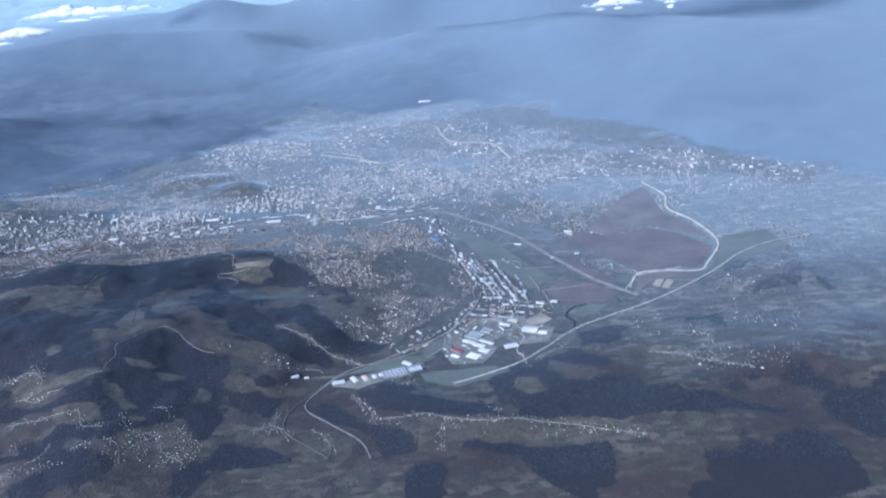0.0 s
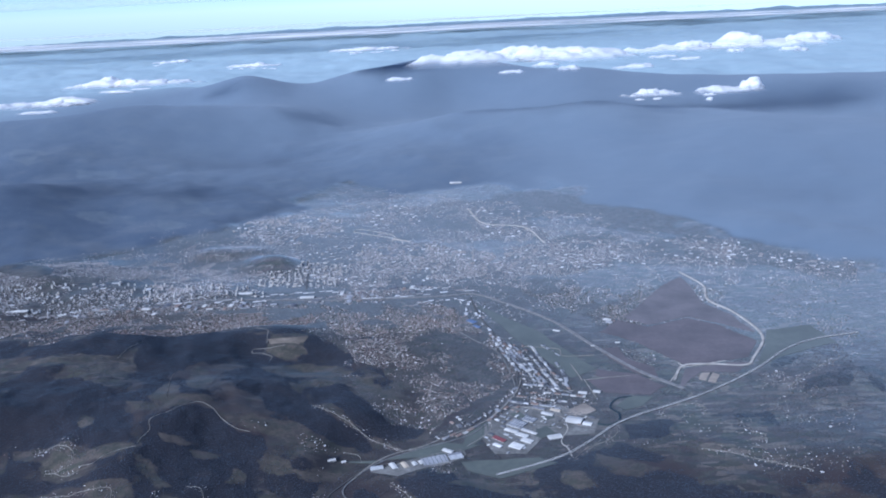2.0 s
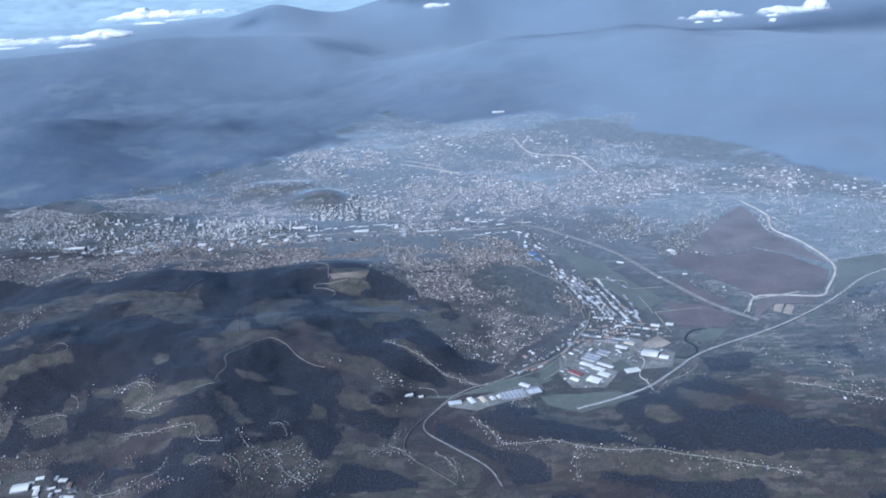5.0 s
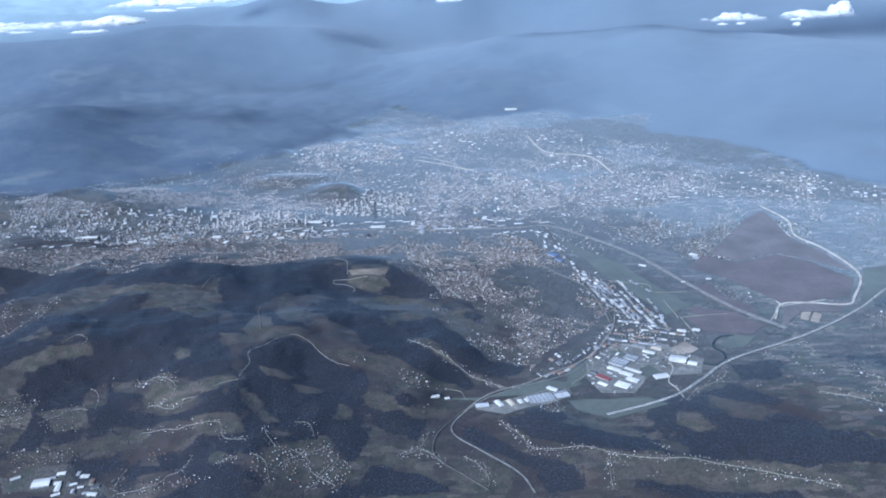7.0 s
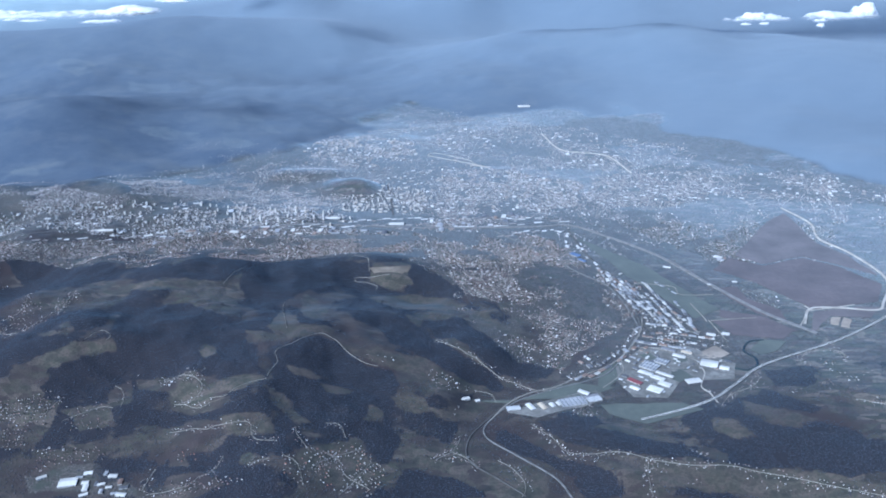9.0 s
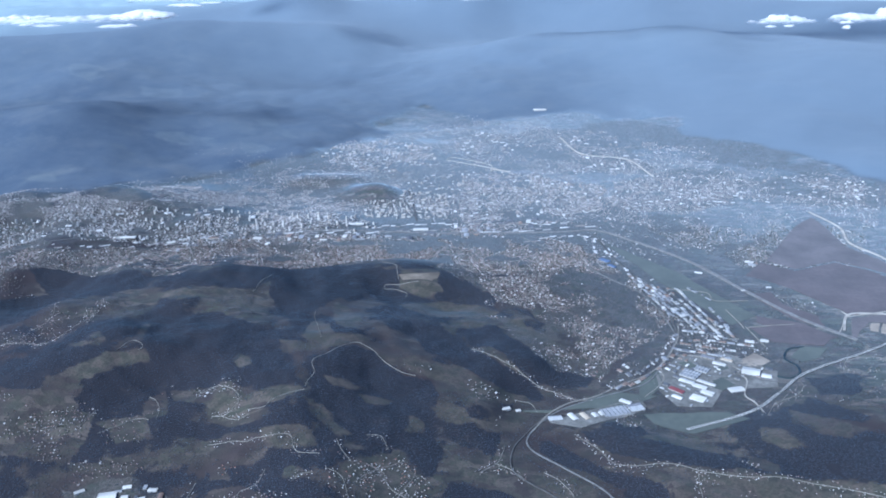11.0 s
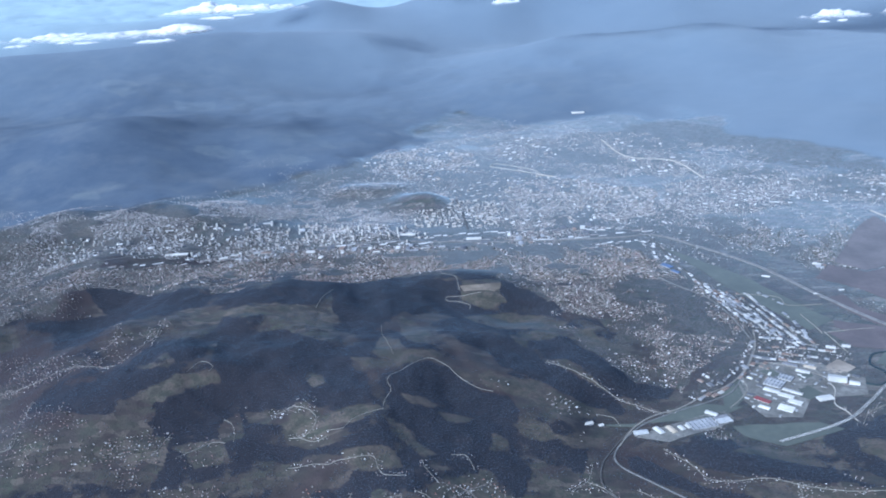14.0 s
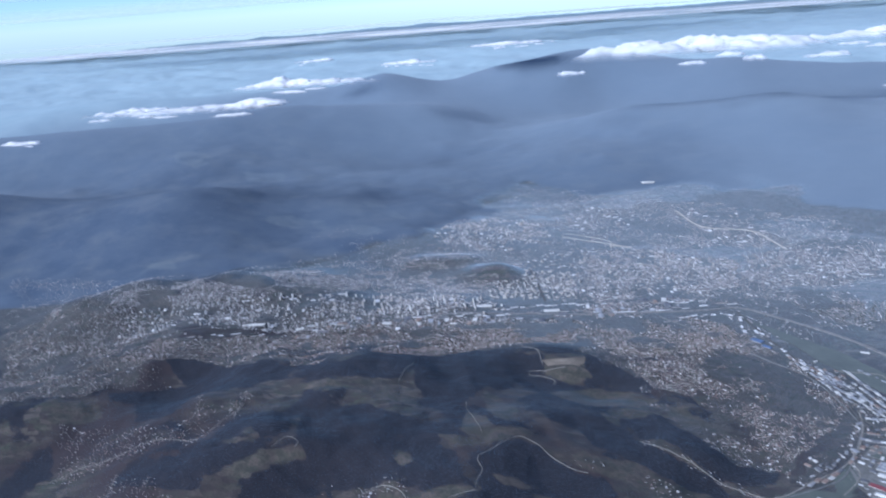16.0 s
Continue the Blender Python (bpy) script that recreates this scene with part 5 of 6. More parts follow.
quarter("pale houses of a valley town quarter", WHITE_QUARTER, 0.8, 5, ROOF, 0.8, blocks=0.25)
quarter("pale houses of a valley town quarter", WHITE_QUARTER2, 0.95, 6, ROOF, 0.6)
quarter("pale houses of a valley town quarter", AIRPORT_SIDE, 1.0, 7, ROOF, 0.6)
quarter("pale houses of a valley town quarter", PLATEAU_S, 1.2, 8, ROOF, 0.5)
quarter("pale houses of a valley town quarter", SUBURB_E, 0.85, 9, ROOF, 0.7, blocks=0.15)
quarter("pale houses of a valley town quarter", SUBURB_F, 1.05, 10, ROOF, 0.6)
quarter("pale houses of a valley town quarter", SUBURB_G, 0.85, 11, ROOF, 0.75)
quarter("dense red-roofed houses of a valley town quarter", SLOPE_HOUSES, 0.54, 12, ROOF_RED, 0.62, 0.2, clump=0.05)
quarter("pale houses of a valley town quarter", SLOPE_B, 0.9, 13, ROOF, 0.6, clump=-0.1)
quarter("pale houses of a valley town quarter", HALLS, 0.85, 14, ROOF, 0.5, blocks=0.4)
quarter("pale houses of a valley town quarter", FAR_SUB_R, 1.1, 15, ROOF, 0.6)
quarter("pale houses of a valley town quarter", SUBURB_H, 1.1, 16, ROOF, 0.6)
quarter("dense red-roofed houses of a valley town quarter", LEFT_TOWN, 0.72, 17, ROOF_RED, 0.7)
quarter("pale houses of a valley town quarter", ESTATES, 1.6, 20, ROOF, 0.4, blocks=0.4)
quarter("pale houses of a valley town quarter", RAIL_HALLS, 1.8, 21, ROOF, 0.4, blocks=0.5)
quarter("pale houses of a valley town quarter", BASIN, 0.88, 22, ROOF, 0.7, blocks=0.12, clump=-0.45)
quarter("pale houses where a side valley opens", VALLEY_HEAD, 1.3, 33, ROOF, 0.6, blocks=0.15, clump=-0.3)
quarter("pale houses of a valley town quarter", EAST_PLAIN, 1.3, 23, ROOF, 0.5)
quarter("pale houses of a valley town quarter", VALLEY_STRIP, 1.1, 24, ROOF, 0.75, blocks=0.3)
quarter("pale houses of a valley town quarter", HAMLET_PLAIN, 1.1, 25, ROOF, 0.8)
quarter("pale houses of a valley town quarter", TOWN_RIGHT, 0.9, 26, ROOF, 0.75)
quarter("pale houses of a valley town quarter", FAR_HILL_HOUSES, 2.2, 27, ROOF, 0.5)
quarter("pale houses of a valley town quarter", SLOPE_C, 0.95, 28, ROOF, 0.6)
quarter("pale houses of a valley town quarter", ESTATE_YARD, 2.2, 29, ROOF, 0.4)
quarter("dense red-roofed houses of a valley town quarter", FILL_A, 0.54, 30, ROOF_RED, 0.66, 0.2, clump=0.02)
quarter("dense red-roofed houses of a valley town quarter", FILL_B, 0.56, 31, ROOF_RED, 0.75, clump=-0.05)
quarter("pale houses of a valley town quarter", WEST_EDGE, 1.0, 40, ROOF, 0.7)
quarter("red-roofed houses of a western hill village", RED_HAMLET_LOW, 1.2, 100, ROOF_RED, 0.8, 0.22, 0.03, -0.6)
quarter("pale houses scattered over a hillside", RIDGE_GREEN, 1.8, 101, ROOF, 0.55, 0.22, 0.03, -0.6)
quarter("pale houses scattered over a hillside", RIDGE_GREEN_LOW, 1.3, 102, ROOF, 0.75, 0.22, 0.03, -0.6)
quarter("pale houses scattered over a hillside", STRIP_EAST, 1.5, 103, ROOF, 0.7, 0.22, 0.03, -0.6)
quarter("pale houses scattered over a hillside", STRIP_SOUTH, 1.1, 104, ROOF, 0.75, 0.22, 0.03, -0.6)
quarter("pale houses scattered over a hillside", DELL_HOUSES, 1.5, 105, ROOF, 0.7, 0.22, 0.03, -0.6)
quarter("pale houses scattered over a hillside", MEADOW_HAMLET, 1.0, 106, ROOF, 0.85, 0.22, 0.03, -0.6)
quarter("pale houses scattered over a hillside", MOTORWAY_ROW, 1.4, 107, ROOF, 0.7, 0.22, 0.03, -0.6)
quarter("pale houses scattered over a hillside", EAST_ROW, 1.6, 108, ROOF, 0.6, 0.22, 0.03, -0.6)
quarter("red-roofed houses of a western hill village", WEST_TERRACES, 1.4, 109, ROOF_RED, 0.7, 0.22, 0.03, -0.6)
quarter("red-roofed houses of a western hill village", WEST_SLOPE, 1.5, 110, ROOF_RED, 0.65, 0.22, 0.03, -0.6)
quarter("pale houses scattered over a hillside", LOOP_HAMLET, 1.5, 111, ROOF, 0.65, 0.22, 0.03, -0.6)
quarter("pale houses scattered over a hillside", LOOP_HAMLET_LOW, 1.6, 112, ROOF, 0.55, 0.22, 0.03, -0.6)
quarter("red-roofed houses of a western hill village", WEST_RED, 1.15, 113, ROOF_RED, 0.8, 0.22, 0.03, -0.6)
quarter("red-roofed houses of a western hill village", WEST_RED_LOW, 1.2, 114, ROOF_RED, 0.75, 0.22, 0.03, -0.6)
quarter("red-roofed houses of a western hill village", WEST_MID, 1.5, 115, ROOF_RED, 0.65, 0.22, 0.03, -0.6)
quarter("red-roofed houses of a western hill village", WEST_LOW, 1.4, 116, ROOF_RED, 0.7, 0.22, 0.03, -0.6)
quarter("red-roofed houses of a western hill village", WEST_HALF, 1.3, 117, ROOF_RED, 0.7, 0.22, 0.03, -0.6)
quarter("red-roofed houses of a western hill village", WEST_BANK, 1.3, 118, ROOF_RED, 0.75, 0.22, 0.03, -0.6)
quarter("pale houses scattered over a hillside", EAST_KNOT, 1.1, 119, ROOF, 0.85, 0.22, 0.03, -0.6)
quarter("pale houses scattered over a hillside", EAST_CORNER, 1.2, 120, ROOF, 0.8, 0.22, 0.03, -0.6)
quarter("pale houses scattered over a hillside", EAST_SLOPE, 1.5, 121, ROOF, 0.42, 0.22, 0.03, -0.6)
quarter("pale houses scattered over a hillside", EAST_SPUR, 1.5, 122, ROOF, 0.42, 0.22, 0.03, -0.6)
quarter("pale houses scattered over a hillside", EAST_UPPER, 1.4, 123, ROOF, 0.42, 0.22, 0.03, -0.6)
quarter("scattered pale houses over the wide plain", [(-340, 350), (150, 340), (170, 470), (60, 540), (-150, 560), (-250, 520), (-340, 480)], 1.35, 77, ROOF, 0.6, 0.32, 0.2, 0.22)

# ---- apartment towers and slabs ----
def block_bm(l, w, h, inset=0.0):
    bm = bmesh.new()
    bmesh.ops.create_cube(bm, size=1)
    bmesh.ops.scale(bm, vec=(l, w, h), verts=bm.verts)
    bmesh.ops.translate(bm, vec=(0, 0, h / 2), verts=bm.verts)
    if inset:
        bmesh.ops.bevel(bm, geom=[e for e in bm.edges], offset=inset, segments=1, affect="EDGES")
    return bm


def facade_material(name, wall):
    """Rendered concrete with rows of windows about a storey high."""
    m = Nodes(name)
    tex = m.add("ShaderNodeTexBrick", offset=0.0)
    co = m.add("ShaderNodeTexCoord").outputs["Object"]
    split = m.add("ShaderNodeSeparateXYZ")
    m.link(co, split.inputs[0])
    join = m.add("ShaderNodeCombineXYZ")
    m.link(m.maths("ADD", split.outputs[0], split.outputs[1]), join.inputs[0])
    m.link(split.outputs[2], join.inputs[1])
    m.link(join.outputs[0], tex.inputs["Vector"])
    for key, value in (("Scale", 1.0), ("Mortar Size", 0.045), ("Brick Width", 0.11), ("Row Height", 0.1)):
        tex.inputs[key].default_value = value
    tex.inputs["Color1"].default_value = tex.inputs["Color2"].default_value = (0.4, 0.42, 0.46, 1)
    shade = m.ramp(m.add("ShaderNodeObjectInfo").outputs["Random"], (0.0, wall), (0.5, tuple(0.85 * c for c in wall)), (1.0, (0.44, 0.4, 0.36)))
    m.link(shade, tex.inputs["Mortar"])
    col = m.mix(m.band(m.noise(3.0, 4), 0.35, 0.9), tex.outputs["Color"], (0.5, 0.5, 0.5), "MULTIPLY")
    return m.finish(col, 0.7, 0.4)


FACADE = facade_material("apartment_facade", (0.54, 0.53, 0.51))
FLAT_ROOF = speckled("gravel_flat_roof", (0.4, 0.4, 0.4), (0.52, 0.52, 0.5), 2.0)


def make_apartment(name, l, w, h, label):
    ob = base(name, 0, 0, -50)
    part("wall", bm_mesh("wall", block_bm(l, w, h), FACADE), ob)
    part("roof", bm_mesh("roof", block_bm(l * 1.03, w * 1.03, 0.05), FLAT_ROOF), ob, "pale flat roof", pose(0, 0, h))
    part("lift_house", bm_mesh("lift_house", block_bm(l * 0.3, w * 0.4, 0.12), FACADE), ob, "", pose(l * 0.1, 0, h + 0.05))
    return tagged(ob, label, "apartment block", "apartment blocks of the city")


APARTMENTS = [make_apartment("apartment_tower", 0.95, 0.85, 1.9, "tall pale concrete apartment tower in the old city"),
              make_apartment("apartment_tower", 0.85, 0.75, 1.4, "pale concrete apartment tower in the old city"),
              make_apartment("apartment_slab", 2.2, 0.55, 0.75, "long pale concrete apartment slab"),
              make_apartment("apartment_slab", 1.5, 0.5, 0.95, "grey concrete apartment slab of ten storeys")]


def set_blocks(poly, step, seed, weights, fill, turn=None):
    xs, ys, rng = scatter(poly, step, seed, fill)
    for x, y in zip(xs, ys):
        kind = rng.choice(len(APARTMENTS), p=weights)
        a = math.degrees(float(street_turn(x, y))) + rng.choice([0, 90]) + rng.normal(0, 4) if turn is None else turn + rng.choice([0, 90])
        ob = copy_thing(APARTMENTS[kind], pose(float(x), float(y), float(land(x, y)) - 0.05, 0, 0, float(a)))
        ob.scale = (0.9, 0.9, float(rng.uniform(0.55, 1.05)))


set_blocks(TOWERS_OLD, 4.3, 31, [0.35, 0.35, 0.1, 0.2], 0.95)
set_blocks(ESTATES, 3.0, 32, [0.03, 0.07, 0.6, 0.3], 0.92, 4.0)
set_blocks(MID_TOWN, 10.0, 33, [0.1, 0.3, 0.3, 0.3], 0.6)
set_blocks(WHITE_QUARTER, 8.0, 34, [0.1, 0.2, 0.4, 0.3], 0.7)
for ob in APARTMENTS:
    for o in (*ob.children_recursive, ob):
        bpy.data.objects.remove(o)


# ---- industrial halls ----
def gable_roof_bm(l, w, rise, eave=0.06):
    bm = bmesh.new()
    a, b = l / 2 + eave, w / 2 + eave
    pts = [(-a, -b, 0), (a, -b, 0), (a, b, 0), (-a, b, 0), (-a, -b, 0.07), (a, -b, 0.07), (a, b, 0.07), (-a, b, 0.07), (-a, 0, rise), (a, 0, rise)]
    v = [bm.verts.new(p) for p in pts]
    for f in ((3, 2, 1, 0), (0, 1, 5, 4), (2, 3, 7, 6), (4, 5, 9, 8), (6, 7, 8, 9), (0, 4, 8, 7, 3), (1, 2, 6, 9, 5)):
        bm.faces.new([v[k] for k in f])
    return bm


HALL_SITES = []


def hall(x, y, l, w, turn, roof_mat, label, h=0.32, bays=1, strips=0, group="halls of the industrial estate"):
    """A long low hall: walls, one pitched roof a bay, rooflight strips and gates."""
    HALL_SITES.append((x, y, l))
    ob = base("industrial_hall", x, y, float(land(x, y)), turn)
    part("wall", bm_mesh("wall", block_bm(l, w, h + 0.2), HALL_WALL), ob, "", pose(0, 0, -0.2))
    bw = w / bays
    for k in range(bays):
        v = -w / 2 + bw * (k + 0.5)
        r = part("roof", bm_mesh("roof", gable_roof_bm(l, bw - (0.13 if bays > 1 else 0), 0.07 + bw * 0.09), roof_mat), ob, "", pose(0, v, h))
        for s in range(strips):
            part("rooflight", bm_mesh("rooflight", block_bm(0.12, bw * 0.7, 0.05 + bw * 0.09), GLASS), r, "", pose(-l / 2 + l * (s + 0.5) / strips, 0, 0.04))
    for s in range(max(1, int(l / 1.5))):
        part("gate", bm_mesh("gate", block_bm(0.3, 0.04, 0.22), GLASS), ob, "dark roller gate", pose(-l / 2 + l * (s + 0.5) / max(1, int(l / 1.5)), -w / 2 - 0.015, 0))
    return tagged(ob, label, "hall", group)


field("yard", YARD, "pale concrete yards between factory halls", *ESTATE_YARD, lift=0.1, plan=False)
for plot in (((-2.3, 270.6), (1.1, 272.6), (3.5, 268.2), (1.6, 266.4)), ((6.6, 258.6), (9.9, 260.5), (12.4, 256.3), (8.2, 252.5), (5.6, 254.4)), ((8.6, 267.4), (13.1, 268.6), (13.5, 266.4), (9.6, 264.8))):
    field("lawn", GRASS, "green grass plot between factory halls", *plot, lift=0.15, plan=False)
field("yard", YARD, "concrete works yard beside the river", *RIVER_YARD, lift=0.1, plan=False)
WHITE_HALL = "large industrial hall with bright white sheet roof"
hall(-2.0, 258.5, 4.6, 1.9, -35, WHITE_ROOF, WHITE_HALL)
hall(1.4, 255.2, 4.4, 2.0, -35, WHITE_ROOF, WHITE_HALL, bays=2)
hall(3.9, 257.4, 6.0, 1.3, -38, WHITE_ROOF, WHITE_HALL)
hall(2.8, 251.4, 4.0, 2.4, -35, WHITE_ROOF, WHITE_HALL, bays=2)
hall(-0.8, 248.2, 4.4, 3.4, -35, WHITE_ROOF, WHITE_HALL, bays=3)
hall(-6.9, 249.0, 3.2, 1.5, -40, WHITE_ROOF, WHITE_HALL)
hall(-6.2, 253.2, 4.8, 2.0, -42, RED_ROOF, "industrial hall with dull red sheet roof", bays=2)
hall(0.2, 263.0, 5.4, 5.0, -36, GREY_ROOF, "broad grey-roofed factory hall with rooflight strips", bays=3, strips=5)
hall(4.6, 266.0, 4.2, 3.4, -36, GREY_ROOF, "broad grey-roofed factory hall with rooflight strips", bays=2, strips=4)
hall(19.6, 264.0, 5.4, 4.0, -22, WHITE_ROOF, "very large warehouse with bright white roof", 0.5, 1)
hall(23.6, 261.0, 3.0, 2.2, -22, WHITE_ROOF, WHITE_HALL)
hall(12.0, 253.0, 4.6, 2.6, 14, WHITE_ROOF, WHITE_HALL)
hall(25.2, 285.0, 3.0, 1.6, -20, WHITE_ROOF, WHITE_HALL)
hall(30.4, 285.6, 2.6, 1.6, -20, WHITE_ROOF, WHITE_HALL)
hall(11.0, 269.5, 4.2, 1.6, -30, WHITE_ROOF, WHITE_HALL)
hall(8.4, 274.0, 4.6, 1.3, -30, HALL_ROOF, "weathered sheet-roofed workshop hall")
hall(14.0, 272.0, 3.6, 1.4, -30, TAN_ROOF, "tan-roofed workshop hall of the estate")
hall(-23.0, 246.2, 3.6, 1.6, -34, WHITE_ROOF, WHITE_HALL)
hall(-27.0, 240.5, 8.0, 4.6, 18, GREY_ROOF, "very broad grey-roofed works hall beside the river", 0.3, 4, 6)
hall(-20.5, 243.0, 4.4, 3.8, 18, HALL_ROOF, "pale broad works hall beside the river", 0.3, 3)
hall(-39.8, 237.6, 3.6, 1.7, -62, WHITE_ROOF, WHITE_HALL)
hall(-36.2, 237.8, 3.6, 1.6, -62, TAN_ROOF, "long hall with tan sheet roof")
hall(-33.2, 238.4, 2.2, 1.4, -62, WHITE_ROOF, WHITE_HALL)
hall(-31.2, 239.2, 2.0, 1.3, -62, WHITE_ROOF, WHITE_HALL)
hall(-45.0, 237.0, 4.0, 2.0, 10, HALL_ROOF, "low weathered yard shed by the river bend")
hall(-59.5, 240.0, 2.6, 1.2, 20, WHITE_ROOF, WHITE_HALL)
hall(-55.8, 240.6, 1.4, 1.0, 20, WHITE_ROOF, WHITE_HALL)
hall(-128.0, 400.0, 9.0, 2.4, 2, WHITE_ROOF, "very long white-roofed depot along the city railway")
hall(-96.0, 398.0, 7.0, 3.0, 2, WHITE_ROOF, "wide white-roofed depot beside the avenue")
hall(-228.0, 372.0, 10.0, 2.2, 4, WHITE_ROOF, "long white-roofed depot in the old city")
hall(-14.6, 358.8, 5.0, 2.6, -52, BLUE_ROOF, "hall with bright blue sheet roof beside the railway", bays=2)
hall(-12.4, 352.2, 4.0, 1.6, -52, BLUE_ROOF, "low shed with blue sheet roof")
hall(45.3, 355.9, 3.4, 2, -24, WHITE_ROOF, "white-roofed shed among the fields")
hall(21.8, 345.2, 3, 1, -24, WHITE_ROOF, "white-roofed shed among the fields")
hall(45.4, 330, 1.8, 0.8, 0, WHITE_ROOF, "white-roofed shed among the fields")
hall(34.8, 327.3, 1.4, 0.8, 10, WHITE_ROOF, "white-roofed shed among the fields")
hall(1.7, 338, 1.4, 0.7, 30, WHITE_ROOF, "white-roofed shed among the fields")
hall(-25.0, 640.0, 9.0, 5.0, 0, WHITE_ROOF, "bright white building on the far plateau")


def random_halls(poly, step, seed, fill, turn, small, large, group):
    xs, ys, rng = scatter(poly, step, seed, fill)
    for x, y in zip(xs, ys):
        l = float(rng.uniform(small, large))
        if any(math.hypot(x - hx, y - hy) < 0.42 * (l + hl) for hx, hy, hl in HALL_SITES):
            continue
        mat, word = [(WHITE_ROOF, "white"), (SLATE_ROOF, "dark slate grey"), (HALL_ROOF, "pale weathered"), (GREY_ROOF, "grey"), (HALL_ROOF, "weathered"), (BROWN_ROOF, "rusty brown"), (GREY_ROOF, "dull grey"), (SLATE_ROOF, "dark grey")][int(rng.integers(0, 8))]
        hall(float(x), float(y), l, l * float(rng.uniform(0.35, 0.7)), turn + float(rng.choice([0, 90])) + float(rng.normal(0, 4)), mat,
             f"long low industrial hall with {word} sheet metal roof", float(rng.uniform(0.15, 0.3)), int(rng.integers(1, 3)), 0, group)


def hall_line(small, large, seed, group, *points):
    """Separate halls set end to end along a street or siding."""
    rng = np.random.default_rng(seed)
    c = smooth_line(points, 0.4)
    d = np.gradient(c, axis=0)
    along = np.concatenate([[0], np.cumsum(np.hypot(*np.diff(c, axis=0).T))])
    at = 0.0
    while at < along[-1]:
        l = float(rng.uniform(small, large))
        k = min(int(np.searchsorted(along, at + l / 2)), len(c) - 1)
        x, y = float(c[k, 0] + rng.normal(0, 0.2)), float(c[k, 1] + rng.normal(0, 0.2))
        at += l + float(rng.uniform(0.15, 0.7))
        mat, word = [(WHITE_ROOF, "white"), (WHITE_ROOF, "bright white"), (SLATE_ROOF, "dark slate grey"), (HALL_ROOF, "pale weathered"), (GREY_ROOF, "grey"), (BROWN_ROOF, "rusty brown"), (GREY_ROOF, "dull grey")][int(rng.integers(0, 7))]
        if rng.random() < 0.88:
            hall(x, y, l, float(rng.uniform(0.6, 1.35)), math.degrees(math.atan2(d[k, 1], d[k, 0])), mat, f"long low industrial hall with {word} sheet metal roof",
                 float(rng.uniform(0.15, 0.28)), 1, int(rng.integers(0, 2)) * 3, group)


hall_line(0.9, 2.8, 240, "halls beside the railway", (-1.6, 335.6), (3.8, 313.2), (9.1, 296.1))
hall_line(0.9, 2.8, 241, "halls beside the railway", (2.3, 331.2), (8.5, 309.4), (14.4, 287.3))
hall_line(0.9, 2.8, 242, "halls beside the railway", (9.5, 330.2), (14.6, 308.4), (20.6, 289))
hall_line(0.9, 2.8, 243, "halls beside the railway", (-6.9, 342.4), (-1.4, 321.8), (3.2, 305.3))
hall_line(0.9, 2.8, 244, "halls beside the railway", (4.3, 286.3), (14, 285.6), (25.3, 282.2))
hall_line(0.9, 2.8, 245, "halls beside the railway", (-2.5, 280.3), (6.5, 277.2), (16.1, 273.2))
hall_line(0.9, 2.8, 246, "halls beside the railway", (14.4, 330.3), (20, 319.5))
hall_line(0.9, 2.8, 247, "halls beside the railway", (18.4, 311.9), (20.1, 299.9), (20.3, 291.7))
hall_line(0.9, 2.8, 248, "halls beside the railway", (-20.8, 255.7), (-13.7, 261.6), (-7.1, 269.2))
hall_line(0.9, 2.8, 249, "halls beside the railway", (-26.6, 251.3), (-21.5, 257))
hall_line(0.8, 2.2, 260, "halls beside the railway", (0.3, 333.4), (6.3, 311.3), (11.7, 291.6))
hall_line(0.8, 2.2, 261, "halls beside the railway", (5.9, 330.2), (11.6, 309.4), (17.3, 287.3))
hall_line(0.8, 2.2, 262, "halls beside the railway", (-4.1, 339), (1.3, 317.7), (6.3, 301.6))
hall_line(0.8, 2.2, 263, "halls beside the railway", (3.6, 293.3), (13.3, 291.6), (21, 285.6))
hall_line(0.8, 2.2, 264, "halls beside the railway", (1, 283.7), (9.3, 281.3), (21.8, 277.2))
random_halls(WHITE_STRIP, 3.4, 64, 0.6, 2, 1.6, 4.6, "depots along the city railway")
random_halls(RAIL_HALLS, 5.0, 52, 0.8, 0, 1.8, 5.0, "depots along the city railway")
for x, y, l, w, turn in ((-163.4, 197.6, 4.6, 3.4, 12), (-171.4, 199.2, 2.6, 1.1, 35), (-152.0, 199.6, 2.4, 1.3, 0), (-157.2, 192.8, 2.2, 0.9, 28), (-147.0, 192.4, 2.6, 1.2, -6), (-154.0, 196.6, 1.9, 0.8, 20)):
    hall(x, y, l, w, turn, WHITE_ROOF, "white-roofed shed of the western estate", 0.28, 1, 0, "sheds of the western estate")
random_halls(LEFT_HALLS, 2.6, 59, 0.9, 10, 1.4, 3.2, "sheds of the western estate")
random_halls(SHEDS_PLAIN, 3.4, 61, 0.9, -20, 1.6, 3.4, "sheds of the plain")
random_halls(ESTATE_YARD, 2.5, 62, 0.75, -36, 0.7, 2.2, "halls of the industrial estate")
random_halls(VALLEY_STRIP, 3.6, 63, 0.7, 30, 1.2, 2.6, "workshops along the valley road")


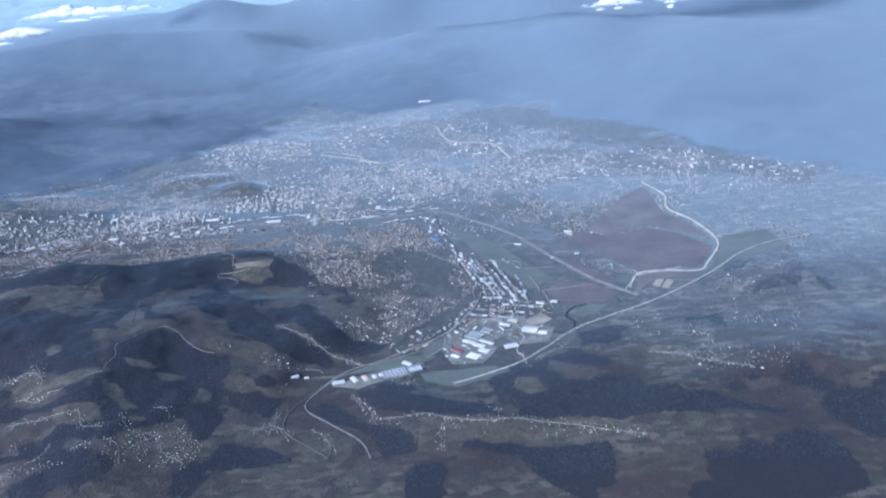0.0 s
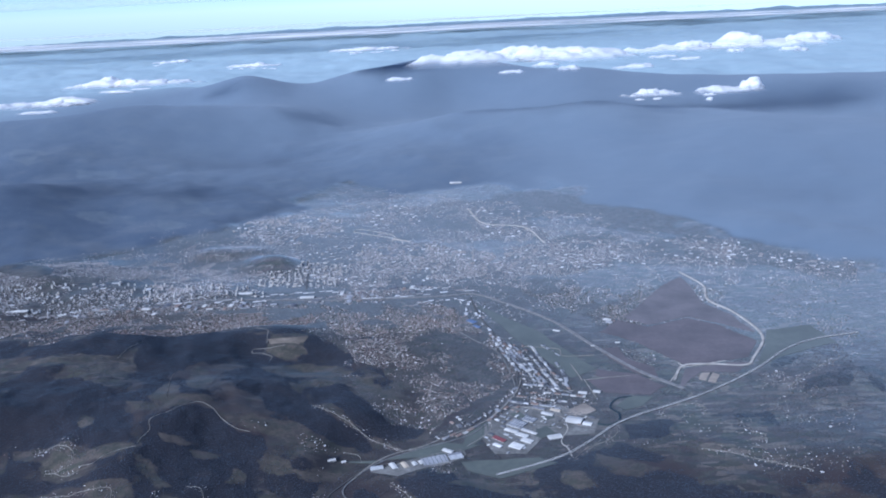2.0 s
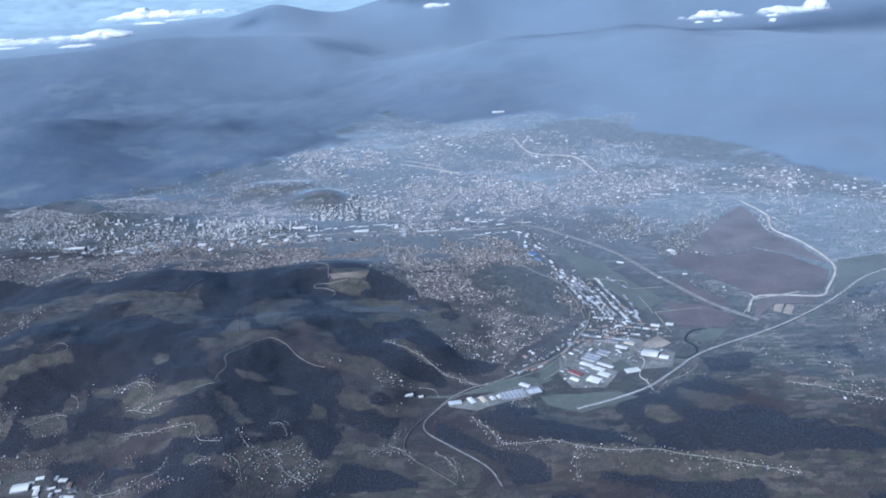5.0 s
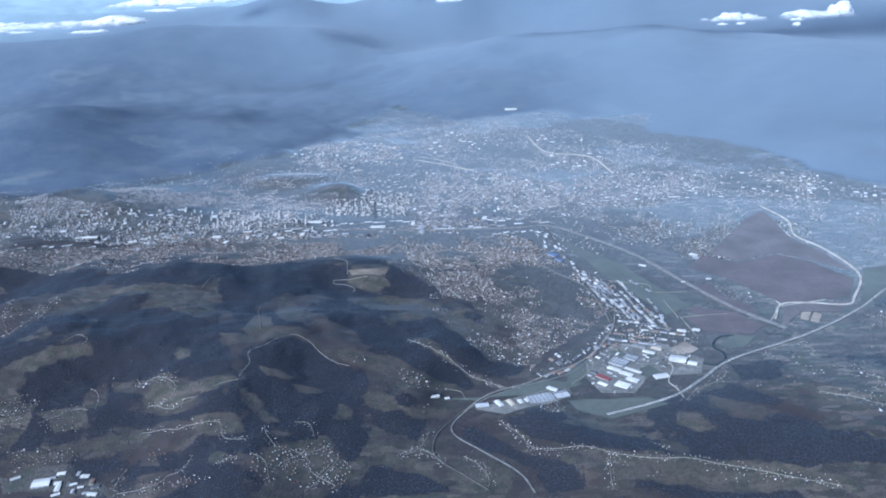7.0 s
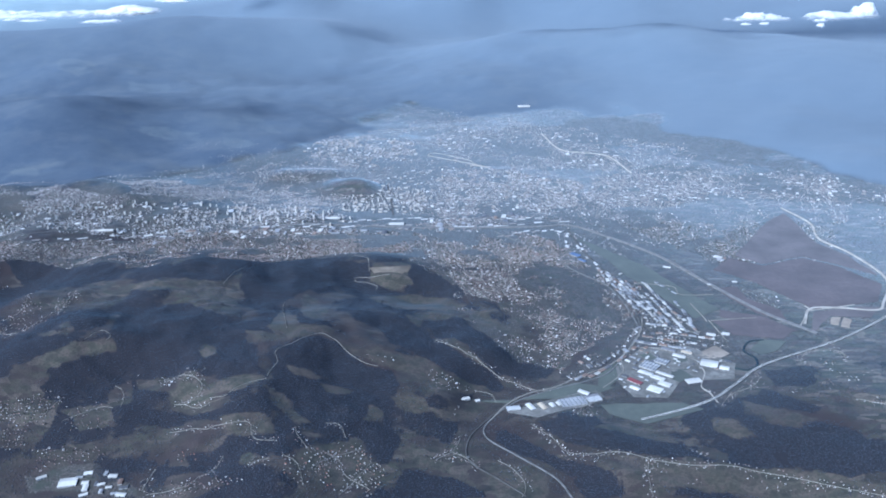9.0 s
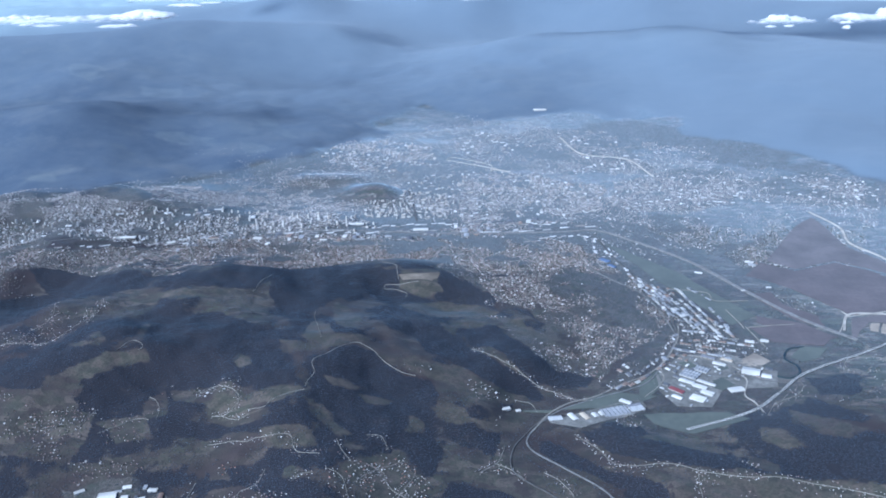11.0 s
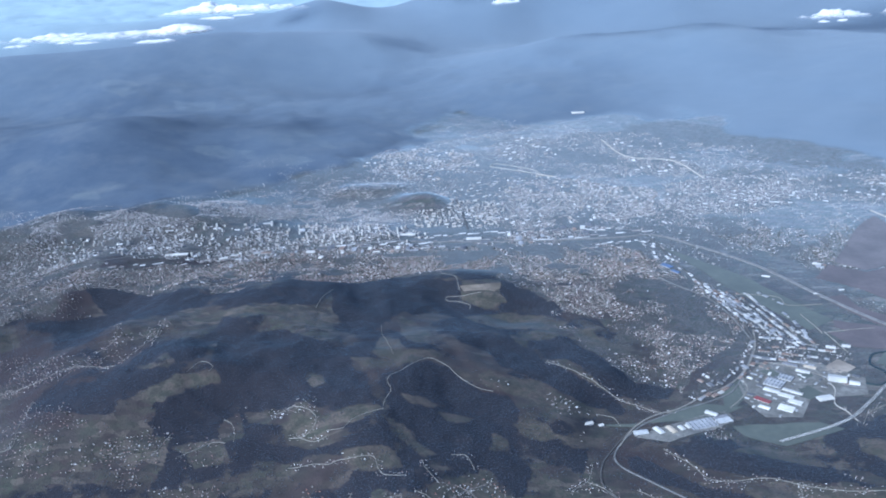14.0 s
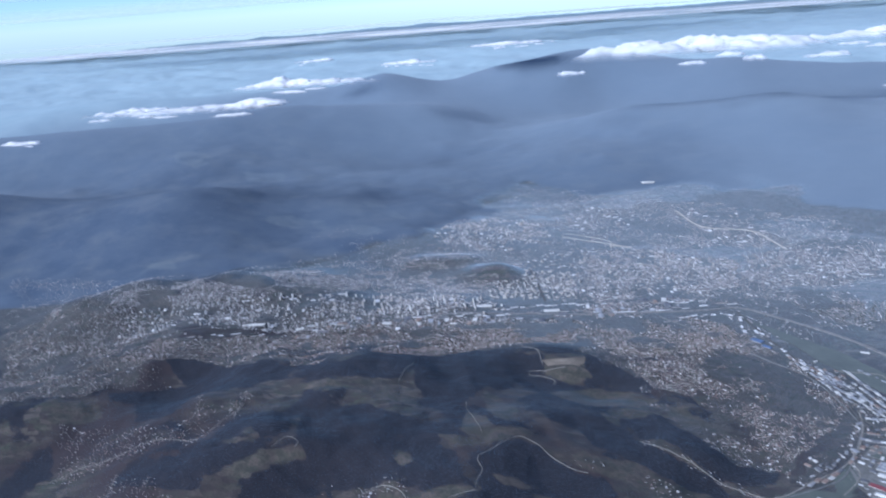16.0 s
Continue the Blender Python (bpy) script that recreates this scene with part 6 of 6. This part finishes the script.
def far_halls(label, poly, step, seed, fill, turn, small, large):
    """Large low buildings too far off to tell apart, joined."""
    xs, ys, rng = scatter(poly, step, seed, fill)
    n = len(xs)
    ln = rng.uniform(small, large, n)
    wd = ln * rng.uniform(0.35, 0.7, n)
    a = math.radians(turn) + rng.integers(0, 2, n) * 1.5708 + rng.normal(0, 0.07, n)
    v, f, slots = house_shapes(xs, ys, a, ln, wd, rng.uniform(0.2, 0.35, n), wd * 0.09, np.ones(n, bool))
    tagged(new("large_buildings", quad_mesh("large_buildings", v, f, [HALL_WALL, ROOF, BIG_ROOF], slots)), label, "buildings", kind="stuff")


def hall_row(label, seed, small, large, *points):
    """Low buildings end to end along a line, too far off to tell apart, joined."""
    rng = np.random.default_rng(seed)
    c = smooth_line(points, 0.5)
    d = np.gradient(c, axis=0)
    along = np.concatenate([[0], np.cumsum(np.hypot(*np.diff(c, axis=0).T))])
    xs, ys, turn, ln = [], [], [], []
    at = 0.0
    while at < along[-1]:
        size = rng.uniform(small, large)
        k = int(np.searchsorted(along, min(at + size / 2, along[-1] - 0.01)))
        if rng.random() < 0.8:
            side = rng.choice([-1.1, 0.0, 1.1])
            t = math.atan2(d[k, 1], d[k, 0])
            xs.append(c[k, 0] - math.sin(t) * side), ys.append(c[k, 1] + math.cos(t) * side), turn.append(t), ln.append(size)
        at += size + rng.uniform(0.1, 0.9)
    xs, ys, turn, ln = (np.array(v) for v in (xs, ys, turn, ln))
    wd = rng.uniform(0.5, 1.3, len(xs))
    v, f, slots = house_shapes(xs, ys, turn, ln, wd, rng.uniform(0.2, 0.35, len(xs)), wd * 0.09, np.ones(len(xs), bool))
    tagged(new("large_buildings", quad_mesh("large_buildings", v, f, [HALL_WALL, ROOF, BIG_ROOF], slots)), label, "buildings", kind="stuff")


hall_row("white sheds and platforms along the city railway", 70, 1.6, 4.5, (-166, 383), (-125, 390), (-96, 397), (-53, 397), (-15, 403))
hall_row("pale depots behind the city railway", 71, 1.2, 3.5, (-124, 397), (-97, 405), (-70, 408), (-26, 406))
hall_row("pale works along the southern tracks", 72, 1.2, 3.2, (-48, 382), (-27, 390), (-17, 387), (-16, 367))
hall_row("pale depots in the old town", 73, 1.6, 4.5, (-251, 354), (-233, 360), (-214, 369))
hall_row("sheds along the eastern railway", 74, 0.9, 2.4, (-14, 383), (-9, 357), (-3, 334))
far_halls("large pale buildings among the city towers", TOWERS_OLD, 7.0, 53, 0.6, 8, 1.0, 3.5)
far_halls("large pale buildings of the middle town", MID_TOWN, 4.0, 54, 0.6, 10, 0.9, 2.6)
far_halls("large white buildings of the far quarter", WHITE_QUARTER, 3.6, 55, 0.7, 5, 0.9, 2.8)
far_halls("white sheds of the southern suburb", SUBURB_E, 4.0, 56, 0.6, -20, 0.9, 3.0)
far_halls("pale sheds scattered over the plain", SUBURB_F, 5.0, 57, 0.6, -20, 0.9, 3.0)
far_halls("pale sheds at the mountain foot", FAR_SUB_R, 5.0, 58, 0.6, -20, 1.0, 3.0)
far_halls("white sheds on the far plain", PLATEAU_S, 6.0, 60, 0.6, 0, 1.0, 3.5)
far_halls("white sheds beside the airfield", AIRPORT_SIDE, 5.0, 65, 0.6, 0, 1.2, 3.5)


# ---- single houses of the near villages ----
def make_house(l, w, wall_h, rise, roof_mat, label):
    ob = base("house", 0, 0, -50)
    bm = bmesh.new()
    v = [bm.verts.new(p) for p in ((-l / 2, -w / 2, -0.15), (l / 2, -w / 2, -0.15), (l / 2, w / 2, -0.15), (-l / 2, w / 2, -0.15), (-l / 2, -w / 2, wall_h),
                                   (l / 2, -w / 2, wall_h), (l / 2, w / 2, wall_h), (-l / 2, w / 2, wall_h), (-l / 2, 0, wall_h + rise), (l / 2, 0, wall_h + rise))]
    for f in ((0, 1, 5, 4), (2, 3, 7, 6), (1, 2, 6, 9, 5), (3, 0, 4, 8, 7)):
        bm.faces.new([v[k] for k in f])
    part("wall", bm_mesh("wall", bm, WALL_ONE), ob)
    part("roof", bm_mesh("roof", gable_roof_bm(l, w, rise + 0.06, 0.04), roof_mat), ob, "", pose(0, 0, wall_h))
    part("chimney", bm_mesh("chimney", block_bm(0.04, 0.04, 0.16), WALL_ONE), ob, "", pose(l * 0.2, w * 0.12, wall_h + rise * 0.6))
    return tagged(ob, label, "house", "houses of the hill villages")


WALL_ONE = varied("house_render", [(0.0, (0.46, 0.44, 0.41)), (0.4, (0.38, 0.34, 0.31)), (0.7, (0.3, 0.24, 0.2)), (0.88, (0.7, 0.7, 0.7))], 0.8, 0.3, island=False)
ROOF_ONE = varied("house_tiles", [(0.0, (0.34, 0.12, 0.08)), (0.5, (0.27, 0.13, 0.1)), (1.0, (0.24, 0.18, 0.16))], 0.6, 0.4, island=False)
ROOF_PALE = varied("house_pale_sheet", [(0.0, (0.26, 0.24, 0.22)), (0.5, (0.38, 0.36, 0.34)), (1.0, (0.72, 0.72, 0.72))], 0.5, 0.4, island=False)
HOUSES = [make_house(0.44, 0.34, 0.22, 0.16, ROOF_ONE, "two-storey village house with red-brown tile roof"),
          make_house(0.38, 0.32, 0.2, 0.14, ROOF_ONE, "small village house with red-brown tile roof"),
          make_house(0.48, 0.36, 0.22, 0.12, ROOF_PALE, "pale village house with light sheet roof"),
          make_house(0.36, 0.32, 0.26, 0.1, ROOF_PALE, "white village house with light roof")]


def put_houses(xs, ys, rng, turn=None):
    for x, y in zip(xs, ys):
        a = float(rng.uniform(0, 180)) if turn is None else math.degrees(turn) + float(rng.choice([0, 90])) + float(rng.normal(0, 8))
        ob = copy_thing(HOUSES[int(rng.integers(0, 4))], pose(float(x), float(y), float(land(x, y)), 0, 0, a))
        k = float(rng.uniform(0.5, 0.78))
        ob.scale = (k, k, k)


LANES = [
    [(-151, 235.4), (-147.3, 237.4), (-144.7, 237.9), (-140.3, 235.5), (-137.5, 232.7), (-137.1, 230.2), (-138.8, 227), (-141, 225.8), (-144, 226)],
    [(-141, 225.8), (-136, 223.4), (-132.5, 224.3)],
    [(-142, 215.5), (-135.1, 215), (-130.6, 213.8), (-128, 214.6), (-123.3, 213.9), (-118.5, 214), (-116.9, 210.4), (-114.6, 207.5), (-109.2, 207.1)],
    [(-105.7, 214), (-104.3, 210.5), (-100.6, 205.5)],
    [(-98.2, 217.8), (-94.3, 218.1), (-91.9, 213.9)],
    [(-96.3, 206.3), (-92.3, 204.7), (-90, 199.3), (-82.9, 195)],
    [(-99.2, 198.3), (-94.6, 204.9), (-87.1, 210.6)],
    [(-90.2, 191.1), (-87.4, 196.8), (-84.1, 205.2)],
    [(-106.4, 201.4), (-102.4, 199.5), (-99.5, 191.9)],
    [(-114.2, 196.7), (-112.6, 199.1), (-109.3, 199.8)],
    [(-70.2, 268.7), (-57.8, 260.5), (-49.6, 254.4), (-43.4, 251.6), (-38.3, 247.9), (-33.1, 247.1)],
    [(-40.1, 228.8), (-34.1, 221.1), (-30.1, 213.5), (-16.5, 212.4), (-8.2, 208.4), (2.9, 205.5), (14.5, 205), (27.3, 200.4), (43.7, 191.6)],
    [(-10.4, 208.6), (-11.2, 200.2), (-11.3, 194.4)],
    [(-50.2, 211.4), (-46.4, 208.2), (-43.6, 202.8), (-43.1, 197.9), (-44.1, 195.5)],
    [(-67, 209.4), (-62.6, 214), (-60.9, 219.2), (-60.5, 222.3)],
    [(-62.6, 214), (-58.7, 211.9), (-54.8, 207.2)],
    [(-212.8, 260.2), (-207, 269.3), (-202.8, 281.3), (-204.3, 294.6)],
    [(-220, 273), (-216.2, 279.7), (-220, 293.1)],
    [(-142, 193.4), (-141.9, 197.9), (-141.4, 202.1)],
    [(-140.2, 191.8), (-129.7, 193.1), (-127.6, 196), (-124.4, 197.6), (-122.8, 202.8)],
    [(-257.4, 254.3), (-248.9, 259), (-236.5, 259.1), (-229.8, 262.1), (-222.9, 264.2), (-207.9, 261.2)],
    [(-230.6, 223.9), (-224.2, 225.2), (-227.1, 234.2), (-229.5, 247.7)],
    [(74, 248.7), (77.2, 246.2), (75.7, 240.2)],
    [(98.2, 282.3), (104.2, 287.8), (113.3, 295.6), (122.5, 303)],
    [(16.3, 236.1), (20.9, 243.7), (28.8, 248.4), (32.4, 253.3), (32.4, 257.7)],
    [(48.9, 265.4), (54.3, 271.9), (64, 272.4), (63.4, 263.8)],
    [(55.6, 237), (64.3, 232.5), (73.7, 226.6), (82.2, 220)]]
for k, (poly, step, fill) in enumerate(((VILLAGE_GREEN, 1.15, 0.8), (VILLAGE_WEST, 1.6, 0.7), (VILLAGE_LANE, 1.5, 0.8), (RIVER_HAMLET, 1.4, 0.8), (YARD_HAMLET, 1.6, 0.7), (RED_HAMLET, 1.4, 0.7))):
    xs, ys, rng = scatter(poly, step, 71 + k, fill)
    put_houses(xs, ys, rng)
wide = [lane_sites(lane, 0.7, 600 + k) for k, lane in enumerate(LANES)]
lane_rng = np.random.default_rng(77)
lx, ly = np.concatenate([w[0] for w in wide]), np.concatenate([w[1] for w in wide])
lt = np.concatenate([np.full(len(w[0]), w[2]) for w in wide]) + lane_rng.integers(0, 2, len(lx)) * 1.5708
ll = lane_rng.uniform(0.17, 0.29, len(lx))
v, f, slots = house_shapes(lx, ly, lt, ll, ll * 0.8, lane_rng.uniform(0.1, 0.2, len(lx)), ll * 0.28)
tagged(new("houses", quad_mesh("houses", v, f, [WALL, ROOF], slots)), "scattered pale houses along the country lanes", "houses", kind="stuff")
for ob in HOUSES:
    for o in (*ob.children_recursive, ob):
        bpy.data.objects.remove(o)

# ---- clouds under the flight level, beyond the valley ----
def cloud_mesh(name, l, w, h, seed, mat, puffs):
    """A heaped bank on a flat base, ragged at its rim; 'body' says how dense it is."""
    nu, nv = puffs * 3 // 4, max(20, puffs // 4)
    u, v = np.meshgrid(np.linspace(-1, 1, nu), np.linspace(-1, 1, nv), indexing="ij")
    px, py = u * l / 2, v * w / 2
    ragged = 0.5 * fbm(px, py * 2, l * 0.3, 5, seed) + 0.5 * fbm(px, py, max(h, 4) * 1.2, 5, seed + 9)
    depth = np.clip(1 - (u * u + v * v) + ragged * 0.9, 0, 1) * np.clip((1 - np.maximum(abs(u), abs(v))) * 8, 0, 1)
    heap = depth ** 0.6 * (0.6 + 0.3 * fbm(px, py, h * 4, 3, seed + 3) + 0.22 * np.abs(fbm(px, py, h * 1.8, 4, seed + 5)))
    up = h * np.maximum(heap, 0.02 * depth)
    top = np.stack([px + 0.3 * up, py, up], -1).reshape(-1, 3)
    low = np.stack([px, py, -0.1 * h * depth - 0.02], -1).reshape(-1, 3)
    i, j = np.meshgrid(np.arange(nu - 1), np.arange(nv - 1), indexing="ij")
    k = i * nv + j
    f = np.stack([k, k + nv, k + nv + 1, k + 1], -1).reshape(-1, 4)
    soft = np.clip(depth * 2.0, 0, 1).ravel() ** 1.2
    me = mesh_of(name, np.vstack([top, low]), np.vstack([f, f[:, ::-1] + len(top)]), [mat], smooth=True)
    att = me.attributes.new("body", "FLOAT", "POINT")
    att.data.foreach_set("value", np.concatenate([0.84 * soft, 0.08 * soft]).astype(np.float32))
    return me


def cloud(name, x, y, z, l, w, h, seed, label, mat, puffs=40):
    """One cloud: a flat bank that carries several heads and sheds torn shreds."""
    rng = np.random.default_rng(seed)
    ob = base(name, x, y, z)
    part("bank", cloud_mesh("bank", l, w, h * 0.55, seed, mat, puffs), ob)
    for k in range(2 if l < 60 else 4):
        a, b = rng.uniform(-0.3, 0.4) * l, rng.uniform(0.22, 0.4) * l
        part("head", cloud_mesh("head", b, w * rng.uniform(0.6, 0.9), h * rng.uniform(0.5, 0.78), seed + 31 * k + 7, mat, puffs // 2), ob, "", pose(a, rng.uniform(-0.15, 0.15) * w, 0.1 * h))
    for k in range(2 if l < 60 else 5):
        a, b = rng.uniform(-0.55, 0.55) * l, rng.uniform(0.08, 0.2) * l
        part("shred", cloud_mesh("shred", b, w * 0.3, h * 0.22, seed + 17 * k + 3, mat, max(24, puffs // 4)), ob, "", pose(a, -rng.uniform(0.3, 0.7) * w, -rng.uniform(0.05, 0.35) * h))
    return tagged(ob, label, "cloud", "clouds over the mountains")


BRIGHT = "bright white cumulus bank drifting over blue mountains"
SMALL = "small white cumulus puff drifting over blue mountains"
STREAK = "thin pale cloud streak near the horizon"
for k, (x, y, z, l, w, h, n, label) in enumerate([
        (40, 800, 80, 225, 60, 24, 140, BRIGHT), (228, 835, 81, 205, 46, 19, 130, BRIGHT), (88, 478, 83, 36, 16, 8, 70, SMALL), (131, 479, 83, 40, 18, 9, 70, SMALL),
        (-285, 690, 84, 130, 30, 11, 110, BRIGHT), (-328, 560, 84, 140, 32, 8, 110, BRIGHT), (-372, 450, 84, 24, 8, 3.0, 70, SMALL), (-225, 860, 84, 60, 22, 6, 90, SMALL)]):
    cloud("cloud", x, y, z, l, w, h, 200 + k, label, CLOUD, n)
for k, (x, y, l, w, h, n) in enumerate([(-356, 1000, 50, 30, 5, 70), (-133, 1072, 110, 50, 6, 90)]):
    cloud("cloud", x, y, 84, l, w, h, 300 + k, SMALL, CLOUD, n)


def streak(x, y, z, l, w, h, dense, seed):
    """A long thin sheet of high cloud: a flat lens that thins out at its rim."""
    u, v = np.meshgrid(np.linspace(-1, 1, 61), np.linspace(-1, 1, 25), indexing="ij")
    r = np.clip(1 - (u * u + v * v), 0, 1)
    px, py = u * l / 2, v * w / 2 + 0.12 * w * fbm(u * l / 2 + x, 0 * v, l * 0.3, 3, seed)
    up = z + h * r * (0.6 + 0.4 * fbm(px + x, py + y, w * 0.5, 3, seed + 5))
    down = z - 0.3 * h * r
    vt = np.stack([px + x, py + y, up], -1).reshape(-1, 3)
    vb = np.stack([px + x, py + y, down - 0.02], -1).reshape(-1, 3)
    i, j = np.meshgrid(np.arange(60), np.arange(24), indexing="ij")
    a = i * 25 + j
    f = np.stack([a, a + 25, a + 26, a + 1], -1).reshape(-1, 4)
    me = mesh_of("cloud_streak", np.vstack([vt, vb]), np.vstack([f, f[:, ::-1] + len(vt)]), [HIGH_CLOUD], smooth=True)
    body = dense * np.clip(r * 1.8, 0, 1).ravel()
    att = me.attributes.new("body", "FLOAT", "POINT")
    att.data.foreach_set("value", np.concatenate([body, body]).astype(np.float32))
    return tagged(new("cloud_streak", me), STREAK, "cloud", "thin cloud streaks at the horizon")


for k, row in enumerate([(-700, 2450, 88, 2300, 420, 6, 0.4), (330, 2620, 84, 1300, 200, 4, 0.4), (-600, 3350, 34, 6500, 800, 4, 0.95), (0, 3300, 186, 7000, 3000, 10, 0.3), (-500, 3900, 290, 5200, 1400, 24, 0.5)]):
    streak(*row, 400 + k)
